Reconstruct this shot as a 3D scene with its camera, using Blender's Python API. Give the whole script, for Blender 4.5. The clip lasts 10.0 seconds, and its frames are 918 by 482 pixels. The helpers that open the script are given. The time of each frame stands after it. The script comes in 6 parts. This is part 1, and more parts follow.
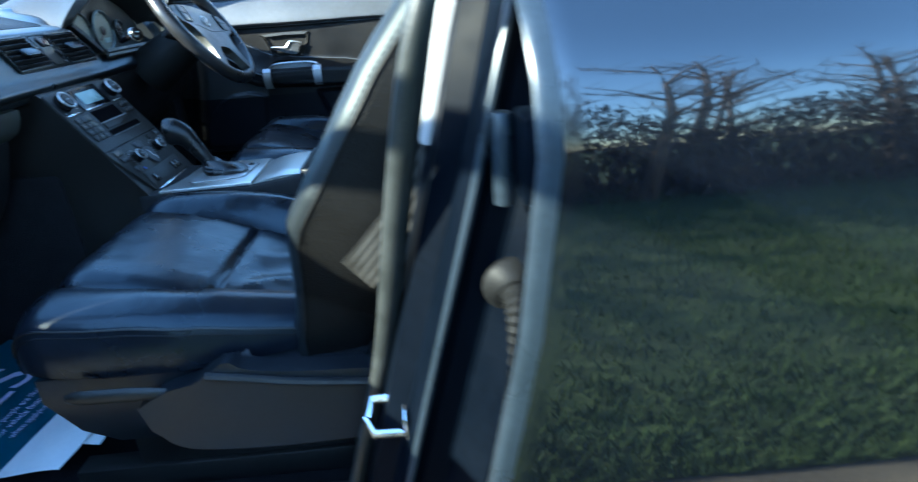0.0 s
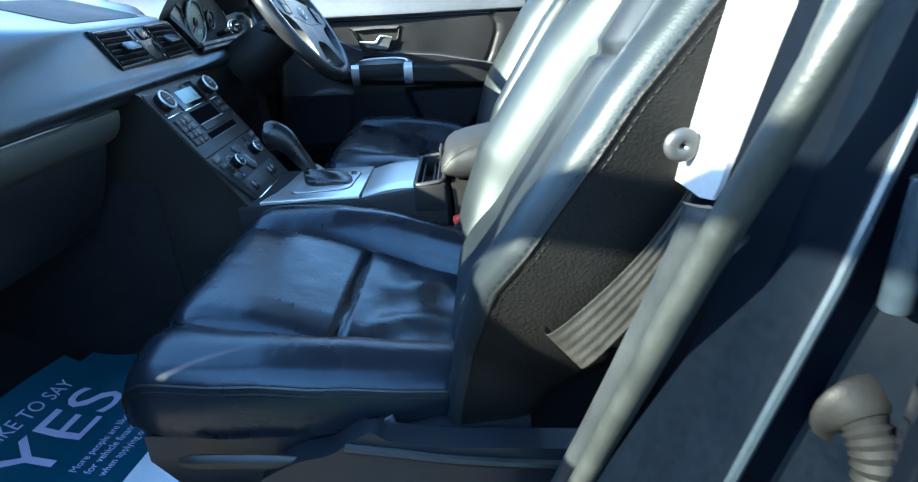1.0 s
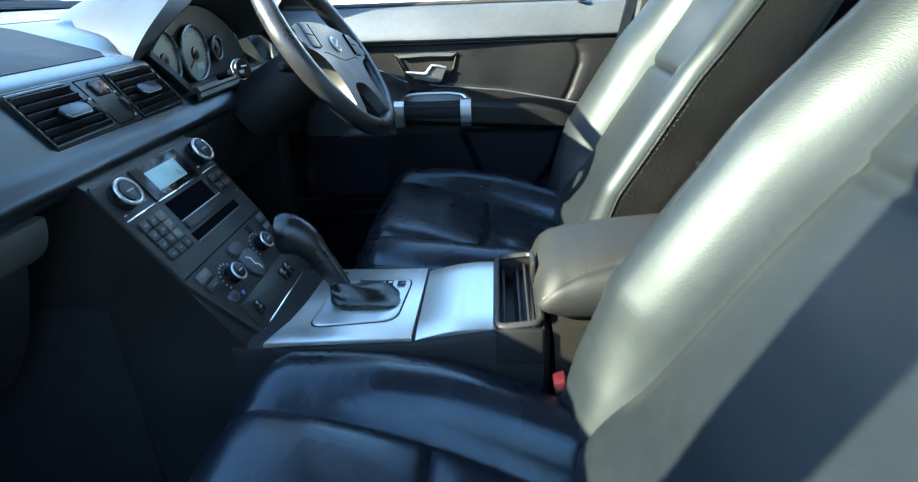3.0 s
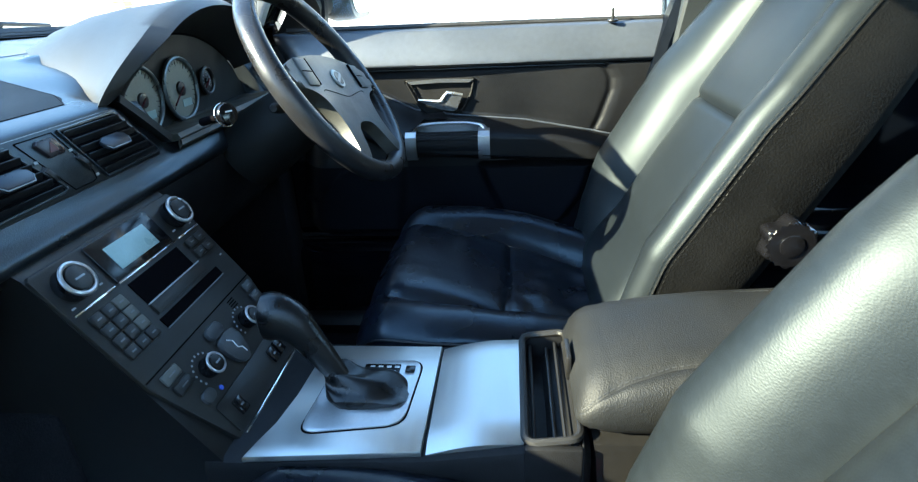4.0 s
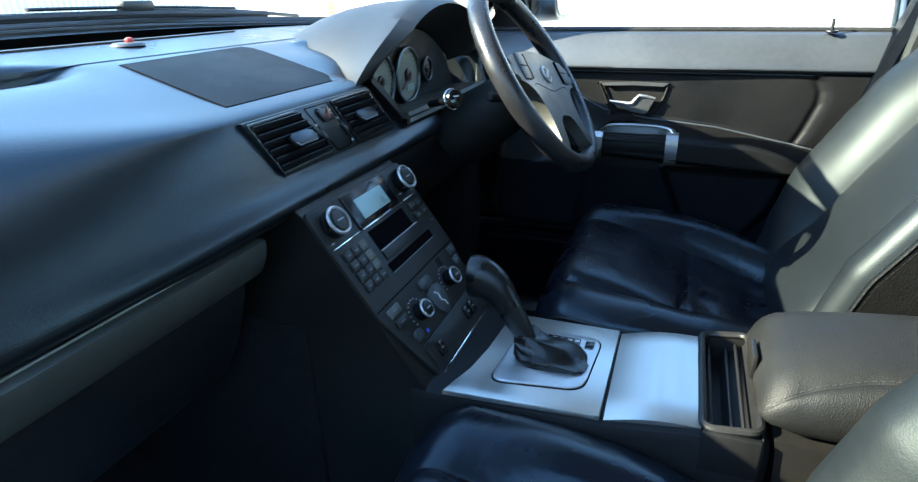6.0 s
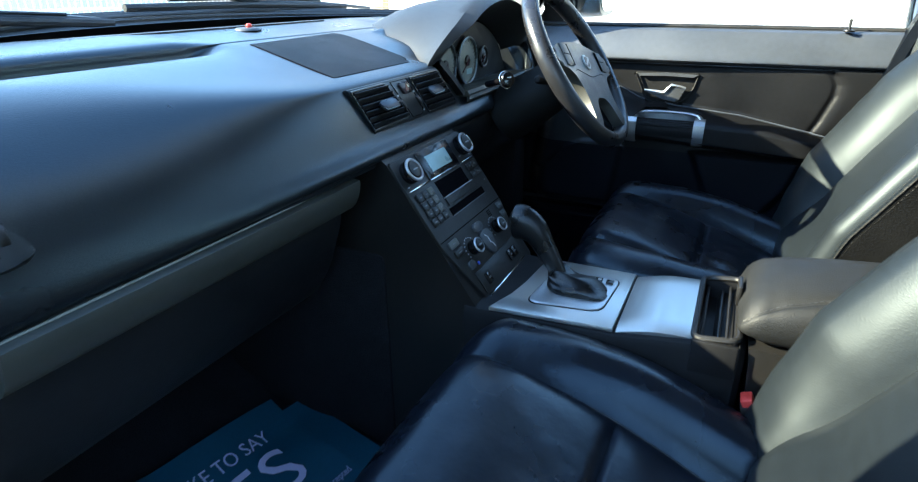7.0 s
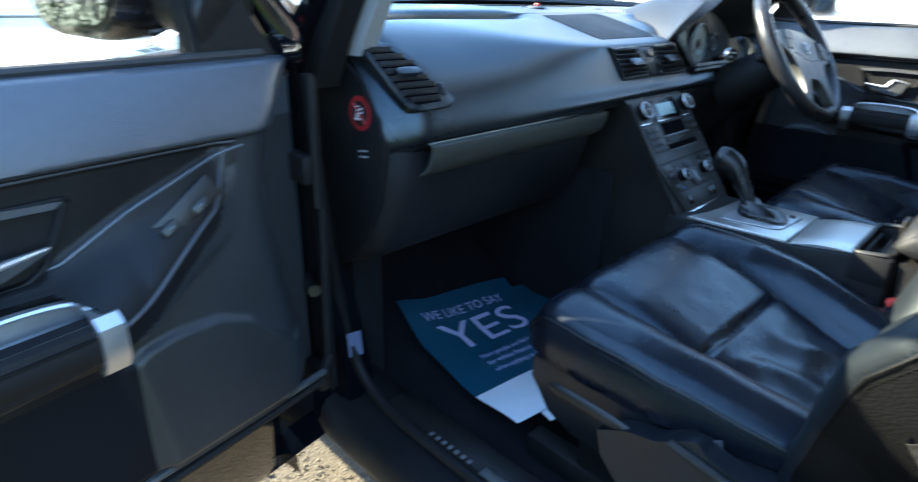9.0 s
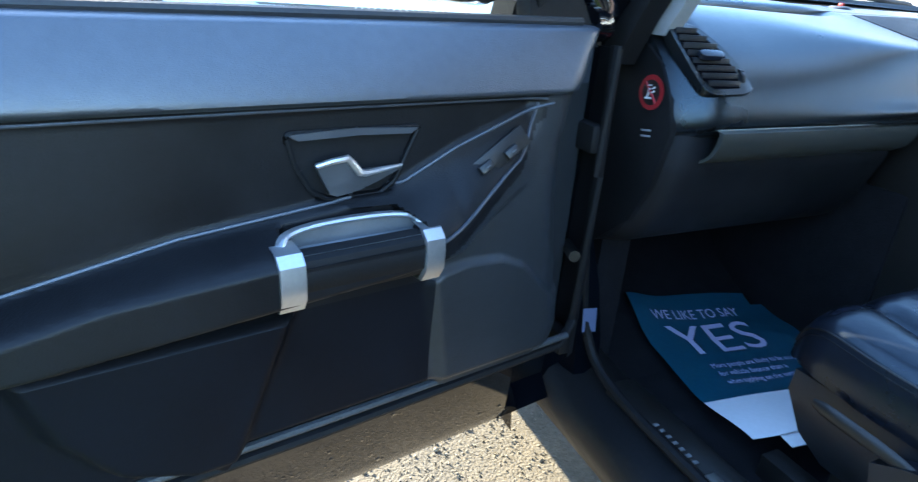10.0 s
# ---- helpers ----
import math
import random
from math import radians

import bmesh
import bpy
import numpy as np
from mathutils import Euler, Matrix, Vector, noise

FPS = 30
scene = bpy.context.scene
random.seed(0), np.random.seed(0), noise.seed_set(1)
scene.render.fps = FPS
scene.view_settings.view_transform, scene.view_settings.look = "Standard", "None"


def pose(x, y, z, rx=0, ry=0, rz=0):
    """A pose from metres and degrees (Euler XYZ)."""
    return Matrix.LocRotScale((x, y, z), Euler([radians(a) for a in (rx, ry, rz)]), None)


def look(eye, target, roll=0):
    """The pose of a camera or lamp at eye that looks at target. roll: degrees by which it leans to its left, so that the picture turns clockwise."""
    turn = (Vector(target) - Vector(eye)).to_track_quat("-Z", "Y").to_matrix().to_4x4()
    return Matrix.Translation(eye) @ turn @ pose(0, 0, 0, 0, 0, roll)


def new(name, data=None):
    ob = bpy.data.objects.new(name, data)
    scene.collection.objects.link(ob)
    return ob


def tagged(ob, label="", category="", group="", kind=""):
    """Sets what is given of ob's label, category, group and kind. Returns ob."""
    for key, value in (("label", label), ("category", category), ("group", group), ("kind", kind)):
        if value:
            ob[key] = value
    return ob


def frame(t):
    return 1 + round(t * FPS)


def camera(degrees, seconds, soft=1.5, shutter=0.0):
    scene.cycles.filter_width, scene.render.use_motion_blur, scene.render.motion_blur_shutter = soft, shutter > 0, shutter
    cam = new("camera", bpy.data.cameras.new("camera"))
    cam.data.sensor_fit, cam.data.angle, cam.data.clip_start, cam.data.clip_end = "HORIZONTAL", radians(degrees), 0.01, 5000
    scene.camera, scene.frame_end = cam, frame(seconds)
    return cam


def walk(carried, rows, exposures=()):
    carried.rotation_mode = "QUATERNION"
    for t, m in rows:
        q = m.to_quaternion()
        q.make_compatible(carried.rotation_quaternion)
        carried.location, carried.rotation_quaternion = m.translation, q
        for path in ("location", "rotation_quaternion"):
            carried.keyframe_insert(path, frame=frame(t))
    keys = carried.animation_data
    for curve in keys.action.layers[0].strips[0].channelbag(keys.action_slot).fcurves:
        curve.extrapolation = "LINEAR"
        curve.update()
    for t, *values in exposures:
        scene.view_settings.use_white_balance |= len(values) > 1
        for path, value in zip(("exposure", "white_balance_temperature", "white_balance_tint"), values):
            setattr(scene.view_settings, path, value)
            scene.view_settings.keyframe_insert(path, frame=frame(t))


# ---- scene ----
cam = camera(76.5, 10.0, soft=1.2, shutter=0.35)
PATH = [
    (0, (-1.324, -0.710, 1.152), (0.511, -0.786, 0.356), -4.1),
    (0.2, (-1.278, -0.638, 1.160), (0.566, -0.668, 0.378), -3.4),
    (0.5, (-1.226, -0.600, 1.166), (0.609, -0.574, 0.369), -3.5),
    (1, (-1.16, -0.545, 1.163), (0.669, -0.491, 0.355), -3.3),
    (1.5, (-1.108, -0.525, 1.167), (0.72, -0.439, 0.359), -3.2),
    (2, (-0.991, -0.509, 1.186), (0.835, -0.406, 0.378), -3.1),
    (3.5, (-0.63, -0.425, 1.224), (1.193, -0.266, 0.416), -2.5),
    (4, (-0.571, -0.427, 1.244), (1.252, -0.24, 0.444), -2.9),
    (4.5, (-0.557, -0.425, 1.256), (1.261, -0.168, 0.464), -2.8),
    (5, (-0.577, -0.401, 1.253), (1.22, -0.013, 0.467), -2.2),
    (5.5, (-0.613, -0.379, 1.251), (1.151, 0.156, 0.475), -1.9),
    (6, (-0.662, -0.376, 1.248), (1.056, 0.288, 0.47), -1.4),
    (7.5, (-0.962, -0.494, 1.258), (0.689, 0.309, 0.464), -0.3),
    (8, (-1.048, -0.556, 1.248), (0.59, 0.275, 0.458), -0.2),
    (8.5, (-1.15, -0.614, 1.228), (0.399, 0.376, 0.442), 0.1),
    (9, (-1.27, -0.605, 1.217), (0.04, 0.689, 0.437), 1.5),
    (9.5, (-1.368, -0.586, 1.188), (-0.345, 0.942, 0.402), 2.9),
    (10, (-1.395, -0.584, 1.173), (-0.611, 1.076, 0.379), 4.1),
]
walk(cam, [(t, look(eye, target, roll)) for t, eye, target, roll in PATH], [(0.0, 3.33, 5450, -3), (0.5, 3.62, 5550, -3), (1.0, 3.82, 5750, -3), (2.0, 3.94, 6300, -4), (3.5, 3.54, 6350, -4), (5.0, 3.20, 6350, -3), (6.0, 3.17, 6250, -2), (7.5, 3.16, 6250, 0), (9.0, 3.42, 6300, 3), (10.0, 3.58, 6050, 4)])

# ---- light ----
SUN_AZ, SUN_EL = 335.0, 27.0      # clockwise from the car's nose, degrees
world = bpy.data.worlds.new("sky")
scene.world = world
world.use_nodes = True
wn = world.node_tree
sky = wn.nodes.new("ShaderNodeTexSky")
sky.sky_type, sky.sun_disc = "NISHITA", False
sky.sun_elevation, sky.sun_rotation = radians(SUN_EL), radians(SUN_AZ)
sky.air_density, sky.dust_density, sky.ozone_density = 1.0, 0.25, 3.2
wn.nodes["Background"].inputs["Strength"].default_value = 0.15
wn.links.new(sky.outputs[0], wn.nodes["Background"].inputs["Color"])
sun = new("sun", bpy.data.lights.new("sun", "SUN"))
sun.data.energy, sun.data.angle, sun.data.color = 3.6, radians(0.6), (1.0, 0.89, 0.68)
ce = math.cos(radians(SUN_EL))
sun_dir = Vector((math.sin(radians(SUN_AZ)) * ce, math.cos(radians(SUN_AZ)) * ce, math.sin(radians(SUN_EL))))
sun.matrix_world = look(sun_dir * 20, (0, 0, 0))


# ---- materials ----
def mat(name, color, rough=0.5, metal=0.0, grain=0.0, scale=200.0, vary=0.25, vscale=6.0, coat=0.0, spec=0.5, kind="noise", rvary=0.12, squash=1.0, stretch=1.0):
    """Principled surface with colour variation at two scales, uneven gloss and a fine relief of grain metres."""
    m = bpy.data.materials.new(name)
    m.use_nodes = True
    t, ns = m.node_tree, m.node_tree.nodes
    b = ns["Principled BSDF"]
    b.inputs["Metallic"].default_value = metal
    b.inputs["Coat Weight"].default_value = coat
    b.inputs["Coat Roughness"].default_value = 0.04
    b.inputs["Specular IOR Level"].default_value = spec
    co = ns.new("ShaderNodeTexCoord")
    big, fine = ns.new("ShaderNodeTexNoise"), ns.new("ShaderNodeTexNoise")
    big.inputs["Scale"].default_value, big.inputs["Detail"].default_value = vscale, 5
    fine.inputs["Scale"].default_value, fine.inputs["Detail"].default_value = vscale * 14, 3
    mp = ns.new("ShaderNodeMapping")
    mp.inputs["Scale"].default_value = (stretch, squash, 1)
    t.links.new(co.outputs["Object"], mp.inputs["Vector"])
    for n in (big, fine):
        t.links.new(mp.outputs["Vector"], n.inputs["Vector"])
    mix = ns.new("ShaderNodeMath")
    mix.operation = "MULTIPLY_ADD"
    t.links.new(fine.outputs["Fac"], mix.inputs[0])
    mix.inputs[1].default_value = 0.5
    half = ns.new("ShaderNodeMath")
    half.operation = "MULTIPLY"
    half.inputs[1].default_value = 0.5
    t.links.new(big.outputs["Fac"], half.inputs[0])
    t.links.new(half.outputs[0], mix.inputs[2])
    ramp = ns.new("ShaderNodeValToRGB")
    ramp.color_ramp.elements[0].position, ramp.color_ramp.elements[1].position = 0.3, 0.7
    ramp.color_ramp.elements[0].color = (*[c * (1 - vary) for c in color], 1)
    ramp.color_ramp.elements[1].color = (*[min(1, c * (1 + vary)) for c in color], 1)
    t.links.new(mix.outputs[0], ramp.inputs[0])
    t.links.new(ramp.outputs[0], b.inputs["Base Color"])
    rr = ns.new("ShaderNodeMapRange")
    rr.inputs["From Min"].default_value, rr.inputs["From Max"].default_value = 0.3, 0.7
    rr.inputs["To Min"].default_value, rr.inputs["To Max"].default_value = max(0.02, rough - rvary), min(1, rough + rvary)
    t.links.new(big.outputs["Fac"], rr.inputs["Value"])
    t.links.new(rr.outputs[0], b.inputs["Roughness"])
    if grain:
        if kind == "voronoi":
            tex = ns.new("ShaderNodeTexVoronoi")
            tex.feature, tex.distance = "F1", "EUCLIDEAN"
            out = tex.outputs["Distance"]
        else:
            tex = ns.new("ShaderNodeTexNoise")
            tex.inputs["Detail"].default_value = 3
            out = tex.outputs["Fac"]
        tex.inputs["Scale"].default_value = scale
        t.links.new(mp.outputs["Vector"], tex.inputs["Vector"])
        bump = ns.new("ShaderNodeBump")
        bump.inputs["Distance"].default_value, bump.inputs["Strength"].default_value = grain, 0.6
        t.links.new(out, bump.inputs["Height"])
        t.links.new(bump.outputs[0], b.inputs["Normal"])
    return m


def glass(name, tint=(0.96, 0.97, 0.97)):
    m = bpy.data.materials.new(name)
    m.use_nodes = True
    t, ns = m.node_tree, m.node_tree.nodes
    ns.remove(ns["Principled BSDF"])
    tr, gl, mx, fr, pw, ad = (ns.new(k) for k in ("ShaderNodeBsdfTransparent", "ShaderNodeBsdfGlossy", "ShaderNodeMixShader", "ShaderNodeLayerWeight", "ShaderNodeMath", "ShaderNodeMath"))
    tr.inputs["Color"].default_value = (*tint, 1)
    gl.inputs["Roughness"].default_value = 0.02
    fr.inputs["Blend"].default_value = 0.5
    pw.operation, pw.inputs[1].default_value = "POWER", 5.0
    ad.operation, ad.inputs[1].default_value, ad.inputs[2].default_value = "MULTIPLY_ADD", 0.5, 0.02
    t.links.new(fr.outputs["Facing"], pw.inputs[0])
    t.links.new(pw.outputs[0], ad.inputs[0])
    t.links.new(ad.outputs[0], mx.inputs[0])
    t.links.new(tr.outputs[0], mx.inputs[1])
    t.links.new(gl.outputs[0], mx.inputs[2])
    t.links.new(mx.outputs[0], ns["Material Output"].inputs["Surface"])
    return m


# Sky blue is put into the leather's base colour and reflection tint.
LEATHER = mat("black_leather", (0.0074, 0.0096, 0.0118), 0.47, 0, 0.00014, 650, 0.2, 7, kind="voronoi", rvary=0.06, stretch=0.5, spec=0.26)
LEATHER_SMOOTH = mat("worn_black_leather", (0.0060, 0.0076, 0.0125), 0.29, 0, 0.0007, 80, 0.25, 9, rvary=0.06, spec=0.40)
LEATHER.node_tree.nodes["Principled BSDF"].inputs["Specular Tint"].default_value = (0.84, 0.96, 1.0, 1)
LEATHER_SMOOTH.node_tree.nodes["Principled BSDF"].inputs["Specular Tint"].default_value = (0.72, 0.88, 1.0, 1)
LEATHERETTE = mat("grained_black_vinyl", (0.0072, 0.0074, 0.0085), 0.42, 0, 0.0003, 480, 0.25, 8, kind="voronoi", spec=0.24)
DASH = mat("charcoal_dash_plastic", (0.008, 0.009, 0.011), 0.29, 0, 0.00022, 700, 0.2, 5, kind="voronoi", rvary=0.03, spec=0.68)
# Reflections tinted for the blue of the sky on the dash.
DASH.node_tree.nodes["Principled BSDF"].inputs["Specular Tint"].default_value = (0.72, 0.89, 1.0, 1)
PLASTIC = mat("dark_grey_plastic", (0.0120, 0.0112, 0.0104), 0.44, 0, 0.0004, 900, 0.25, 8)
SIDEVINYL = mat("matt_black_seat_vinyl", (0.0056, 0.0056, 0.0056), 0.55, 0, 0.0007, 360, 0.25, 8, kind="voronoi", spec=0.16)
ARMVINYL = mat("coarse_black_vinyl", (0.0085, 0.0090, 0.0095), 0.56, 0, 0.0006, 600, 0.25, 8, kind="voronoi", squash=1.3, spec=0.34)
# Soft vinyl with the sky's light put into a paler, bluer base.
PADVINYL = mat("soft_charcoal_vinyl", (0.041, 0.048, 0.062), 0.42, 0, 0.0004, 700, 0.2, 6, kind="voronoi", rvary=0.05, spec=0.95)
LOWTRIM = mat("matt_black_lower_trim", (0.0080, 0.0080, 0.0088), 0.6, 0, 0.0005, 600, 0.3, 9, spec=0.22)
FRAMEVINYL = mat("charcoal_door_vinyl", (0.017, 0.020, 0.024), 0.45, 0, 0.0004, 700, 0.2, 6, kind="voronoi", rvary=0.05, spec=0.55)
POCKETVINYL = mat("blue_black_pocket_vinyl", (0.0035, 0.0045, 0.0075), 0.55, 0, 0.0004, 600, 0.25, 8, spec=0.14)
LOWDASH = mat("matt_charcoal_lower_dash", (0.011, 0.0115, 0.0135), 0.55, 0, 0.0005, 600, 0.25, 9, spec=0.28)
POSTVINYL = mat("dusty_pillar_vinyl", (0.015, 0.018, 0.021), 0.48, 0, 0.0004, 500, 0.25, 14, spec=0.40)
SEATPLASTIC = mat("satin_black_seat_plastic", (0.010, 0.012, 0.016), 0.42, 0, 0.0004, 600, 0.25, 9, spec=0.42)
# Car paint on folds and pins, lightened in colour for the light they catch.
EDGE = mat("car_paint_edge_lit", (0.020, 0.029, 0.040), 0.30, 0.34, 0, 1, 0.25, 14, rvary=0.08)
BLACK = mat("black_plastic", (0.0085, 0.0080, 0.0078), 0.42, 0, 0.0003, 900, 0.3, 10)
GLOSS = mat("gloss_black_plastic", (0.004, 0.004, 0.005), 0.18, 0, 0, 1, 0.2, 10, rvary=0.06)
GLOSSDARK = mat("dark_slat_plastic", (0.005, 0.0055, 0.007), 0.45, 0, 0.0003, 900, 0.3, 10, spec=0.35)
TABBLUE = mat("satin_tab_plastic", (0.008, 0.011, 0.018), 0.30, 0, 0, 1, 0.15, 20, rvary=0.05, spec=0.45)
BUTTON = mat("grey_button_plastic", (0.040, 0.042, 0.045), 0.45, 0, 0.0003, 900, 0.2, 30)
# Slots, ducts and joints: flat black stands in for the shade inside them.
DARKHOLE = mat("matt_black_void", (0.0025, 0.0022, 0.003), 0.9, 0, 0, 1, 0.3, 20, spec=0.03)
KEYCAP = mat("worn_beige_grey_key", (0.085, 0.083, 0.072), 0.45, 0, 0.0003, 900, 0.25, 30)
ALU = mat("brushed_aluminium", (0.545, 0.54, 0.515), 0.33, 0.9, 0.00006, 160, 0.03, 12, rvary=0.05, squash=14)
SILVER = mat("satin_silver_paint", (0.55, 0.56, 0.58), 0.32, 0.85, 0, 1, 0.1, 15, rvary=0.06)
CHROME = mat("chrome", (0.80, 0.81, 0.83), 0.10, 1.0, 0, 1, 0.06, 15, rvary=0.05)
PAINT = mat("dark_blue_car_paint", (0.0015, 0.0022, 0.004), 0.5, 0.0, 0, 1, 0.2, 8, coat=1.0, rvary=0.04, spec=0.02)
PAINT.node_tree.nodes["Principled BSDF"].inputs["Coat IOR"].default_value = 1.85
JAMB = mat("dark_blue_jamb_paint", (0.0011, 0.0022, 0.0045), 0.45, 0.0, 0, 1, 0.35, 12, coat=0.0, spec=0.035)
RUBBER = mat("black_rubber", (0.018, 0.018, 0.019), 0.55, 0, 0.0005, 300, 0.4, 14)
SEAL = mat("dusty_door_seal", (0.013, 0.0155, 0.0155), 0.5, 0, 0.0004, 400, 0.4, 25)
GAITER = mat("grey_sleeve_rubber", (0.005, 0.0053, 0.0055), 0.6, 0, 0.0004, 300, 0.3, 25, spec=0.15)
CARPET = mat("black_carpet", (0.012, 0.012, 0.014), 0.95, 0, 0.004, 500, 0.5, 30, spec=0.1)
GREYTRIM = mat("light_grey_pillar_trim", (0.27, 0.27, 0.275), 0.7, 0, 0.0005, 700, 0.08, 10)
HEADLINER = mat("pale_grey_headlining", (0.5, 0.5, 0.49), 0.9, 0, 0.0008, 600, 0.08, 10)
BELT = mat("grey_belt_webbing", (0.012, 0.0116, 0.0105), 0.6, 0, 0.0008, 350, 0.2, 40)
RED = mat("red_plastic", (0.55, 0.05, 0.04), 0.4, 0, 0, 1, 0.15, 40)
DIMRED = mat("dark_red_plastic", (0.07, 0.012, 0.02), 0.3, 0, 0, 1, 0.15, 40)
STICKER = mat("red_sticker", (0.32, 0.012, 0.018), 0.45, 0, 0, 1, 0.15, 40)
WHITEPRINT = mat("white_print", (0.62, 0.62, 0.62), 0.55, 0, 0, 1, 0.1, 40)
DIMPRINT = mat("dim_grey_print", (0.13, 0.135, 0.14), 0.55, 0, 0, 1, 0.1, 40)
GREYPRINT = mat("grey_print", (0.30, 0.31, 0.32), 0.55, 0, 0, 1, 0.1, 40)
DIAL = mat("pale_dial_face", (0.20, 0.21, 0.175), 0.5, 0, 0, 1, 0.15, 30)
DIALRIM = mat("grey_dial_rim", (0.13, 0.15, 0.155), 0.35, 0.6, 0, 1, 0.1, 30)
LCD = mat("grey_green_display", (0.30, 0.41, 0.40), 0.30, 0, 0, 1, 0.1, 30, rvary=0.04)
PAPER_TEAL = mat("teal_printed_paper", (0.006, 0.062, 0.105), 0.55, 0, 0.0015, 18, 0.12, 9)
PAPER_WHITE = mat("white_paper", (0.72, 0.73, 0.75), 0.7, 0, 0.0015, 18, 0.05, 9)
INK_LILAC = mat("pale_lilac_print", (0.48, 0.46, 0.66), 0.6, 0, 0, 1, 0.06, 30)
GLASS = glass("window_glass")
MIRROR = mat("mirror_glass", (0.30, 0.34, 0.35), 0.03, 1.0, 0, 1, 0.03, 5, rvary=0.01)
GRAVEL = mat("pale_gravel_ground", (0.088, 0.071, 0.050), 0.9, 0, 0.012, 130, 0.5, 4.0)
STONE = mat("gravel_stone", (0.15, 0.125, 0.092), 0.85, 0, 0.004, 120, 0.4, 20)
CONCRETE = mat("pale_concrete", (0.62, 0.60, 0.56), 0.85, 0, 0.004, 60, 0.12, 1.5)
GRASS = mat("grass_blades", (0.052, 0.092, 0.022), 0.75, 0, 0, 1, 0.5, 3)
TURF = mat("turf_soil", (0.045, 0.066, 0.020), 0.9, 0, 0.02, 30, 0.5, 2)
BARK = mat("brown_bark", (0.13, 0.09, 0.06), 0.9, 0, 0.01, 40, 0.4, 8)
HEDGE = mat("hedge_leaves", (0.06, 0.11, 0.03), 0.7, 0, 0, 1, 0.5, 5)
BRICK = mat("buff_brick", (0.42, 0.30, 0.17), 0.85, 0, 0.003, 90, 0.3, 14)
RENDERWALL = mat("white_wall_render", (0.78, 0.77, 0.74), 0.85, 0, 0.002, 60, 0.06, 3)
WINDOWDARK = mat("dark_window_pane", (0.05, 0.06, 0.07), 0.08, 0, 0, 1, 0.2, 2, rvary=0.03)
RAIL = mat("grey_metal_rail", (0.45, 0.46, 0.48), 0.4, 0.6, 0, 1, 0.2, 10)
TILE = mat("roof_tile", (0.22, 0.14, 0.10), 0.8, 0, 0.004, 40, 0.3, 6)

# ---- building helpers ----
OFFSET = {}


def thing(name, loc, label, category, group="", kind=""):
    """An Empty at loc, whose parts are given in the world's coordinates."""
    ob = new(name)
    ob.empty_display_size = 0.05
    ob.location = loc
    OFFSET[ob.name] = Vector(loc)
    return tagged(ob, label, category, group, kind)


def finish(bm, material, name, smooth=38.0, offset=None):
    if offset is not None:
        bmesh.ops.translate(bm, verts=bm.verts, vec=-offset)
    bmesh.ops.recalc_face_normals(bm, faces=bm.faces)
    for f in bm.faces:
        f.smooth = True
    lim = radians(smooth)
    for e in bm.edges:
        e.smooth = len(e.link_faces) == 2 and e.calc_face_angle(0) < lim
    me = bpy.data.meshes.new(name)
    bm.to_mesh(me)
    bm.free()
    me.materials.append(material)
    return me


def part(name, bm, material, parent, label="", smooth=38.0):
    """One mesh under a thing or a part."""
    root = parent
    while root.parent:
        root = root.parent
    ob = new(name, finish(bm, material, name, smooth, OFFSET.get(root.name)))
    ob.parent = parent
    if label:
        ob["label"] = label
    return ob


def single(name, bm, material, label, category, kind="", group="", smooth=38.0):
    """A thing or a piece of the setting of one mesh, in the world's coordinates."""
    return tagged(new(name, finish(bm, material, name, smooth)), label, category, group, kind)


def box(x0, x1, y0, y1, z0, z1, bevel=0.0, seg=2, bm=None):
    b = bmesh.new()
    bmesh.ops.create_cube(b, size=1)
    bmesh.ops.scale(b, vec=(x1 - x0, y1 - y0, z1 - z0), verts=b.verts)
    bmesh.ops.translate(b, vec=((x0 + x1) / 2, (y0 + y1) / 2, (z0 + z1) / 2), verts=b.verts)
    if bevel:
        bmesh.ops.bevel(b, geom=b.edges[:], offset=bevel, segments=seg, profile=0.5, affect="EDGES")
    return join(bm, b) if bm else b


def join(a, b):
    """Adds the bmesh b to the bmesh a."""
    me = bpy.data.meshes.new("tmp")
    b.to_mesh(me)
    b.free()
    a.from_mesh(me)
    bpy.data.meshes.remove(me)
    return a


def moved(bm, m):
    bmesh.ops.transform(bm, matrix=m, verts=bm.verts)
    return bm


def disc(r, depth, seg=32, bevel=0.0, r2=None):
    """A cylinder along z, from 0 to depth."""
    b = bmesh.new()
    bmesh.ops.create_cone(b, cap_ends=True, segments=seg, radius1=r, radius2=r if r2 is None else r2, depth=depth)
    bmesh.ops.translate(b, vec=(0, 0, depth / 2), verts=b.verts)
    if bevel:
        rim = [e for e in b.edges if len(e.link_faces) == 2 and any(len(f.verts) > 4 for f in e.link_faces)]
        bmesh.ops.bevel(b, geom=rim, offset=bevel, segments=2, profile=0.5, affect="EDGES")
    return b


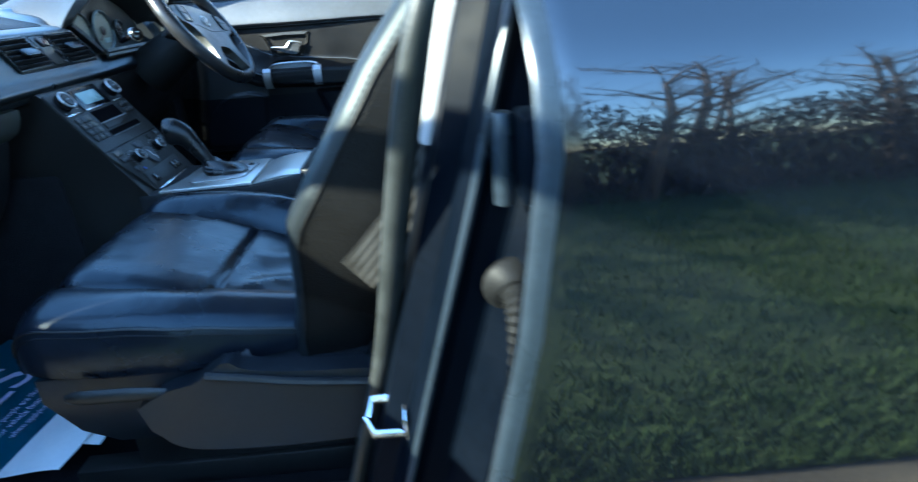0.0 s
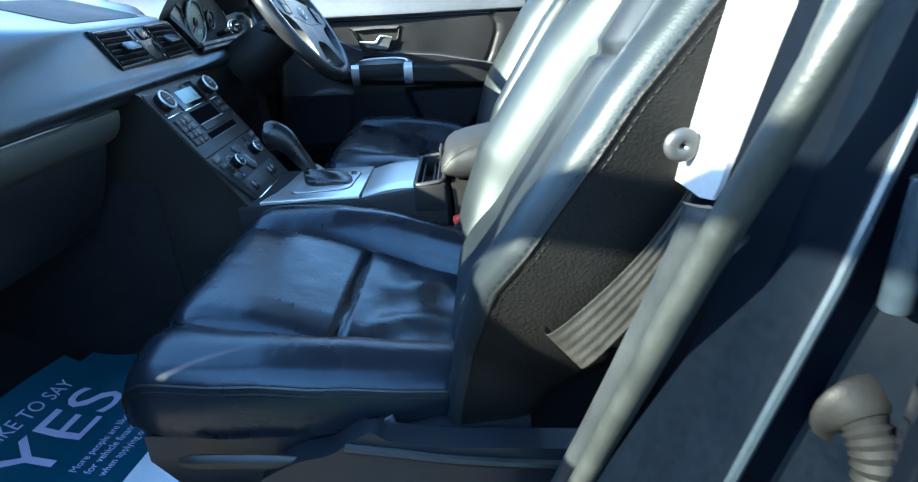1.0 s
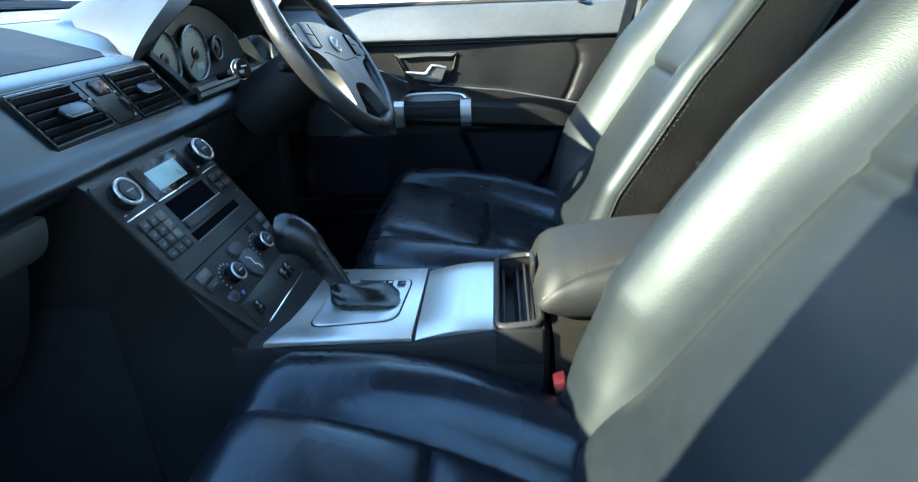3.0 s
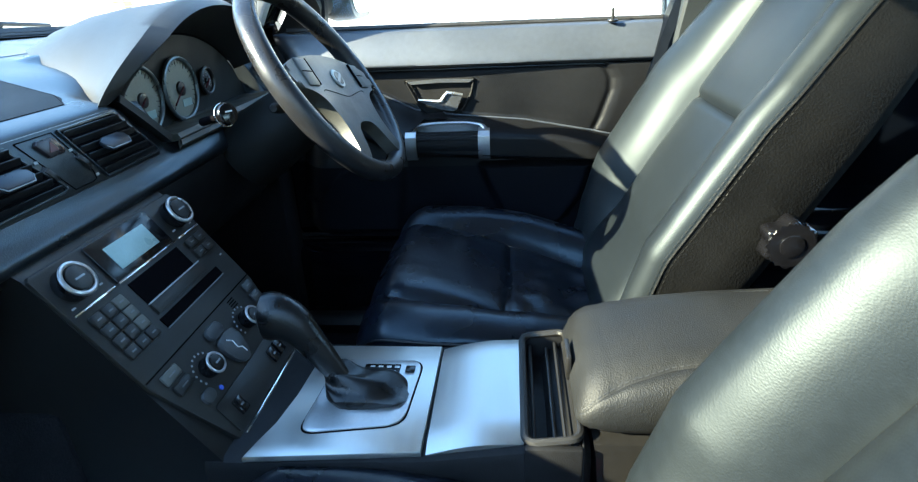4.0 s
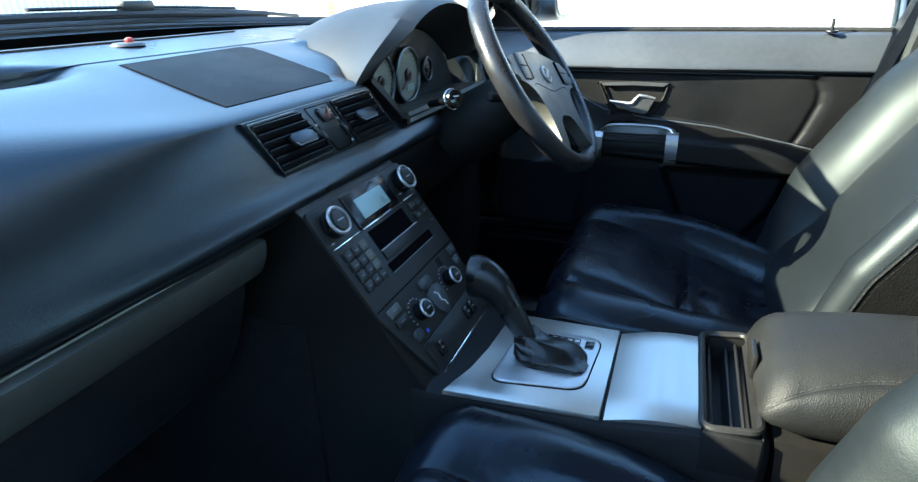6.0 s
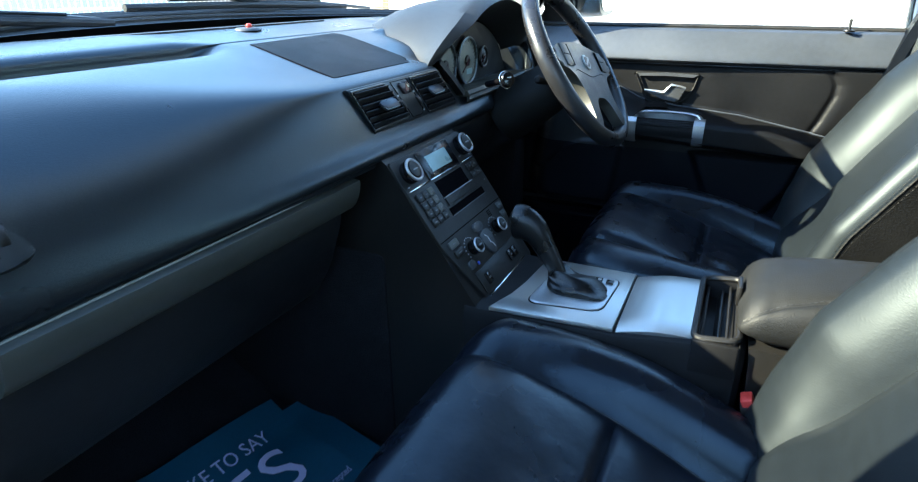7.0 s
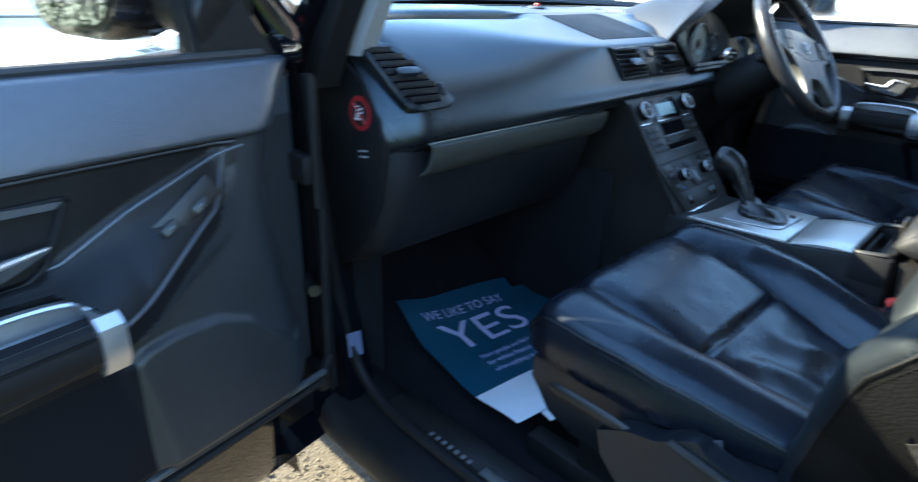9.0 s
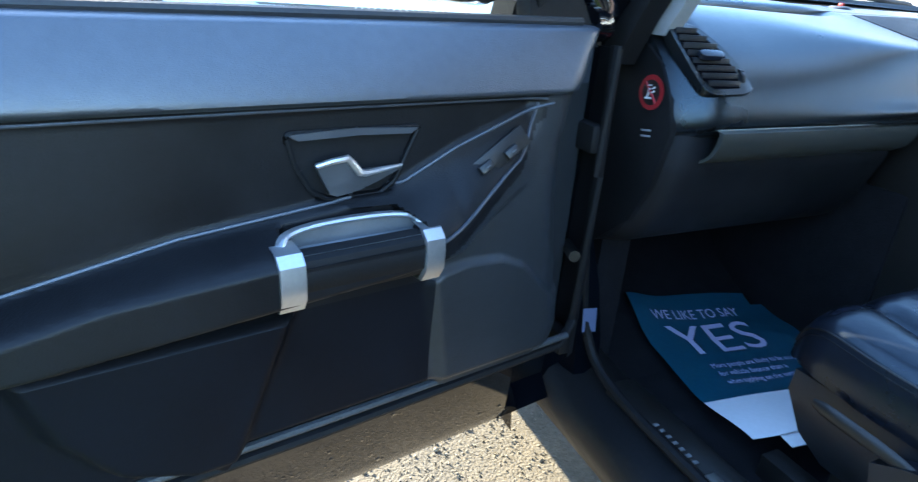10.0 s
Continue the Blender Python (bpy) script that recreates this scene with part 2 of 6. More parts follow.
def ring(r, tube, seg=48, sides=10, squash=1.0):
    b = bmesh.new()
    rows = []
    for i in range(seg):
        a = 2 * math.pi * i / seg
        rows.append([b.verts.new(((r + tube * math.cos(k)) * math.cos(a), (r + tube * math.cos(k)) * math.sin(a), tube * squash * math.sin(k))) for k in (2 * math.pi * j / sides for j in range(sides))])
    for i in range(seg):
        p, q = rows[i], rows[(i + 1) % seg]
        for j in range(sides):
            b.faces.new((p[j], q[j], q[(j + 1) % sides], p[(j + 1) % sides]))
    return b


def loft(rings, closed=True, caps=True, bm=None):
    """A skin over rows of points; closed: each row is a loop."""
    b = bm or bmesh.new()
    rows = [[b.verts.new(p) for p in r] for r in rings]
    n = len(rows[0])
    for p, q in zip(rows, rows[1:]):
        for j in range(n if closed else n - 1):
            k = (j + 1) % n
            b.faces.new((p[j], p[k], q[k], q[j]))
    if caps and closed:
        b.faces.new(rows[0][::-1])
        b.faces.new(rows[-1])
    return b


def thick(rows, depth):
    """A sheet over rows of points with a back, depth behind along the given vector."""
    b = bmesh.new()
    n, m = len(rows), len(rows[0])
    top = [[b.verts.new(p) for p in r] for r in rows]
    low = [[b.verts.new(Vector(p) + Vector(depth)) for p in r] for r in rows]
    for i in range(n - 1):
        for j in range(m - 1):
            b.faces.new((top[i][j], top[i][j + 1], top[i + 1][j + 1], top[i + 1][j]))
            b.faces.new((low[i][j], low[i + 1][j], low[i + 1][j + 1], low[i][j + 1]))
    for i in range(n - 1):
        for j in (0, m - 1):
            b.faces.new((top[i][j], top[i + 1][j], low[i + 1][j], low[i][j]))
    for j in range(m - 1):
        for i in (0, n - 1):
            b.faces.new((top[i][j], top[i][j + 1], low[i][j + 1], low[i][j]))
    return b


def tube(points, r, sides=8, bm=None, flat=1.0, up=(0, 0, 1)):
    """A round or flat rod along points; r: one radius or one for each point."""
    b = bm or bmesh.new()
    pts = [Vector(p) for p in points]
    rs = r if isinstance(r, (list, tuple)) else [r] * len(pts)
    rows = []
    for i, p in enumerate(pts):
        d = (pts[min(i + 1, len(pts) - 1)] - pts[max(i - 1, 0)]).normalized()
        s = d.cross(Vector(up))
        s = s.normalized() if s.length > 1e-4 else d.orthogonal().normalized()
        u = s.cross(d)
        rows.append([p + rs[i] * (math.cos(k) * s + flat * math.sin(k) * u) for k in (2 * math.pi * j / sides for j in range(sides))])
    return loft(rows, True, True, b)


def slab(outline, z0, z1, bevel=0.0, seg=2):
    """A plate with an outline in x, y from z0 to z1."""
    b = bmesh.new()
    low = [b.verts.new((x, y, z0)) for x, y in outline]
    top = [b.verts.new((x, y, z1)) for x, y in outline]
    b.faces.new(low[::-1])
    cap = b.faces.new(top)
    n = len(low)
    for i in range(n):
        b.faces.new((low[i], low[(i + 1) % n], top[(i + 1) % n], top[i]))
    if bevel:
        bmesh.ops.bevel(b, geom=list(cap.edges), offset=bevel, segments=seg, profile=0.5, affect="EDGES")
    return b


def rounded(x0, x1, y0, y1, r, n=5):
    out = []
    for cx, cy, a0 in ((x1 - r, y1 - r, 0), (x0 + r, y1 - r, 90), (x0 + r, y0 + r, 180), (x1 - r, y0 + r, 270)):
        for k in range(n + 1):
            a = radians(a0 + 90 * k / n)
            out.append((cx + r * math.cos(a), cy + r * math.sin(a)))
    return out


def ss(a, b, x):
    """Smooth step from 0 at a to 1 at b."""
    t = min(1.0, max(0.0, (x - a) / (b - a)))
    return t * t * (3 - 2 * t)


def interp(x, xs, ys):
    return float(np.interp(x, xs, ys))


def curve(points, n):
    """n points along a smooth curve through points."""
    p = [Vector(q) for q in points]
    p = [2 * p[0] - p[1], *p, 2 * p[-1] - p[-2]]
    out = []
    for i in range(n):
        s = (len(p) - 3) * i / (n - 1)
        k = min(int(s), len(p) - 4)
        t = s - k
        a, b, c, d = p[k:k + 4]
        out.append(0.5 * ((2 * b) + (c - a) * t + (2 * a - 5 * b + 4 * c - d) * t * t + (3 * b - a - 3 * c + d) * t ** 3))
    return out


def frame_of(origin, ex, ey):
    """The pose with its x axis along ex and its y axis near ey."""
    x = Vector(ex).normalized()
    z = x.cross(Vector(ey)).normalized()
    y = z.cross(x)
    m = Matrix((x, y, z)).transposed().to_4x4()
    m.translation = Vector(origin)
    return m


def lettering(text, size, m, depth=0.0003):
    """Words as a mesh, in the built-in font, laid in the x, y plane of the pose m."""
    c = bpy.data.curves.new("letters", "FONT")
    c.body, c.size, c.extrude, c.resolution_u = text, size, depth, 3
    ob = new("letters", c)
    me = bpy.data.meshes.new_from_object(ob.evaluated_get(bpy.context.evaluated_depsgraph_get()))
    bpy.data.objects.remove(ob)
    bpy.data.curves.remove(c)
    b = bmesh.new()
    b.from_mesh(me)
    bpy.data.meshes.remove(me)
    return moved(b, m)


# ---- the large structure ----
def plain_ground():
    b = bmesh.new()
    xs = [-300, -80, -30, -12, -7, -5, *[-4 + 0.25 * i for i in range(29)], 4, 6, 9, 14, 30, 80, 300]
    ys = [-300, -80, -30, -12, -7, -5, *[-4 + 0.25 * i for i in range(29)], 4, 6, 9, 14, 30, 80, 300]
    g = [[b.verts.new((x, y, 0.012 * noise.noise((x * 1.7, y * 1.7, 3)) if abs(x) < 4 and abs(y) < 4 else 0)) for y in ys] for x in xs]
    for i in range(len(xs) - 1):
        for j in range(len(ys) - 1):
            b.faces.new((g[i][j], g[i + 1][j], g[i + 1][j + 1], g[i][j + 1]))
    return single("ground", b, GRAVEL, "pale dusty gravel ground round the car", "ground", "structure")


plain_ground()

# Floor pan, sills and bulkhead of the car.
single("car_floor", box(-0.66, 0.66, -2.2, 0.55, 0.40, 0.455), CARPET, "black carpeted car floor", "floor", "structure")
toe = [[(x, y, z) for y, z in ((0.16, 0.458), (0.30, 0.475), (0.42, 0.54), (0.52, 0.66), (0.56, 0.80), (0.56, 1.05))] for x in (-0.66, -0.12)]
single("toe_board", thick(toe, (0, 0.03, -0.02)), CARPET, "black carpeted footwell toe board", "floor", "structure")
toe = [[(x, y, z) for y, z in ((0.16, 0.458), (0.30, 0.475), (0.42, 0.54), (0.52, 0.66), (0.56, 0.80), (0.56, 1.05))] for x in (0.12, 0.66)]
single("toe_board", thick(toe, (0, 0.03, -0.02)), CARPET, "black carpeted footwell toe board", "floor", "structure")


def sill(side):
    prof = [(0.655, 0.40), (0.655, 0.478), (0.668, 0.490), (0.70, 0.494), (0.715, 0.486), (0.73, 0.472), (0.765, 0.468), (0.785, 0.458), (0.797, 0.440), (0.801, 0.418), (0.790, 0.390), (0.748, 0.315), (0.70, 0.275), (0.66, 0.30)]
    ys = [-0.78, -0.6, -0.3, 0.0, 0.14, 0.22, 0.28, 0.34]
    rows = []
    for y in ys:
        lift = 0.05 * ss(0.12, 0.34, y) ** 2
        rows.append([(side * p[0], y, p[1] + (lift if p[1] > 0.4 else 0)) for p in prof])
    return loft(rows)


s_l = single("sill_left", sill(-1), LOWTRIM, "dark blue painted door sill with black plastic tread", "door sill", "structure")
single("sill_right", sill(1), BLACK, "dark blue painted door sill", "door sill", "structure")
b = thick([[(x, y, z) for y in (-0.72, 0.12)] for x, z in ((-0.648, 0.470), (-0.652, 0.486), (-0.668, 0.4965), (-0.70, 0.501), (-0.718, 0.496), (-0.727, 0.483))], (0, 0, -0.006))
tread = part("sill_tread", b, PLASTIC, s_l, "black plastic sill tread with raised mark")


for k in range(7):
    part("raised_bar", box(-0.722, -0.712, -0.004 - 0.0155 * k - 0.0035, -0.004 - 0.0155 * k + 0.0035, 0.4985, 0.5008, 0.0008), DIMPRINT, tread)
part("sill_plate", box(-0.726, -0.706, -0.50, -0.125, 0.499, 0.5022, 0.001), ALU, tread, "brushed metal sill plate")


# Upper body: roof, pillars, rear sides. Each pillar is a hollow-looking tapered post.
roof = []
for y, z, w in ((-0.17, 1.59, 0.57), (-0.26, 1.622, 0.59), (-0.6, 1.662, 0.61), (-1.2, 1.675, 0.61), (-2.0, 1.66, 0.60), (-2.5, 1.62, 0.58)):
    roof.append([(w * k, y, z - 0.05 * abs(k) ** 3) for k in (-1, -0.92, -0.8, -0.5, 0, 0.5, 0.8, 0.92, 1)])
single("roof", thick(roof, (0, 0, 0.045)), HEADLINER, "pale grey cloth roof lining", "roof", "structure")


def pillar(name, pts, w, d, material, label, kindname="pillar"):
    rows = []
    for (x, y, z), k in pts:
        rows.append([(x + w * k * a, y + d * k * c, z) for a, c in ((-1, -0.8), (-0.8, -1), (0.8, -1), (1, -0.8), (1, 0.8), (0.8, 1), (-0.8, 1), (-1, 0.8))])
    return single(name, loft(rows), material, label, kindname, "structure")


for s, nm in ((-1, "left"), (1, "right")):
    pillar("pillar_flange_" + nm, [((s * 0.764, 0.222, 1.08), 1), ((s * 0.764, 0.183, 1.15), 0.98), ((s * 0.758, 0.140, 1.22), 0.92), ((s * 0.728, 0.055, 1.33), 0.88), ((s * 0.690, -0.070, 1.47), 0.85), ((s * 0.645, -0.195, 1.60), 0.85)], 0.024, 0.036, LOWTRIM, "black rubber-lipped edge of the windscreen pillar")
    pillar("a_pillar_" + nm, [((s * 0.722, 0.180, 1.128), 0.9), ((s * 0.722, 0.168, 1.15), 0.98), ((s * 0.718, 0.125, 1.22), 0.92), ((s * 0.690, 0.040, 1.33), 0.88), ((s * 0.652, -0.085, 1.47), 0.85), ((s * 0.610, -0.21, 1.60), 0.85)], 0.017, 0.040, GREYTRIM, "light grey windscreen pillar trim")
    pillar("pillar_skin_" + nm, [((s * 0.812, 0.28, 1.08), 1), ((s * 0.800, 0.225, 1.16), 0.9), ((s * 0.765, 0.110, 1.31), 0.8), ((s * 0.720, -0.040, 1.48), 0.8), ((s * 0.66, -0.20, 1.63), 0.8)], 0.034, 0.05, PAINT, "dark blue painted windscreen pillar")
    pillar("roof_rail_" + nm, [((s * 0.645, -0.17, 1.615), 1), ((s * 0.665, -0.5, 1.645), 1), ((s * 0.655, -1.3, 1.655), 1), ((s * 0.64, -2.3, 1.62), 1)], 0.04, 0.03, PAINT, "dark blue roof rail above the doors", "roof rail")
    # rear quarter behind the closed rear door
    b = box(s * 0.70, s * 0.92, -2.45, -1.72, 0.42, 1.16, 0.03)
    single("rear_quarter_" + nm, b, PAINT, "dark blue rear quarter panel", "body panel", "structure")
    pillar("c_pillar_" + nm, [((s * 0.80, -1.78, 1.15), 1), ((s * 0.66, -1.85, 1.62), 1)], 0.05, 0.07, PAINT, "dark blue rear pillar")
    # bonnet wing ahead of the door
    rows = []
    for y in (0.26, 0.36, 0.6, 1.0, 1.4, 1.75):
        t = ss(1.0, 1.75, y)
        rows.append([(s * (a - 0.16 * t * t), y, z - 0.10 * t) for a, z in ((0.84, 0.30), (0.915, 0.42), (0.94, 0.70), (0.925, 0.95), (0.88, 1.03), (0.80, 1.07), (0.70, 1.09), (0.72, 1.00), (0.84, 0.9), (0.86, 0.60))])
    single("front_wing_" + nm, loft(rows), PAINT, "dark blue front wing", "body panel", "structure")
rows = []
for y in (0.56, 0.8, 1.1, 1.4, 1.7, 1.85):
    rows.append([(x, y, 1.125 - 0.02 * (x / 0.7) ** 2 - 0.20 * ss(0.9, 2.1, y) + 0.015 * ss(0.30, 0.45, abs(x)) - 0.03 * ss(0.6, 0.72, abs(x))) for x in [-0.72 + 0.06 * i for i in range(25)]])
single("bonnet", thick(rows, (0, 0, -0.03)), PAINT, "dark blue bonnet", "bonnet", "structure")
for s, nm, y1 in ((1, "right", 0.62), (-1, "left", -0.80)):
    single("side_panel_" + nm, box(min(s * 0.70, s * 0.90), max(s * 0.70, s * 0.90), -2.4, y1, 0.26, 0.665, 0.02), PAINT, "dark blue lower body side", "body panel", "structure")
single("kick_panel_right", box(0.655, 0.74, 0.10, 0.60, 0.44, 1.02, 0.01), CARPET, "black footwell side panel", "trim", "structure")
single("bulkhead", box(-0.74, 0.74, 0.56, 0.62, 0.40, 1.10, 0.005), BLACK, "black bulkhead behind the dashboard", "bulkhead", "structure")
single("tailgate", box(-0.70, 0.70, -2.52, -2.46, 0.45, 1.15, 0.02), PLASTIC, "dark tailgate lining", "tailgate", "structure")

pillars = {}
# B pillars with trim, seals, striker and the rear door's wiring.
for s, nm in ((-1, "left"), (1, "right")):
    rows = []
    for z, xo, xi, y0, y1 in ((0.42, 0.862, 0.70, -0.555, -0.91), (0.60, 0.870, 0.70, -0.602, -0.91), (0.80, 0.875, 0.715, -0.655, -0.91), (1.0, 0.875, 0.72, -0.710, -0.91), (1.12, 0.868, 0.72, -0.740, -0.91), (1.20, 0.845, 0.71, -0.762, -0.91), (1.35, 0.79, 0.67, -0.788, -0.91), (1.62, 0.68, 0.60, -0.815, -0.90)):
        rows.append([(s * (xo + 0.030), y1, z), (s * (xo + 0.024), y0 - 0.105, z), (s * (xo - 0.010), y0 - 0.075, z), (s * (xo - 0.012), y0 - 0.050, z), (s * xo, y0 - 0.036, z), (s * xo, y0 - 0.031, z), (s * (xo - 0.006), y0 - 0.027, z), (s * (xo - 0.040), y0 - 0.022, z), (s * (xo - 0.052), y0, z), (s * (xi + 0.02), y0 + 0.006, z), (s * xi, y0 - 0.01, z), (s * xi, y1, z)])
    pillars[nm] = single("b_pillar_" + nm, loft(rows), JAMB, "dark blue painted centre door pillar", "pillar", "structure")
    part("jamb_flange", tube([Vector(r[4]) + Vector((0, 0.002, 0)) for r in rows], 0.0040, 8), EDGE, pillars[nm], "folded edge of the pillar, caught light put into its paint")
# ---- dashboard ----
dash = thing("dashboard", (0, 0.3, 0.8), "charcoal grained plastic dashboard with silver trim strip and air vents", "dashboard")
PROF_P = [(0.085, 0.990), (0.068, 0.998), (0.058, 1.012), (0.066, 1.045), (0.088, 1.085), (0.122, 1.122), (0.168, 1.153), (0.222, 1.171), (0.262, 1.173), (0.296, 1.163), (0.318, 1.164), (0.334, 1.188), (0.47, 1.195), (0.52, 1.185)]
PROF_C = [(0.060, 1.010), (0.042, 1.014), (0.036, 1.026), (0.050, 1.045), (0.064, 1.085), (0.076, 1.118), (0.090, 1.130), (0.150, 1.143), (0.262, 1.169), (0.300, 1.177), (0.318, 1.1795), (0.334, 1.182), (0.47, 1.194), (0.52, 1.185)]


def dash_profile(x):
    if x < 0:
        k_low, k_top, k_rear = ss(-0.60, -0.15, x), ss(-0.56, -0.15, x), ss(-0.23, -0.13, x)
    else:
        k_low = k_top = k_rear = 1.0
    end = ss(-0.66, -0.745, x) + ss(0.66, 0.745, x)
    out = []
    for j, (p, c) in enumerate(zip(PROF_P, PROF_C)):
        k = k_low if j < 5 else (k_top if j < 9 else k_rear)
        y, z = p[0] + (c[0] - p[0]) * k, p[1] + (c[1] - p[1]) * k
        xm = min(x, 0.395) if x < 0.60 else interp(x, [0.60, 0.665], [0.395, 0.125])
        foot_x = interp(y, [0.07, 0.10, 0.15, 0.20, 0.29, 0.34], [0.135, 0.162, 0.20, 0.226, 0.28, 0.40])
        lid = interp(xm, [0.128, 0.182, 0.20], [1.137, 1.076, 1.062]) if y < 0.095 else interp(xm - foot_x, [0.035, 0.075], [1.20, 1.062])
        if xm > 0.125 and y < 0.33:
            z = min(z, lid)
        y = y if y < 0.2 else 0.2 + (y - 0.2) * (1 - 0.72 * ss(0.42, 0.735, abs(x)) ** 1.5)      # follows the curved glass
        out.append((y + 0.035 * end * (1 - ss(0.1, 0.3, y)), z - 0.012 * end))
    return out


rows = []
for i in range(181):
    x = -0.733 + 1.478 * i / 180
    rows.append([(x, p[0], p[1]) for p in curve([(y, z, 0) for y, z in dash_profile(x)], 66)])
pad = part("dash_pad", thick(rows, (0, 0.012, -0.012)), DASH, dash, "charcoal soft-grained dash top")
# lower fascia under the overhang, glovebox and the trim strip
rows = []
for i in range(41):
    x = -0.735 + 0.555 * i / 40
    e = 0.02 * ss(-0.69, -0.735, x)
    rows.append([(x, p[0] + e, p[1]) for p in curve([(0.10, 0.996, 0), (0.085, 0.985, 0), (0.082, 0.94, 0), (0.094, 0.90, 0), (0.118, 0.84, 0), (0.165, 0.78, 0), (0.26, 0.745, 0), (0.36, 0.75, 0)], 24)])
part("glovebox", thick(rows, (0, 0.015, 0.0)), LOWDASH, dash, "dark grey glovebox lid")
rows = []
for i in range(41):
    x = -0.669 + 0.495 * i / 40
    bow = 0.0045 + 0.002 * math.sin(math.pi * i / 40)
    rows.append([(x, p[0], p[1]) for p in curve([(0.075, 1.0005, 0), (0.056 - bow, 0.999, 0), (0.0510 - bow, 0.995, 0), (0.054 - bow, 0.976, 0), (0.064 - bow, 0.957, 0), (0.074, 0.947, 0), (0.086, 0.940, 0)], 12)])
part("trim_strip", thick(rows, (0, 0.008, 0)), mat("satin_grey_trim", (0.056, 0.057, 0.050), 0.42, 0.1, 0.0002, 700, 0.10, 18, rvary=0.04), dash, "satin grey trim strip")
# Pale rod: the highlight along the strip's top edge as a colour.
part("strip_edge", tube([(r[1][0], r[1][1] - 0.0015, r[1][2] + 0.0005) for r in rows[::4]], 0.0014, 6), mat("strip_edge_highlight", (0.26, 0.26, 0.22), 0.4, 0.3, 0, 1, 0.1, 20), dash, "highlight on the trim strip's upper edge, put into the colour")
rows = []
for i in range(25):
    x = 0.115 + 0.62 * i / 24
    rows.append([(x, p[0], p[1]) for p in curve([(0.05, 1.02, 0), (0.045, 1.0, 0), (0.07, 0.93, 0), (0.12, 0.86, 0), (0.20, 0.80, 0), (0.34, 0.78, 0)], 18)])
single("tunnel", box(-0.135, 0.135, 0.04, 0.562, 0.45, 0.86, 0.02), CARPET, "black carpeted transmission tunnel", "tunnel", "structure")
part("knee_panel", thick(rows, (0, 0.015, 0)), LOWDASH, dash, "black knee panel below the steering column")
# passenger end cap with its sticker
out = [(0.085, 0.995), (0.10, 1.04), (0.135, 1.09), (0.19, 1.125), (0.27, 1.145), (0.42, 1.145), (0.44, 0.9), (0.40, 0.76), (0.22, 0.76), (0.14, 0.83), (0.105, 0.90)]
cap = part("end_cap", moved(slab(out, 0, 0.014, 0.004), frame_of((-0.738, 0, 0), (0, 1, 0), (0, 0, 1))), LOWTRIM, dash)
stick = frame_of((-0.7385, 0.142, 1.044), (0, -1, 0), (0, 0, 1))
out = part("warning_sticker", moved(disc(0.027, 0.0008, 40), stick), STICKER, cap, "round red warning sticker with a crossed-out child seat")
part("sticker_centre", moved(disc(0.0195, 0.0012, 40), stick), BLACK, out)
g = bmesh.new()
for x0, y0, x1, y1, w in ((-0.010, -0.010, 0.006, -0.008, 0.0016), (-0.006, -0.008, -0.003, 0.006, 0.002), (-0.001, -0.002, 0.008, 0.003, 0.0016), (0.002, 0.006, 0.008, 0.009, 0.0014), (-0.012, 0.009, 0.0, 0.011, 0.001)):
    tube([(x0, y0, 0.0016), (x1, y1, 0.0016)], w, 6, g)
part("sticker_picture", moved(g, stick), WHITEPRINT, out)
tubes = tube([(-0.014, 0.014, 0.0014), (0.014, -0.014, 0.0014)], 0.0022, 6)
part("sticker_bar", moved(tubes, stick), STICKER, out)
g = bmesh.new()
for k in range(2):
    box(-0.012, 0.010, -0.002, 0.001, 0, 0.0006, bm=g)
    moved(g, pose(0, -0.009, 0))
part("print_bar", moved(g, frame_of((-0.7385, 0.138, 0.995), (0, -1, 0.15), (0, 0, 1))), GREYPRINT, cap)

# speaker grille on the centre of the dash top
def dash_z(x, y):
    p = dash_profile(x)
    return interp(y, [q[0] for q in p[5:12]], [q[1] for q in p[5:12]])


rows = []
for i in range(25):
    v = i / 24
    y = 0.113 + 0.180 * v
    xl, xr = -0.126 + 0.026 * v, 0.120 + 0.036 * v - 0.022 * (1 - ss(0.0, 0.16, v)) ** 2 - 0.012 * ss(0.88, 1.0, v) ** 2
    rows.append([(xl + (xr - xl) * j / 28, y + (0.012 * j / 28 * v), dash_z(xl + (xr - xl) * j / 28, y + (0.012 * j / 28 * v)) + 0.0010 + 0.003 * math.sin(math.pi * j / 28) * math.sin(math.pi * v)) for j in range(29)])
SPEAKER = mat("speaker_mesh", (0.004, 0.0065, 0.0105), 0.50, 0, 0.0004, 900, 0.2, 6, kind="voronoi", spec=0.10)
gr = part("speaker_grille", thick(rows, (0, 0.002, -0.012)), SPEAKER, dash, "fine black speaker mesh")
edge = [rows[0][j] for j in range(0, 29, 4)] + [rows[i][28] for i in range(4, 25, 4)] + [rows[24][j] for j in range(24, -1, -4)] + [rows[i][0] for i in range(20, -1, -4)]
part("grille_surround", tube([(p[0], p[1], p[2] - 0.0015) for p in edge], 0.0018, 6), DARKHOLE, gr)

# centre vents: frame, slats, tabs, thumb wheels, hazard button
VENT = frame_of((0.024, 0.0585, 1.0805), (1, 0, 0), (0, 0.30, 1))     # x across, y up the face, z towards the seats


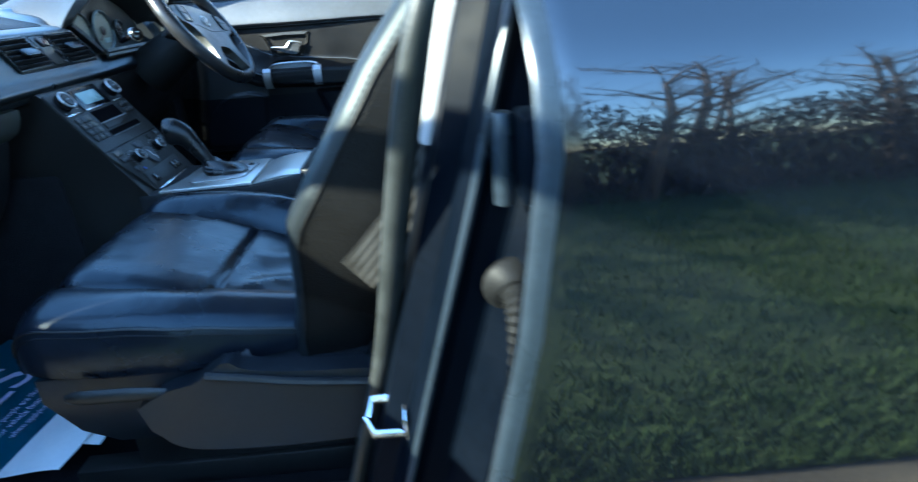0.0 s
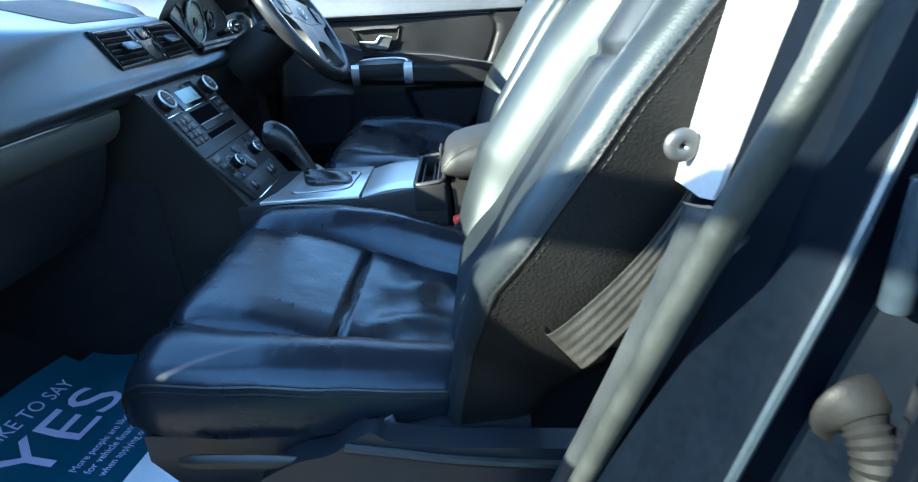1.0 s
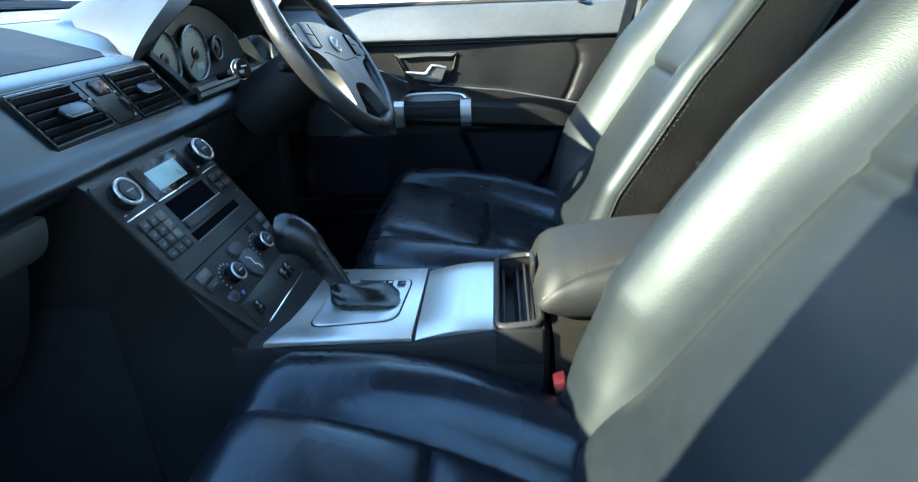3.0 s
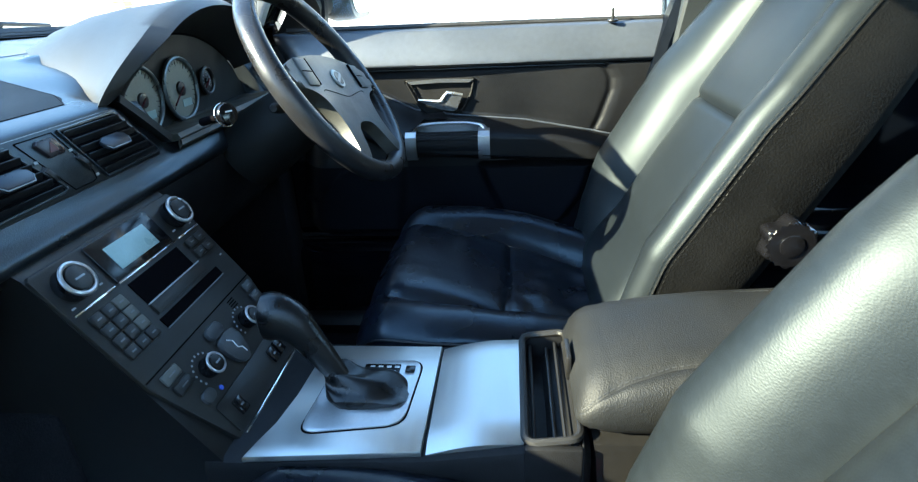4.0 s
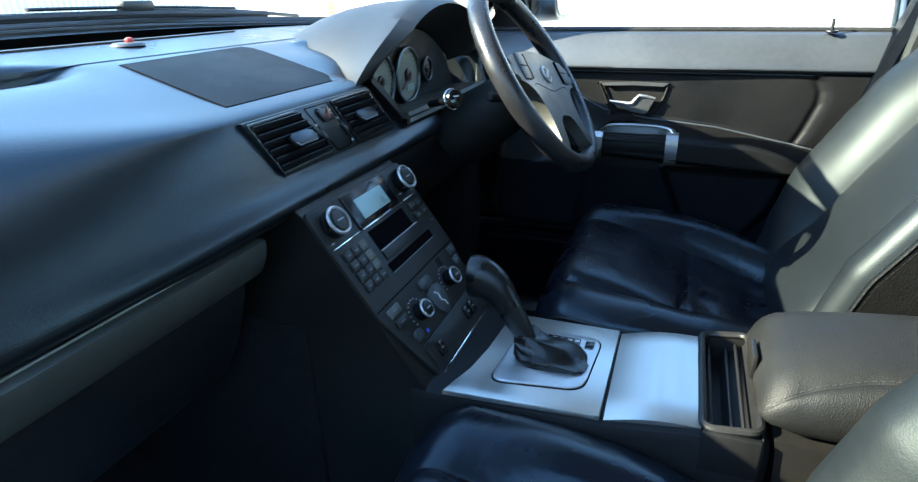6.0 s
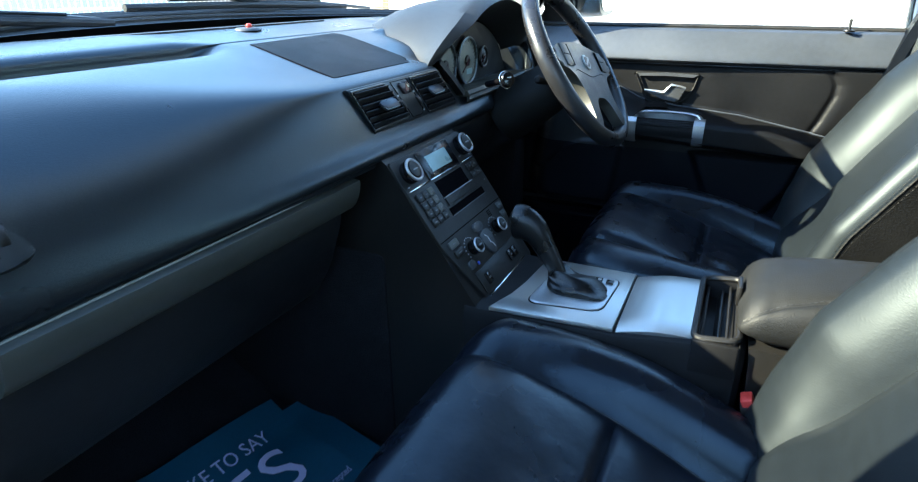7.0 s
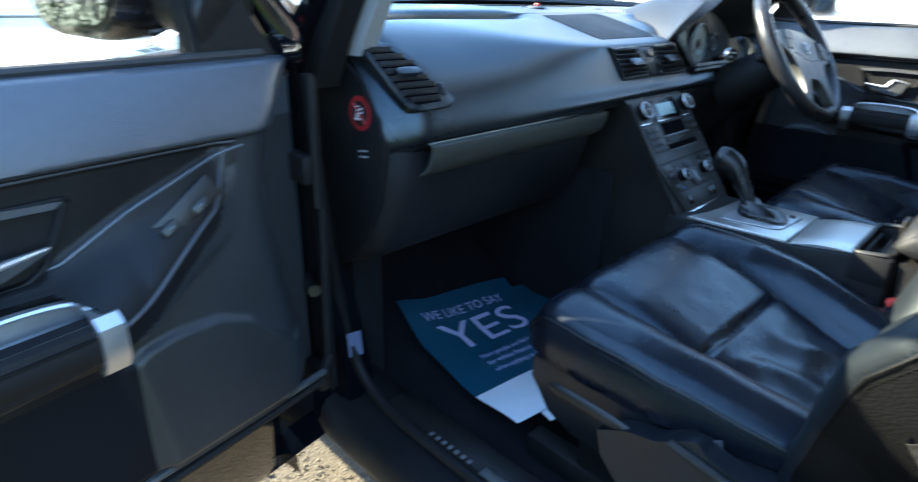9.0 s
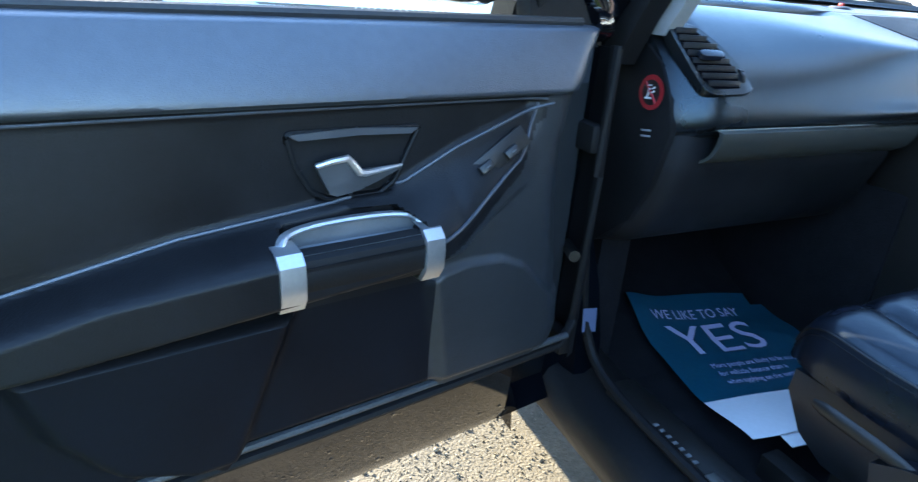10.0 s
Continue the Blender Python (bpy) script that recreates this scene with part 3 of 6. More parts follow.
def vent(parent, m, quad, slats, tab, label):
    """Slatted air vent: quad = the corners of its slanted opening, top left first, clockwise."""
    (ax, ay), (bx, by), (cx_, cy), (dx, dy_) = quad
    v = part("air_vent", moved(slab([(dx, dy_), (cx_, cy), (bx, by), (ax, ay)], -0.002, 0.0012), m), DARKHOLE, parent, label)
    edge_ = [(ax, ay), (bx - 0.008, by), (bx, by - 0.002), (bx + 0.003, by - 0.008), (cx_ - 0.002, cy + 0.008), (cx_, cy + 0.002), (cx_ - 0.006, cy), (dx, dy_), (ax, ay)]
    part("vent_rim", moved(tube([(x, y, 0.001) for x, y in edge_], 0.0017, 6), m), DASH, v, "thin grey rim")
    for k in range(slats):
        t = (k + 0.6) / (slats + 0.2)
        x0, x1, y = dx + (ax - dx) * t, cx_ + (bx - cx_) * t, dy_ + (ay - dy_) * t
        s = box(x0 + 0.001, x1 - 0.002, -0.0042, 0.0042, -0.0010, 0.0010, 0.0008)
        part("slat", moved(s, m @ pose(0, y, 0.0025, 32)), GLOSSDARK, v)
    t = slab([(-0.023, -0.003), (-0.018, -0.0105), (0.016, -0.0105), (0.023, -0.003), (0.023, 0.004), (0.015, 0.009), (-0.015, 0.009), (-0.023, 0.004)], 0, 0.005, 0.0018)
    tb = part("vent_tab", moved(t, m @ pose(tab[0], tab[1], 0.008, -38)), TABBLUE, v, "blue-black vent adjusting tab")
    part("tab_edge", moved(tube([(-0.022, -0.003, 0.0035), (-0.018, -0.0108, 0.0035), (0.016, -0.0108, 0.0035), (0.023, -0.0025, 0.0035)], 0.0007, 5), m @ pose(tab[0], tab[1], 0.008, -38)), GREYPRINT, tb)
    return v


def thumb_wheel(parent, m):
    g = disc(0.014, 0.007, 24, 0.001)
    for k in range(14):
        a = radians(-70 + 10 * k)
        join(g, moved(box(-0.0008, 0.0008, -0.0006, 0.0012, 0, 0.007), pose(0, 0, 0, 0, 0, math.degrees(a)) @ pose(0, 0.0138, 0)))
    return part("thumb_wheel", moved(g, m), BLACK, parent)


plate = part("vent_panel", moved(slab([(-0.140, -0.0265), (0.143, -0.0275), (0.148, -0.022), (0.104, 0.046), (-0.178, 0.0455)], -0.012, -0.0005, 0.002), VENT), DASH, dash)
vent(dash, VENT, [(-0.172, 0.041), (-0.077, 0.0415), (-0.034, -0.020), (-0.143, -0.0215)], 6, (-0.096, 0.009), "black slatted air vent")
vent(dash, VENT, [(-0.002, 0.0405), (0.098, 0.0415), (0.141, -0.0225), (0.032, -0.0235)], 6, (0.062, 0.009), "black slatted air vent")
centre_joint = [(-0.062, 0.041, 0), (-0.010, 0.041, 0), (0.016, -0.012, 0), (0.014, -0.021, 0), (0.006, -0.0225, 0), (-0.022, -0.0225, 0), (-0.062, 0.041, 0)]
part("centre_joint", moved(tube(centre_joint, 0.0007, 5), VENT), DARKHOLE, dash)
b = slab([(-0.014, 0.010), (-0.018, 0.006), (-0.008, -0.009), (-0.004, -0.010), (0.014, -0.010), (0.017, -0.006), (0.010, 0.008), (0.006, 0.010)][::-1], -0.001, 0.004, 0.002)
hz = part("hazard_button", moved(b, VENT @ pose(-0.024, 0.027, 0)), mat("hazard_button_black", (0.02, 0.016, 0.02), 0.25, 0, 0, 1, 0.1, 30), dash, "hazard button with a dark red triangle")
part("hazard_mark", moved(slab([(-0.006, -0.005), (0.008, -0.005), (0.001, 0.006)], 0.004, 0.0045), VENT @ pose(-0.024, 0.027, 0)), DIMRED, hz)
for dx in (-0.042, 0.010):
    thumb_wheel(dash, VENT @ pose(dx, 0.0, -0.0095) @ pose(0, 0, 0, 0, 0, 28) @ pose(0, 0, 0, 0, 90, 0) @ pose(0, 0, -0.0035))
    for yy in (0.0175, -0.017):
        part("print_bar", moved(box(-0.0025, 0.0025, -0.0015, 0.0015, 0.0, 0.0008), VENT @ pose(dx - 0.5 * yy, yy, 0)), GREYPRINT, dash)

# passenger side vent on the end of the dash
SV = frame_of((-0.672, 0.104, 1.096), (0.995, -0.10, 0.0), (-0.12, 0.62, 0.78))
out = curve([(-0.060, 0.062, 0), (-0.020, 0.060, 0), (0.030, 0.020, 0), (0.062, -0.034, 0), (0.060, -0.052, 0), (0.020, -0.057, 0), (-0.012, -0.056, 0), (-0.030, -0.040, 0), (-0.056, 0.030, 0), (-0.064, 0.054, 0)], 40)
sv = part("air_vent", moved(slab([(p.x, p.y) for p in out], -0.014, 0.0045, 0.002), SV), DASH, dash, "black slatted air vent at the end of the dash")
inn = [(-0.055, 0.055), (-0.022, 0.053), (0.018, 0.020), (0.040, -0.018), (0.040, -0.046), (-0.008, -0.048), (-0.024, -0.034), (-0.050, 0.030)]
part("vent_duct", moved(slab(inn, 0.0040, 0.0054), SV), DARKHOLE, sv)
for k in range(8):
    y = -0.040 + 0.0125 * k
    xl = interp(y, [-0.048, -0.034, 0.03, 0.055], [-0.010, -0.024, -0.050, -0.055])
    xr = interp(y, [-0.046, -0.018, 0.02, 0.053], [0.040, 0.040, 0.018, -0.022])
    part("slat", moved(box(xl, xr, -0.0042, 0.0042, -0.0009, 0.0009, 0.0007), SV @ pose(0, y, 0.0068, 28)), GLOSSDARK, sv)
t = slab([(-0.022, -0.004), (-0.016, -0.008), (0.014, -0.008), (0.021, -0.002), (0.021, 0.004), (0.012, 0.008), (-0.014, 0.008), (-0.022, 0.004)], 0, 0.008, 0.002)
part("vent_tab", moved(t, SV @ pose(-0.006, 0.002, 0.0100, -20)), TABBLUE, sv, "blue-black vent adjusting tab")
thumb_wheel(sv, SV @ pose(0.049, -0.026, -0.004) @ pose(0, 0, 0, 0, 90, 0) @ pose(0, 0, -0.0035))

# light sensor, screws and defroster slot on the dash top
b = disc(0.026, 0.005, 24, 0.002, 0.020)
sen = part("sensor_base", moved(b, pose(0.02, 0.41, 1.189)), mat("dull_sensor_grey", (0.07, 0.075, 0.085), 0.5, 0, 0.0003, 900, 0.15, 20), dash, "grey sensor base")
part("sensor_lamp", moved(disc(0.0055, 0.009, 16, 0.003), pose(0.024, 0.41, 1.192)), RED, sen, "small red lamp")
b = slab(rounded(-0.30, 0.30, -0.012, 0.012, 0.008), 0, 0.003)
part("defroster_slot", moved(b, pose(0, 0.455, 1.192)), BLACK, dash)

# instrument binnacle
binn = thing("instrument_binnacle", (0.42, 0.1, 1.07), "dark grey instrument hood over pale-faced dials", "instrument cluster")
rows = []
for y, xl, top, foot, pw in ((0.128, 0.196, 1.200, 1.118, 0.78), (0.080, 0.180, 1.216, 1.126, 0.78), (0.050, 0.160, 1.229, 1.132, 0.78), (0.040, 0.148, 1.235, 1.135, 0.78), (0.064, 0.112, 1.248, 1.120, 0.78), (0.090, 0.126, 1.249, 1.119, 0.78), (0.12, 0.154, 1.247, 1.126, 0.80), (0.18, 0.198, 1.242, 1.140, 0.82), (0.24, 0.236, 1.233, 1.152, 0.82), (0.30, 0.272, 1.216, 1.162, 0.86), (0.36, 0.31, 1.190, 1.168, 0.9)):
    ts = [(k / 30) ** 1.5 for k in range(31)]
    side = [(xl + (0.395 - xl) * t, foot - 0.004 * ss(0.06, 0.12, y) + (top - foot) * math.sin(math.pi / 2 * t ** pw)) for t in ts]
    ys_ = [y + 0.6 * max(0.0, 0.10 - y) * max(0.0, 1 - t / 0.35) ** 1.4 for t in ts]
    rows.append([(x, v_, z) for (x, z), v_ in zip(side, ys_)] + [(0.79 - x, v_, z) for (x, z), v_ in list(zip(side, ys_))[::-1][1:]])
part("hood", loft(rows, False, False), mat("neutral_grey_hood_plastic", (0.017, 0.0172, 0.0172), 0.45, 0, 0.0004, 700, 0.2, 5, kind="voronoi", rvary=0.04, spec=0.34), binn, "dark grey grained hood")
face_out = [(x, z) for x, y, z in rows[0]] + [(0.64, 1.05), (0.21, 1.05)]
part("cluster_face", moved(slab([(x, z - 0.004) for x, z in face_out], 0, 0.006), Matrix(((1, 0, 0, 0), (0, 0, -1, 0.134), (0, 1, 0, 0), (0, 0, 0, 1)))), mat("dark_olive_bezel", (0.008, 0.008, 0.0068), 0.55, 0, 0.0003, 700, 0.15, 14, spec=0.25), binn, "dark olive bezel round the dials")
b = thick([[(x, y, z) for y, z in ((0.046, 1.060), (0.0405, 1.066), (0.044, 1.0725), (0.128, 1.060))] for x in (0.207, 0.30, 0.42, 0.60)], (0, 0, -0.01))
part("lower_lip", b, mat("olive_grey_trim", (0.045, 0.044, 0.036), 0.5, 0.1, 0, 1, 0.1, 20), binn, "grey lip below the dials")
b = thick([[(0.146, 0.070, 1.137), (0.190, 0.128, 1.138)], [(0.166, 0.055, 1.108), (0.205, 0.128, 1.108)], [(0.192, 0.0425, 1.0745), (0.222, 0.128, 1.064)]], (-0.006, 0, -0.008))
part("side_lip", b, PLASTIC, binn)
for gx, gr_ in ((0.266, 0.0480), (0.376, 0.0490), (0.466, 0.022)):
    m = frame_of((gx, 0.1245, 1.110), (1, 0, 0), (0, 0.0, 1))
    d = part("dial", moved(disc(gr_, 0.002, 40), m), DIAL if gr_ > 0.045 else BLACK, binn, "pale dial with dark markings")
    part("dial_rim", moved(ring(gr_, 0.0035, 48, 8), m @ pose(0, 0, 0.004)), DIALRIM if gr_ > 0.045 else BLACK, d, "grey dial rim")
    g = bmesh.new()
    for k in range(25):
        a = 225 - 270 * k / 24
        ln = 0.009 if k % 3 == 0 else 0.005
        box(gr_ - 0.004 - ln, gr_ - 0.004, -0.0006, 0.0006, 0.0021, 0.0026, bm=(h := bmesh.new()))
        join(g, moved(h, pose(0, 0, 0, 0, 0, a)))
    part("dial_marks", moved(g, m), BLACK if gr_ > 0.045 else GREYPRINT, d)
    part("dial_hub", moved(disc(gr_ * 0.24, 0.006, 24, 0.002), m), BLACK, d)
    part("needle", moved(box(-0.004, gr_ * 0.8, -0.001, 0.001, 0.006, 0.0075), m @ pose(0, 0, 0, 0, 0, 215)), DIMRED, d, "dark red needle")
    if gr_ > 0.045:
        part("small_display", moved(box(-0.014, 0.014, -0.030, -0.018, 0.002, 0.003), m @ pose(0.012, 0, 0)), LCD, d)

# ignition with a black fob in it
ign = thing("ignition_key", (0.190, -0.035, 1.09), "round black key fob in the ignition, silver-ringed", "car key")
KM = frame_of((0.1926, -0.0186, 1.094), (0.86, -0.5, 0), (0.13, 0.22, 1))
part("ignition_barrel", moved(disc(0.0055, 0.060, 20, 0.001), KM @ pose(0, 0, -0.026)), DARKHOLE, ign)
part("barrel_ring", moved(ring(0.0150, 0.0013, 32, 8), KM @ pose(0, 0, 0.034)), CHROME, ign, "chrome ring")
part("fob", moved(disc(0.0145, 0.010, 28, 0.004), KM @ pose(0, 0, 0.034)), GLOSS, ign)
part("print_bar", moved(box(-0.005, 0.005, 0.002, 0.004, 0.044, 0.0446), KM), WHITEPRINT, ign)

# ---- centre stack ----
stack = thing("centre_stack", (0, -0.06, 0.8), "black sloping centre console panel with radio and heater controls", "car radio")
ST = frame_of((0, -0.022, 0.933), (1, 0, 0), (0, 0.580, 0.815))       # up the panel is y; z towards the seats
side = [(0.075, 1.018), (0.045, 1.020), (0.031, 1.010), (-0.124, 0.791), (-0.132, 0.775), (-0.115, 0.60), (0.05, 0.47), (0.30, 0.47), (0.30, 0.95), (0.10, 1.02)]
b = moved(slab(side, 0, 0.250, 0.006), frame_of((-0.125, 0, 0), (0, 1, 0), (0, 0, 1)))
part("stack_body", b, BLACK, stack)
face = part("radio_panel", moved(slab([(0.124, 0.090), (0.120, 0.094), (-0.120, 0.094), (-0.124, 0.090), (-0.124, -0.060), (-0.092, -0.172), (-0.086, -0.176), (0.086, -0.176), (0.092, -0.172), (0.124, -0.060)], 0.0, 0.006, 0.002), ST), PLASTIC, stack, "dark grey control panel")


def on_panel(name, bm, material, x, y, z=0.006, label="", parent=None):
    return part(name, moved(bm, ST @ pose(x, y, z)), material, parent or face, label)


def ring_knob(x, y, r, h):
    k = on_panel("knob", disc(r, h, 32, 0.002), GLOSS, x, y, 0.006, "black control knob with silver ring")
    on_panel("knob_ring", ring(r * 0.93, r * 0.13, 40, 8), SILVER, x, y, 0.006 + h, "silver ring", k)
    on_panel("knob_cap", disc(r * 0.72, 0.003, 28, 0.001), BLACK, x, y, 0.006 + h, "", k)
    on_panel("print_bar", box(-r * 0.35, r * 0.35, -0.001, 0.001, 0, 0.0005), GREYPRINT, x, y, 0.009 + h, "", k)


def button(x, y, w, h, material=BUTTON, tall=0.004, label=""):
    k = on_panel("button", box(-w / 2, w / 2, -h / 2, h / 2, 0, tall, min(0.0018, h * 0.2)), material, x, y, 0.006, label)
    on_panel("print_bar", box(-w * 0.20, w * 0.20, -h * 0.06, h * 0.06, 0, 0.0004), DIMPRINT, x, y, 0.006 + tall, "", k)


ring_knob(-0.096, 0.066, 0.0185, 0.016)
ring_knob(0.096, 0.066, 0.0185, 0.016)
on_panel("display_frame", slab(rounded(-0.052, 0.060, -0.026, 0.024, 0.003), 0, 0.003, 0.001), GLOSS, 0, 0.066)
on_panel("display", box(-0.033, 0.040, -0.017, 0.012, 0.003, 0.0042, 0.0005), LCD, 0, 0.066, 0.006, "pale washed-out display")
for x0, x1 in ((-0.120, -0.057), (-0.050, 0.063), (0.071, 0.120)):
    on_panel("chrome_strip", box(x0, x1, -0.0013, 0.0013, 0, 0.003, 0.0008), CHROME, 0, 0.039, 0.006, "thin chrome strip")
on_panel("tape_slot", box(-0.050, 0.050, -0.015, 0.015, -0.003, 0.0012), DARKHOLE, 0.008, 0.018)
on_panel("slot_lip", box(-0.052, 0.056, -0.008, 0.007, 0, 0.003, 0.001), PLASTIC, 0.010, -0.005)
on_panel("slot_edge", box(-0.052, 0.056, -0.0008, 0.0008, 0, 0.0036), GREYPRINT, 0.010, 0.0025)
on_panel("slot_edge", box(-0.066, 0.067, -0.0007, 0.0007, 0, 0.0018), DIMPRINT, 0.019, -0.0305)
on_panel("disc_slot", box(-0.066, 0.067, -0.007, 0.006, -0.003, 0.0012), DARKHOLE, 0.019, -0.023)
for r in range(4):
    for c in range(3):
        button(-0.104 + 0.0178 * c, 0.0235 - 0.0150 * r, 0.0162, 0.0140, KEYCAP if c == 2 and r < 3 else PLASTIC)
for r in range(2):
    for c in range(2):
        button(0.084 + 0.020 * c, 0.026 - 0.016 * r, 0.018, 0.012, PLASTIC)
for p, s in (((0.078, 0.050), 0.006), ((0.112, 0.046), 0.004), ((-0.112, 0.046), 0.005), ((-0.066, 0.050), 0.005), ((0.112, -0.010), 0.004)):
    on_panel("print_bar", box(-s / 2, s / 2, -0.001, 0.001, 0, 0.0005), GREYPRINT, *p)
on_panel("panel_joint", box(-0.122, 0.122, -0.0008, 0.0008, 0, 0.0008), DARKHOLE, 0, -0.054)
for k, (x, y) in enumerate(((-0.094, -0.066), (-0.092, -0.083), (0.103, -0.064), (0.101, -0.081))):
    button(x, y, 0.028 if k < 2 else 0.020, 0.013, KEYCAP if k == 0 else (BUTTON if k > 1 else PLASTIC))
for k in range(4):
    on_panel("intake_slot", box(-0.007, 0.007, -0.0008, 0.0008, 0, 0.0006), DARKHOLE, 0.058, -0.060 - 0.0034 * k)
ring_knob(-0.052, -0.092, 0.0125, 0.016)
ring_knob(0.052, -0.092, 0.0125, 0.016)
for cx, cy in ((-0.052, -0.092), (0.052, -0.092)):
    for k in range(13):
        a = radians(-30 + 240 * k / 12)
        on_panel("dial_dot", disc(0.0014, 0.0006, 6), GREYPRINT, cx + 0.0195 * math.cos(a), cy + 0.0195 * math.sin(a))
fig = [(p.x, p.y) for p in curve([(-0.018, 0.014, 0), (-0.008, 0.018, 0), (0.016, 0.016, 0), (0.020, 0.004, 0), (0.014, -0.016, 0), (0.006, -0.026, 0), (-0.008, -0.024, 0), (-0.018, -0.008, 0), (-0.020, 0.006, 0)], 28)]
pad2 = on_panel("airflow_button", slab(fig, 0, 0.005, 0.002), BUTTON, 0.002, -0.098, 0.006, "airflow button shaped like a seated outline")
on_panel("print_bar", tube([(-0.006, 0.010, 0.005), (0.001, 0.004, 0.005), (0.0, -0.006, 0.005), (0.006, -0.010, 0.005), (0.007, -0.018, 0.005)], 0.0009, 5), WHITEPRINT, 0.002, -0.098, 0.006, "", pad2)
on_panel("button", slab(rounded(-0.015, 0.015, -0.008, 0.008, 0.006), 0, 0.005, 0.002), BUTTON, -0.004, -0.070)
on_panel("blue_lamp", disc(0.003, 0.001, 12), mat("blue_lamp_lens", (0.05, 0.12, 0.6), 0.3, 0, 0, 1, 0.1, 40), -0.058, -0.118)
on_panel("button", slab(rounded(-0.010, 0.010, -0.007, 0.007, 0.005), 0, 0.004, 0.002), BUTTON, -0.080, -0.112)
on_panel("lower_panel", slab(rounded(-0.086, 0.086, -0.026, 0.014, 0.003), 0, 0.002, 0.001), PLASTIC, 0, -0.140)
for x in (-0.060, 0.040, 0.058):
    button(x, -0.147, 0.015, 0.020, GLOSS, 0.006)
on_panel("chrome_strip", box(-0.084, 0.082, -0.0018, 0.0018, 0, 0.004, 0.001), CHROME, 0, -0.171, 0.006, "thin chrome strip")

# ---- centre console between the seats ----
con = thing("centre_console", (-0.012, -0.4, 0.46), "black centre console with brushed aluminium top plates", "console")
CX = -0.014


def console_z(y):
    return 0.802 + 0.13 * max(0.0, -0.33 - y)


b = bmesh.new()
rows = []
for y in (-0.10, -0.16, -0.25, -0.33, -0.40, -0.4355, -0.437, -0.492, -0.4935, -0.495, -0.503):
    w = interp(y, [-0.503, -0.495, -0.30, -0.14], [0.098, 0.106, 0.108, 0.116])
    z = console_z(y) - 0.003 - (0.012 if y < -0.5 else 0) - (0.034 if -0.4925 < y < -0.4365 else 0)
    rows.append([(CX - w + 0.012, y, 0.47), (CX - w, y, z - 0.012), (CX - w + 0.004, y, z - 0.003), (CX - w + 0.010, y, z), (CX + w - 0.010, y, z), (CX + w - 0.004, y, z - 0.003), (CX + w, y, z - 0.012), (CX + w - 0.012, y, 0.47)])
part("console_body", loft(rows), LOWTRIM, con, "matt black console sides")
# front plate with the raised gear surround
fp = [(CX - 0.113, -0.142), (CX - 0.099, -0.329), (CX + 0.094, -0.331), (CX + 0.094, -0.176), (CX + 0.05, -0.172), (CX - 0.01, -0.168), (CX - 0.06, -0.160), (CX - 0.09, -0.150)]
fplate = part("front_plate", slab(fp, 0.7985, 0.8055, 0.0025), ALU, con, "brushed aluminium plate round the gear lever")
def round_poly(pts_, r, n=6):
    """Corners of a polygon rounded with radius about r."""
    out_ = []
    for k, b_ in enumerate(pts_):
        b_ = Vector((*b_, 0))
        a_, c_ = Vector((*pts_[k - 1], 0)), Vector((*pts_[(k + 1) % len(pts_)], 0))
        p0, p1 = b_ + (a_ - b_).normalized() * r, b_ + (c_ - b_).normalized() * r
        for i_ in range(n + 1):
            t_ = i_ / n
            q_ = p0 * (1 - t_) ** 2 + b_ * 2 * t_ * (1 - t_) + p1 * t_ ** 2
            out_.append((q_.x, q_.y))
    return out_


gp = round_poly([(-0.094, -0.188), (-0.076, -0.305), (0.046, -0.313), (0.047, -0.200)], 0.022)
part("surround_joint", slab(gp, 0.8050, 0.8060), DARKHOLE, fplate)
surround = part("gear_surround", slab([(x * 0.97 - 0.0006, -0.248 + (y + 0.248) * 0.97) for x, y in gp], 0.8055, 0.8078, 0.0012), mat("pale_satin_surround", (0.53, 0.54, 0.55), 0.36, 0.8, 0, 1, 0.08, 15, rvary=0.05), fplate, "satin silver gear surround")
part("gear_scale", slab(rounded(0.014, 0.034, -0.284, -0.238, 0.002), 0.8078, 0.8086), GLOSS, surround, "black gear position scale")
g = bmesh.new()
for k in range(4):
    box(0.026, 0.030, -0.248 - 0.0105 * k - 0.003, -0.248 - 0.0105 * k + 0.003, 0.8086, 0.8089, bm=g)
box(0.0195, 0.0205, -0.279, -0.243, 0.8086, 0.8089, bm=g)
part("print_bar", g, WHITEPRINT, surround)
part("winter_button", moved(box(-0.006, 0.006, -0.006, 0.006, 0, 0.003, 0.001), pose(0.023, -0.297, 0.8078)), GLOSS, surround, "small black button")
# sliding lid and the tray behind it
rows = []
for i in range(13):
    y = -0.3335 - 0.102 * i / 12
    rows.append([(CX - 0.098 + 0.192 * j / 10 + 0.004 * (i / 12), y, console_z(y) + 0.0015 + 0.005 * math.sin(math.pi * i / 12) - 0.004 * ss(0.9, 1.0, abs(j / 5 - 1))) for j in range(11)])
part("sliding_lid", thick(rows, (0, 0, -0.006)), ALU, con, "brushed aluminium sliding lid")
b = bmesh.new()
tr = rounded(CX - 0.098, CX + 0.100, -0.4925, -0.4365, 0.012)
part("tray_rim", tube([(x, y, console_z(y) + 0.002) for x, y in tr + tr[:1]], 0.0045, 8), PLASTIC, con, "raised black tray rim")
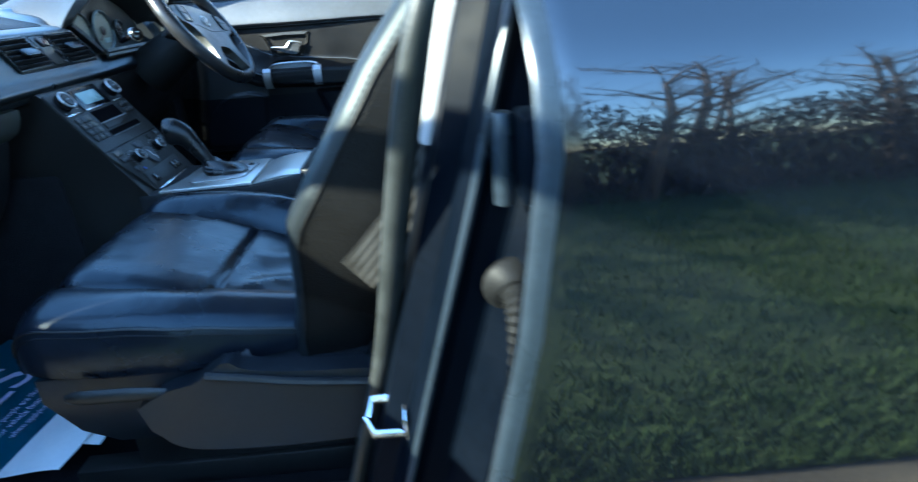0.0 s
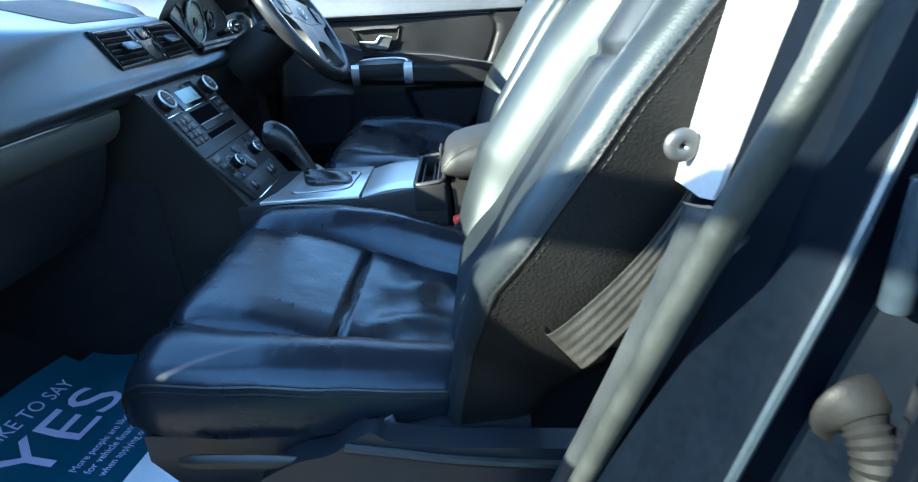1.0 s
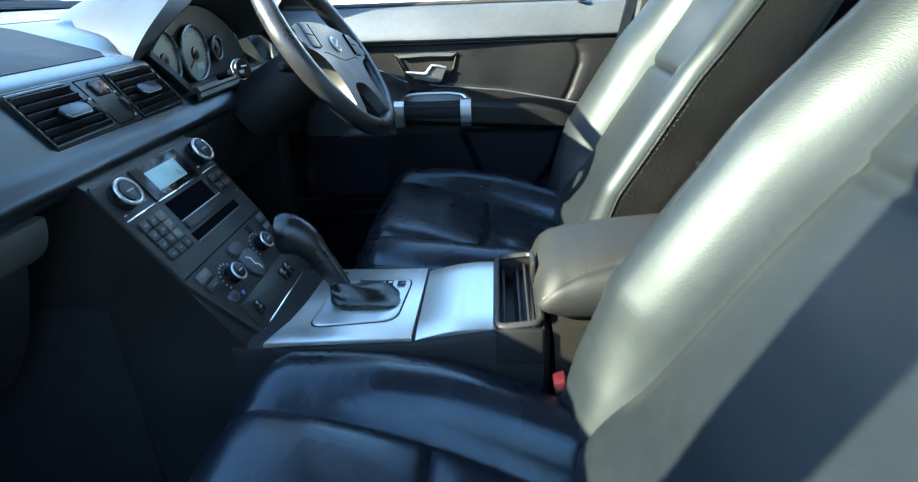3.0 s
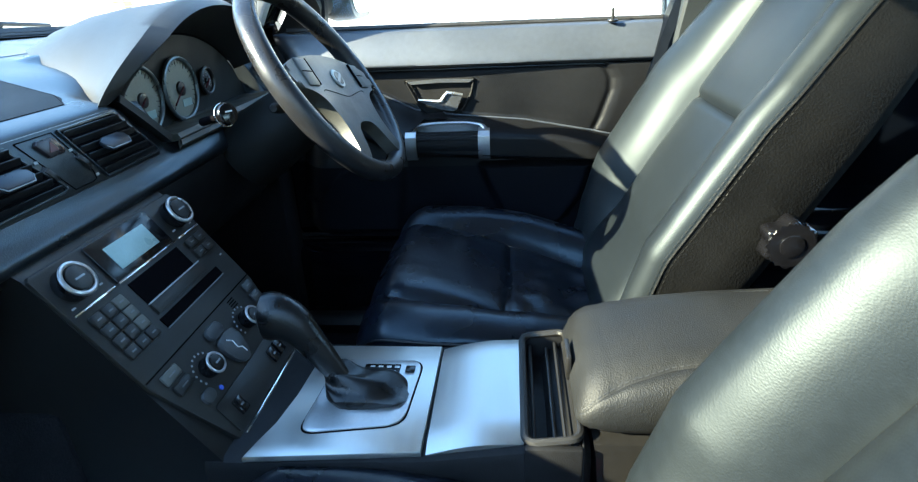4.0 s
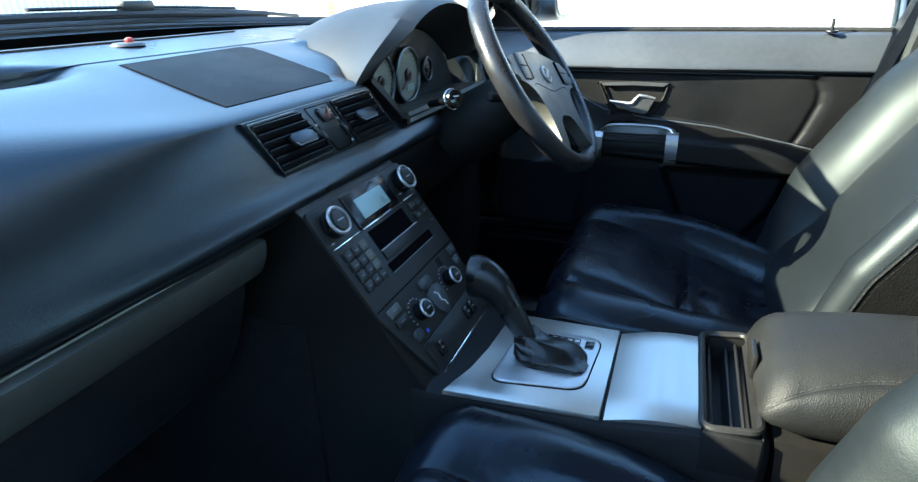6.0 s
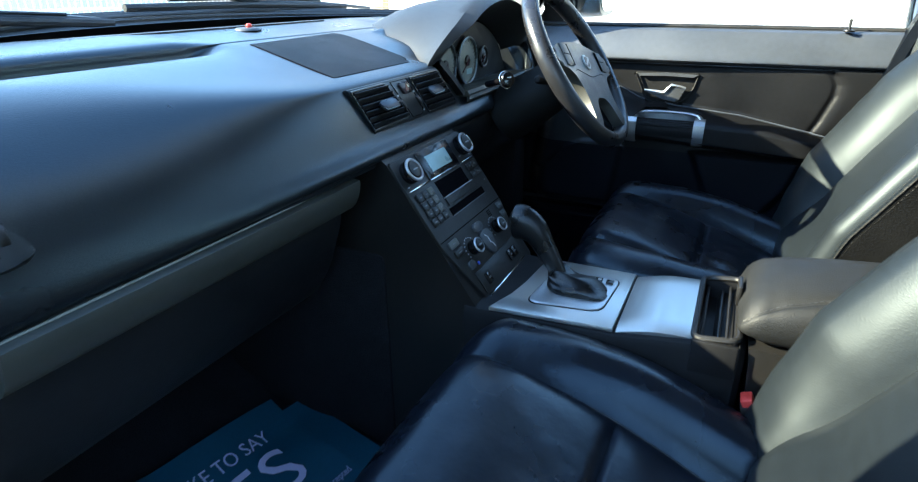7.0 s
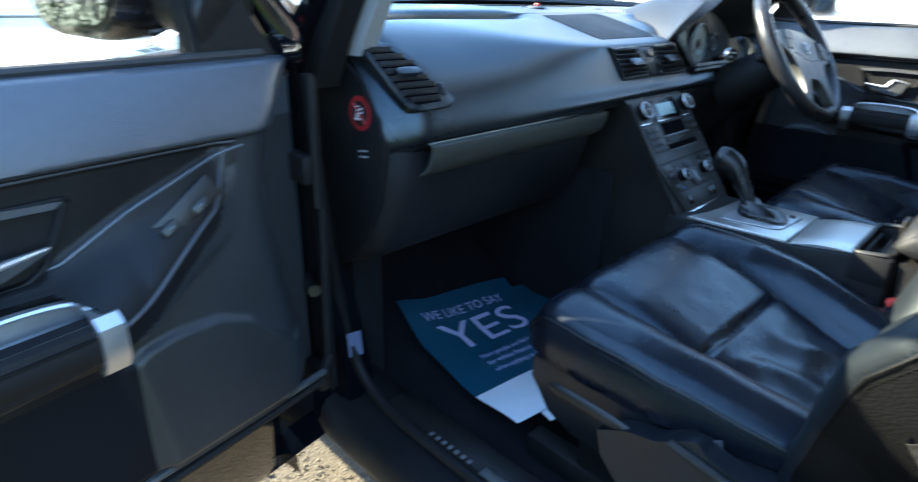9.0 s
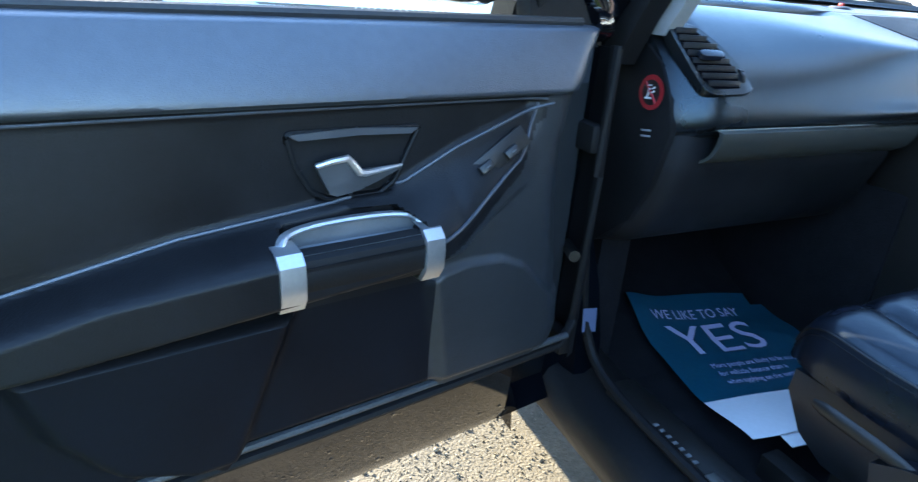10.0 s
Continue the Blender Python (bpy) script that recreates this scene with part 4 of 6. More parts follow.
part("tray_well", loft([[(CX - 0.098, y, z), (CX + 0.100, y, z)] for y, z in ((-0.4372, 0.812), (-0.4405, 0.786), (-0.462, 0.784), (-0.470, 0.796), (-0.484, 0.800), (-0.4918, 0.818))], False, False), LOWTRIM, con, "black stepped tray well")
for y_, z_ in ((-0.4465, 0.806), (-0.468, 0.803), (-0.4785, 0.811)):
    part("tray_rib", tube([(CX - 0.092, y_, z_), (CX + 0.094, y_, z_)], 0.0022, 8), PLASTIC, con, "moulded rib in the tray")
for sx_ in (CX - 0.104, CX + 0.102):
    part("tray_side", box(sx_ - 0.004, sx_ + 0.004, -0.4935, -0.4355, 0.77, 0.8195, 0.002), LOWTRIM, con)

# gear lever
gear = thing("gear_lever", (-0.012, -0.23, 0.808), "black leather gear lever with rounded grip and gaiter", "gear lever")
pts = curve([(-0.018, -0.222, 0.826), (-0.016, -0.208, 0.847), (-0.013, -0.191, 0.872), (-0.010, -0.175, 0.892), (-0.008, -0.155, 0.903), (-0.008, -0.132, 0.904)], 16)
rows = []
for i, p in enumerate(pts):
    t = i / 15
    r = interp(t, [0, 0.15, 0.45, 0.7, 0.85, 0.95, 1], [0.0105, 0.0125, 0.0165, 0.0225, 0.0262, 0.0240, 0.012])
    d = (pts[min(i + 1, 15)] - pts[max(i - 1, 0)]).normalized()
    u = Vector((1, 0, 0)).cross(d).normalized()
    rows.append([p + r * (math.cos(k) * Vector((0.95, 0, 0)) + 1.18 * math.sin(k) * u) for k in (2 * math.pi * j / 20 for j in range(20))])
part("grip", loft(rows), mat("smooth_black_leather_grip", (0.005, 0.005, 0.0055), 0.32, 0, 0.0003, 300, 0.2, 20, spec=0.4), gear, "smooth black grip")
rows = []
for i in range(15):
    t = i / 14
    cy = -0.257 + 0.043 * t ** 1.1
    w, l = interp(t, [0, 0.2, 0.5, 0.8, 1], [0.033, 0.034, 0.024, 0.015, 0.013]), interp(t, [0, 0.2, 0.5, 0.8, 1], [0.046, 0.045, 0.033, 0.021, 0.015])
    rows.append([(-0.020 + 0.008 * t + w * math.copysign(abs(math.cos(k)) ** 0.6, math.cos(k)) * (1 + 0.05 * math.sin(5 * k + 6 * t)), cy + l * math.copysign(abs(math.sin(k)) ** 0.6, math.sin(k)), 0.8075 + 0.030 * t + 0.003 * math.sin(9 * t + 2 * k)) for k in (2 * math.pi * j / 28 for j in range(28))])
part("gaiter", loft(rows), mat("glossy_gaiter_leather", (0.005, 0.005, 0.0055), 0.33, 0, 0.0008, 120, 0.25, 20, spec=0.4), gear, "folded black leather gaiter")

# armrest lid on its box
arm = thing("armrest", (CX, -0.65, 0.46), "black grained armrest over the storage box between the seats", "armrest")
part("storage_box", loft([[(CX - w, y0, z), (CX + w, y0, z), (CX + w, -0.93, z), (CX - w, -0.93, z)] for z, w, y0 in ((0.47, 0.088, -0.525), (0.70, 0.094, -0.515), (0.80, 0.097, -0.508), (0.818, 0.097, -0.505))]), PLASTIC, arm, "dark grey storage box")
rows = []
for i in range(41):
    t = i / 40
    y = -0.487 - 0.269 * t
    top = interp(t, [0, 0.015, 0.05, 0.10, 0.18, 0.32, 0.62, 0.97, 1], [0.846, 0.862, 0.876, 0.885, 0.892, 0.899, 0.907, 0.911, 0.909])
    low = interp(t, [0, 0.05, 0.14, 0.3, 1], [0.836, 0.828, 0.823, 0.823, 0.826])
    mid = low + interp(t, [0, 0.08, 0.2, 0.4, 1], [0.40, 0.70, 0.82, 0.90, 0.94]) * (top - low)
    w = interp(t, [0, 0.03, 0.10, 0.25, 1], [0.080, 0.091, 0.095, 0.096, 0.096])
    hh = mid - low
    se = interp(t, [0, 0.06, 0.15, 0.35, 1], [0.97, 0.93, 0.84, 0.73, 0.68])      # where the seam runs
    half_row = [(0.84, low), (0.94, low + 0.004), (0.99, low + 0.22 * hh), (1.0, low + 0.45 * hh)]
    half_row += [(se + (1 - se) * f, low + g_ * hh) for f, g_ in ((0.93, 0.66), (0.74, 0.83), (0.46, 0.94))] + [(se + 0.1 * (1 - se), mid - 0.0008), (se, mid - 0.0022), (se - 0.02, mid), (se * 0.90, mid + 0.55 * (top - mid)), (se * 0.6, top - 0.0012)]
    rows.append([(CX - w * a, y, z) for a, z in half_row] + [(CX, y, top)] + [(CX + w * a, y, z) for a, z in half_row[::-1]] + [(CX, y, low)])
part("lid", loft(rows), ARMVINYL, arm, "grained black padded lid with a stitched seam", 70)
for s, lift in ((9, 0.0006), (15, 0.0006)):
    g = bmesh.new()
    for i in range(1, 40):
        p, q = Vector(rows[i][s]), Vector(rows[i + 1][s])
        tube([p + Vector((0, 0, lift)), p * 0.35 + q * 0.65 + Vector((0, 0, lift))], 0.00045, 5, g)
    part("seam", g, BUTTON, arm, "dull grey stitched seam")
part("hinge_cover", box(CX - 0.088, CX + 0.088, -0.835, -0.760, 0.80, 0.902, 0.012, 3), GLOSS, arm, "glossy black hinge cover behind the lid")
part("catch", box(CX - 0.02, CX + 0.02, -0.489, -0.483, 0.838, 0.868, 0.002), BLACK, arm)

# ---- steering wheel ----
SW = frame_of((0.386, -0.128, 1.110), (1, 0, 0), (0, 0.545, 0.838))      # z towards the driver
SWT = SW @ pose(0, 0, 0, 0, 0, -12)      # turned a little to the right
wheel = thing("steering_wheel", (0.386, -0.10, 1.09), "black leather steering wheel with four spokes and grey centre pad", "steering wheel")
part("rim", moved(ring(0.172, 0.0155, 72, 14, 1.15), SW), mat("smooth_wheel_leather", (0.016, 0.016, 0.018), 0.33, 0, 0.0004, 400, 0.25, 20), wheel, "smooth black leather rim")
HUBGREY = mat("grey_hub_plastic", (0.045, 0.0445, 0.039), 0.46, 0, 0.0004, 800, 0.12, 14)
half_pad = [(0, 0.041), (0.045, 0.038), (0.090, 0.032), (0.130, 0.024), (0.154, 0.012), (0.157, -0.004), (0.146, -0.020), (0.118, -0.027), (0.096, -0.040), (0.085, -0.062), (0.082, -0.088), (0.087, -0.114), (0.094, -0.136), (0.090, -0.150), (0.076, -0.152), (0.060, -0.138), (0.048, -0.114), (0.037, -0.096), (0.022, -0.087), (0.008, -0.085)]
pad_line = [(p.x, p.y) for p in curve([(x, y, 0) for x, y in half_pad] + [(-x, y, 0) for x, y in half_pad[:0:-1]], 200)]
part("centre_pad", moved(slab(pad_line[::-1], -0.006, 0.015, 0.009, 3), SWT), HUBGREY, wheel, "olive-grey grained centre pad with four spokes")
part("pad_crease", moved(tube(curve([(-0.092, -0.040, 0.0125), (-0.078, -0.026, 0.0152), (-0.045, -0.030, 0.0152), (0, -0.037, 0.0152), (0.045, -0.030, 0.0152), (0.078, -0.026, 0.0152), (0.092, -0.040, 0.0125)], 24), 0.0006, 6), SWT), DARKHOLE, wheel)
em = part("emblem", moved(disc(0.0165, 0.003, 32, 0.001), SWT @ pose(0, -0.004, 0.0155)), mat("satin_badge_metal", (0.55, 0.55, 0.52), 0.6, 0.2, 0, 1, 0.1, 40), wheel, "round silver badge")
part("emblem_centre", moved(disc(0.0118, 0.0008, 28), SWT @ pose(0, -0.004, 0.0185)), BLACK, em)
part("emblem_band", moved(box(-0.0165, 0.0165, -0.0028, 0.0028, 0, 0.0014), SWT @ pose(0, -0.004, 0.0185, 0, 0, 35)), GREYPRINT, em)
for s in (-1, 1):
    kp = part("thumb_buttons", moved(box(s * 0.102 - 0.018, s * 0.102 + 0.018, -0.020, 0.028, 0.010, 0.0185, 0.004), SWT), HUBGREY, wheel, "grey thumb control pad")
    part("button_joint", moved(box(s * 0.084 - 0.001, s * 0.084 + 0.001, -0.018, 0.027, 0.014, 0.0188), SWT), DARKHOLE, kp)
    part("button_joint", moved(box(s * 0.104 - 0.014, s * 0.104 + 0.014, 0.003, 0.005, 0.0175, 0.0188), SWT), DARKHOLE, kp)
part("column_cowl", moved(loft([[(w * math.cos(k), h * math.sin(k) - 0.01, z) for k in (2 * math.pi * j / 24 for j in range(24))] for z, w, h in ((-0.03, 0.050, 0.045), (-0.06, 0.056, 0.052), (-0.16, 0.066, 0.062), (-0.20, 0.066, 0.062))]), SW), mat("dark_olive_cowl", (0.007, 0.007, 0.0065), 0.6, 0, 0.0003, 800, 0.12, 14, spec=0.2), wheel, "dark grey steering column cover")
for s in (-1, 1):
    part("stalk", moved(tube([(s * 0.05, 0.0, -0.055), (s * 0.10, 0.008, -0.052), (s * 0.125, 0.012, -0.048), (s * 0.132, 0.012, -0.047)], [0.007, 0.0075, 0.008, 0.005], 10), SW), LOWTRIM, wheel)


# ---- front seats ----
def seat(name, cx, dy, dyb, recline, label, driver):
    st = thing(name, (cx, -0.4 + dy, 0.46), label, "car seat", "front seats")
    random.seed(7 if driver else 3)
    nz = 11.3 if driver else 2.7

    def ruck(x, y, z, amp):
        return amp * (noise.noise((x * 16, y * 16, nz)) + 0.6 * noise.noise((x * 34, y * 30, nz + 4)))

    # cushion
    rows = []
    ys = []
    for k in range(15):
        a = math.pi / 2 * k / 14
        ys.append((-0.128 - 0.062 * (1 - math.cos(a)), 0.074 * (1 - math.sin(a))))
    ys += [(-0.19 - 0.0062 * k, 0.0) for k in range(1, 64)]
    for y, drop in ys:
        w = interp(y, [-0.6, -0.52, -0.44, -0.36, -0.25, -0.18, -0.15, -0.128], [0.218, 0.226, 0.246, 0.259, 0.262, 0.257, 0.247, 0.228])
        zt = interp(y, [-0.60, -0.53, -0.40, -0.30, -0.19], [0.723, 0.745, 0.778, 0.792, 0.797])
        zi = interp(y, [-0.60, -0.55, -0.45, -0.36, -0.30, -0.25, -0.17, -0.13], [0.676, 0.690, 0.720, 0.749, 0.767, 0.781, 0.799, 0.800])
        prof = []
        low = 0.700 + 0.006 * ss(-0.30, -0.14, y)
        nf = min(1.0, (w - 0.090) / 0.170)      # the insert narrows with the cushion
        for s in (-1, 1):
            side = [(w - 0.012, low), (w + 0.003, low + 0.004), (w + 0.006, low + 0.02), (w + 0.008, zt - 0.013), (w + 0.0045, zt - 0.009), (w + 0.002, zt - 0.004), (w - 0.012, zt + 0.004), (w - 0.034, zt + 0.010), (w - 0.058, zt + 0.012), (w - 0.080, 0.7 * zt + 0.3 * zi + 0.007), (0.170 * nf, 0.35 * zt + 0.65 * zi + 0.001), (0.158 * nf, zi - 0.002), (0.153 * nf, zi - 0.006), (0.147 * nf, zi - 0.001), (0.135 * nf, zi + 0.003), (0.122 * nf, zi + 0.005), (0.110 * nf, zi + 0.006)] + [(0.097 * nf * (1 - k / 9), zi + 0.007) for k in range(9)]
            prof.append([(s * a, z) for a, z in side])
        line = prof[0] + [(0.0, zi + 0.007)] + prof[1][::-1]
        pts = []
        for x, z in line:
            ins = 1 - ss(0.140 * nf, 0.152 * nf, abs(x))
            groove = math.exp(-((y + 0.362 + 0.02 * x) / 0.0050) ** 2) * ins * 0.011
            puff = ins * 0.007 * math.sin(math.pi * min(1, max(0, (-0.145 - y) / 0.215))) + ins * 0.004 * math.sin(math.pi * min(1, max(0, (-0.37 - y) / 0.2)))
            front = drop * (0.4 + 0.6 * ss(low, zt - 0.02, z))
            top = ss(min(zt, zi) - 0.03, min(zt, zi) - 0.008, z)
            zz = max(low if z > low + 0.01 else z, z - front - groove + puff + top * ruck(x, y, z, 0.0006 + 0.0020 * ins * ss(-0.36, -0.42, y)) + top * ins * ss(-0.372, -0.42, y) * (0.017 if driver else 0.011) * (0.2 - abs(noise.noise((x * 11 + 5 * y, y * 13 - 3 * x, nz + 9)))) + top * ins * 0.0012 * (0.2 - abs(noise.noise((x * 24, y * 15, nz + 21)))))
            pts.append((cx + x, y + dy + 0.006 * (1 - (x / 0.26) ** 2) * (drop > 0), zz))
        rows.append(pts)
    part("cushion", loft(rows), LEATHER_SMOOTH, st, "creased black leather cushion with a sewn insert", 55)
    for s in (-1, 1):
        for off, rr in ((3, 0.0016), (12, 0.0011)):
            idx = off if s < 0 else len(rows[0]) - 1 - off
            part("cushion_piping", tube([Vector(r[idx]) + Vector((s * 0.001 if off == 3 else 0, 0, 0.0012)) for r in rows[3:-4:2]], rr, 5), BLACK, st)
            if off == 3:
                part("cushion_seam", tube([Vector(r[idx]) + Vector((s * 0.0004, 0, -0.009)) for r in rows[3:-4:2]], 0.0009, 5), LOWTRIM, st)
    # base below the leather
    b = loft([[(cx + s * w, y + dy, z) for s, y in ((-1, y0), (1, y0), (1, -0.60), (-1, -0.60))] for z, w, y0 in ((0.700, 0.250, -0.150), (0.665, 0.252, -0.150), (0.60, 0.235, -0.175), (0.56, 0.215, -0.21))])
    part("seat_base", b, SEATPLASTIC, st, "black plastic seat base")
    for s in (-1, 1):
        part("seat_rail", box(cx + s * 0.19 - 0.02, cx + s * 0.19 + 0.02, -0.62 + dy, -0.12 + dy, 0.455, 0.50, 0.004), BLACK, st)
        part("rail_leg", box(cx + s * 0.19 - 0.014, cx + s * 0.19 + 0.014, -0.55 + dy, -0.22 + dy, 0.50, 0.58, 0.004), BLACK, st)
    # side shield with lever on the door side
    o = 1 if driver else -1
    sx = cx + o * 0.262
    shp = [(p.x, p.y) for p in curve([(-0.295, 0.668, 0), (-0.335, 0.690, 0), (-0.375, 0.700, 0), (-0.40, 0.716, 0), (-0.425, 0.728, 0), (-0.445, 0.716, 0), (-0.50, 0.706, 0), (-0.60, 0.700, 0), (-0.70, 0.690, 0), (-0.715, 0.66, 0), (-0.69, 0.600, 0), (-0.55, 0.585, 0), (-0.36, 0.592, 0), (-0.305, 0.63, 0)], 60)]
    b = moved(slab(shp, 0, 0.032, 0.010, 3), frame_of((sx - 0.004 if o > 0 else sx + 0.004, dy, 0), (0, 1, 0), (0, 0, 1)) @ (pose(0, 0, 0) if o > 0 else pose(0, 0, -0.032)))
    sh = part("side_shield", b, SEATPLASTIC, st, "dark plastic recliner cover")
    lev = curve([(sx + o * 0.020, -0.205 + dy, 0.690), (sx + o * 0.022, -0.25 + dy, 0.690), (sx + o * 0.022, -0.31 + dy, 0.688), (sx + o * 0.016, -0.345 + dy, 0.680)], 10)
    part("lever", tube(lev, [0.006, 0.0105, 0.011, 0.011, 0.011, 0.011, 0.010, 0.009, 0.008, 0.006], 10, flat=0.55, up=(o, 0, 0)), PLASTIC, st, "height lever")
    sk = bmesh.new()
    tube(curve([(sx + o * 0.030, -0.395 + dy, 0.712), (sx + o * 0.030, -0.44 + dy, 0.704), (sx + o * 0.031, -0.52 + dy, 0.690), (sx + o * 0.030, -0.64 + dy, 0.676)], 12), 0.006, 8, sk)
    part("shield_ridge", sk, BLACK, sh)
    # backrest
    ra = radians(recline)
    up, fr = Vector((0, -math.sin(ra), math.cos(ra))), Vector((0, math.cos(ra), math.sin(ra)))
    base = Vector((cx, -0.527 + dyb, 0.755))
    LOW = -0.055
    cross = 0.345 if driver else 0.372
    rows = []
    N = 88
    for i in range(N + 1):
        s = LOW + (0.66 - LOW) * i / N
        w = interp(s, [LOW, 0.06, 0.2, 0.40, 0.55, 0.62, 0.66], [0.246, 0.249, 0.250, 0.245, 0.225, 0.195, 0.160])
        bol = interp(s, [0, 0.05, 0.15, 0.35, 0.5, 0.62, 0.66], [0.012, 0.030, 0.052, 0.050, 0.032, 0.014, 0.0])
        cap = 0.05 * ss(0.60, 0.66, s) ** 2 + 0.02 * ss(0.0, LOW, s)
        ins_w = interp(s, [0, 0.3, 0.66], [0.150, 0.146, 0.120])
        pts = []
        seam = bol - (0.026 if driver else 0.019) - cap * 0.9
        deep = (0.012 if driver else 0.014) * ss(0.02, 0.12, s) * (1 - ss(0.56, 0.64, s))
        half = [(0.0, -0.105 + cap), (w * 0.8, -0.105 + cap), (w - 0.008, -0.094 + cap * 0.8), (w + 0.001, -0.078 + cap * 0.4), (w + 0.003, 0.5 * seam - 0.036), (w + 0.004, seam), (w + 0.0005, seam + 0.010), (w - 0.010, bol - 0.003 - cap), (w - 0.028, bol - cap), (w - 0.050, bol - 0.007 - cap), (ins_w + 0.022, 0.45 * bol - 0.001 - cap - 0.5 * deep), (ins_w + 0.008, 0.12 * bol - 0.004 - cap - 0.85 * deep), (ins_w, -0.010 - cap - deep), (ins_w - 0.010, -0.001 - cap - deep), (ins_w - 0.035, 0.004 - cap - deep), (0.055, 0.006 - cap - deep), (0.0, 0.007 - cap - deep)]
        full = [(-x, n) for x, n in half] + [(x, n) for x, n in half[::-1][1:-1]]
        for x, n in full:
            if n > -0.045 and abs(x) < w - 0.004:
                ins = 1 - ss(ins_w - 0.015, ins_w, abs(x))
                n -= ins * 0.012 * math.exp(-((s - cross) / 0.0055) ** 2)
                n += ins * 0.006 * math.sin(math.pi * min(1, max(0.0, s) / cross)) if s < cross else ins * 0.004
                n += ruck(x, s, 0, 0.0016)
            if driver:
                x *= 1 + 0.11 * ss(0.15, 0.25, abs(x)) * (x > 0)      # fuller bolster on the door side
            else:
                # the backrest is turned a little, its door side forward and wider
                k_ = interp(s, [LOW, 0.05, 0.15, 0.48, 0.62], [0.1, 0.35, 1.0, 1.0, 0.5]) * ss(-0.075, -0.010, n)
                lift_ = interp(x, [-0.254, -0.20, -0.168, -0.146, 0.0, 0.146], [0.024, 0.030, 0.045, 0.062, 0.010, 0.0])
                out_ = interp(s, [LOW, 0.05, 0.13, 0.20, 0.30, 0.46, 0.60, 0.66], [0.252, 0.272, 0.325, 0.348, 0.356, 0.352, 0.300, 0.240])
                n0_ = n
                n += lift_ * k_
                if x < 0:
                    x = -interp(-x, [0, 0.146, w + 0.004], [0, 0.146 + (out_ - w) * 1.08, out_]) + 0.016 * ss(0.0, -0.09, n0_)
            pts.append(base + Vector((x, 0, 0)) + up * s + fr * n)
        rows.append(pts)
    m_ = len(rows[0])
    part("backrest", loft([r[5:m_ - 4] for r in rows], False, False), LEATHER, st, "black grained leather backrest with side bolsters", 70)
    shell = loft([r[m_ - 5:] + r[:6] for r in rows], False, False)
    shell.faces.new([shell.verts.new(q) for q in rows[-1]])
    shell.faces.new([shell.verts.new(q) for q in rows[0]])
    part("back_shell", shell, SIDEVINYL, st, "matt black vinyl sides and back", 60)
    for idx in (5, len(rows[0]) - 5):
        g = tube([r[idx] for r in rows[2:-5:2]], 0.0017, 5)
        for r, q in zip(rows[3:-6], rows[4:-5]):
            o2 = fr * -0.0075
            tube([r[idx] + o2, r[idx] * 0.35 + q[idx] * 0.65 + o2], 0.00032, 4, g)
            tube([r[idx] - o2 * 0.8, r[idx] * 0.35 + q[idx] * 0.65 - o2 * 0.8], 0.00032, 4, g)
        part("back_piping", g, SIDEVINYL, st, "sewn seam with dark stitches")
    for idx in (12, len(rows[0]) - 12):
        part("insert_seam", tube([r[idx] + fr * 0.0012 for r in rows[6:-6:2]], 0.0010, 5), LOWTRIM, st)
    # head restraint
    hr = []
    for i in range(13):
        t = i / 12
        s = 0.67 + 0.16 * t
        k = math.sqrt(max(0.02, 1 - (2 * t - 1) ** 4))
        hr.append([base + up * s + Vector((0.125 * k * math.cos(a), 0, 0)) + fr * (-0.045 + 0.048 * k * math.sin(a)) for a in (2 * math.pi * j / 20 for j in range(20))])
    part("head_restraint", loft(hr), LEATHER, st, "black leather head restraint")
    for s in (-1, 1):
        part("restraint_post", tube([base + Vector((s * 0.05, 0, 0)) + up * 0.62 + fr * -0.045, base + Vector((s * 0.05, 0, 0)) + up * 0.72 + fr * -0.045], 0.006, 8), CHROME, st)
    if driver:
        km = Matrix.Translation((cx - 0.254, -0.766, 0.934)) @ pose(0, 0, 0, 0, -90, 0)
        lobes = [(rr * math.cos(a), rr * math.sin(a)) for a, rr in ((2 * math.pi * k / 72, 0.0295 + 0.0042 * math.cos(12 * math.pi * k / 72)) for k in range(72))]
        g = slab(lobes, 0, 0.026, 0.005, 3)
        kn = part("lumbar_knob", moved(g, km), GLOSS, st, "black lobed lumbar knob")
        part("knob_cap", moved(disc(0.015, 0.003, 24, 0.0015), km @ pose(0, 0, 0.026)), GLOSS, kn)
    return st


seat("passenger_seat", -0.385, 0.0, 0.0, 32.0, "black leather passenger seat with plastic side shield", False)
seat("driver_seat", 0.390, -0.055, -0.047, 30.0, "black leather driver seat beside the centre console", True)

# belt buckles with red release buttons
for bx, by in ((-0.136, -0.538), (0.136, -0.598)):
    bk = thing("belt_buckle", (bx, by, 0.66), "black seat belt buckle with a red release button", "seat belt", "buckles")
    m = frame_of((bx, by, 0.700), (1, 0, 0), (0, 0.45, 1))
    part("buckle_body", moved(box(-0.013, 0.013, -0.05, 0.058, -0.010, 0.010, 0.005), m), BLACK, bk)
    part("release_button", moved(box(-0.011, 0.011, 0.052, 0.067, -0.006, 0.009, 0.002), m), RED, bk, "red release button")


# ---- front doors ----
def S_LINE(u):
    return interp(u, [0.10, 0.141, 0.27, 0.342, 0.436, 0.59, 0.73, 0.90], [1.075, 1.070, 1.023, 0.988, 0.974, 0.960, 0.934, 0.90])


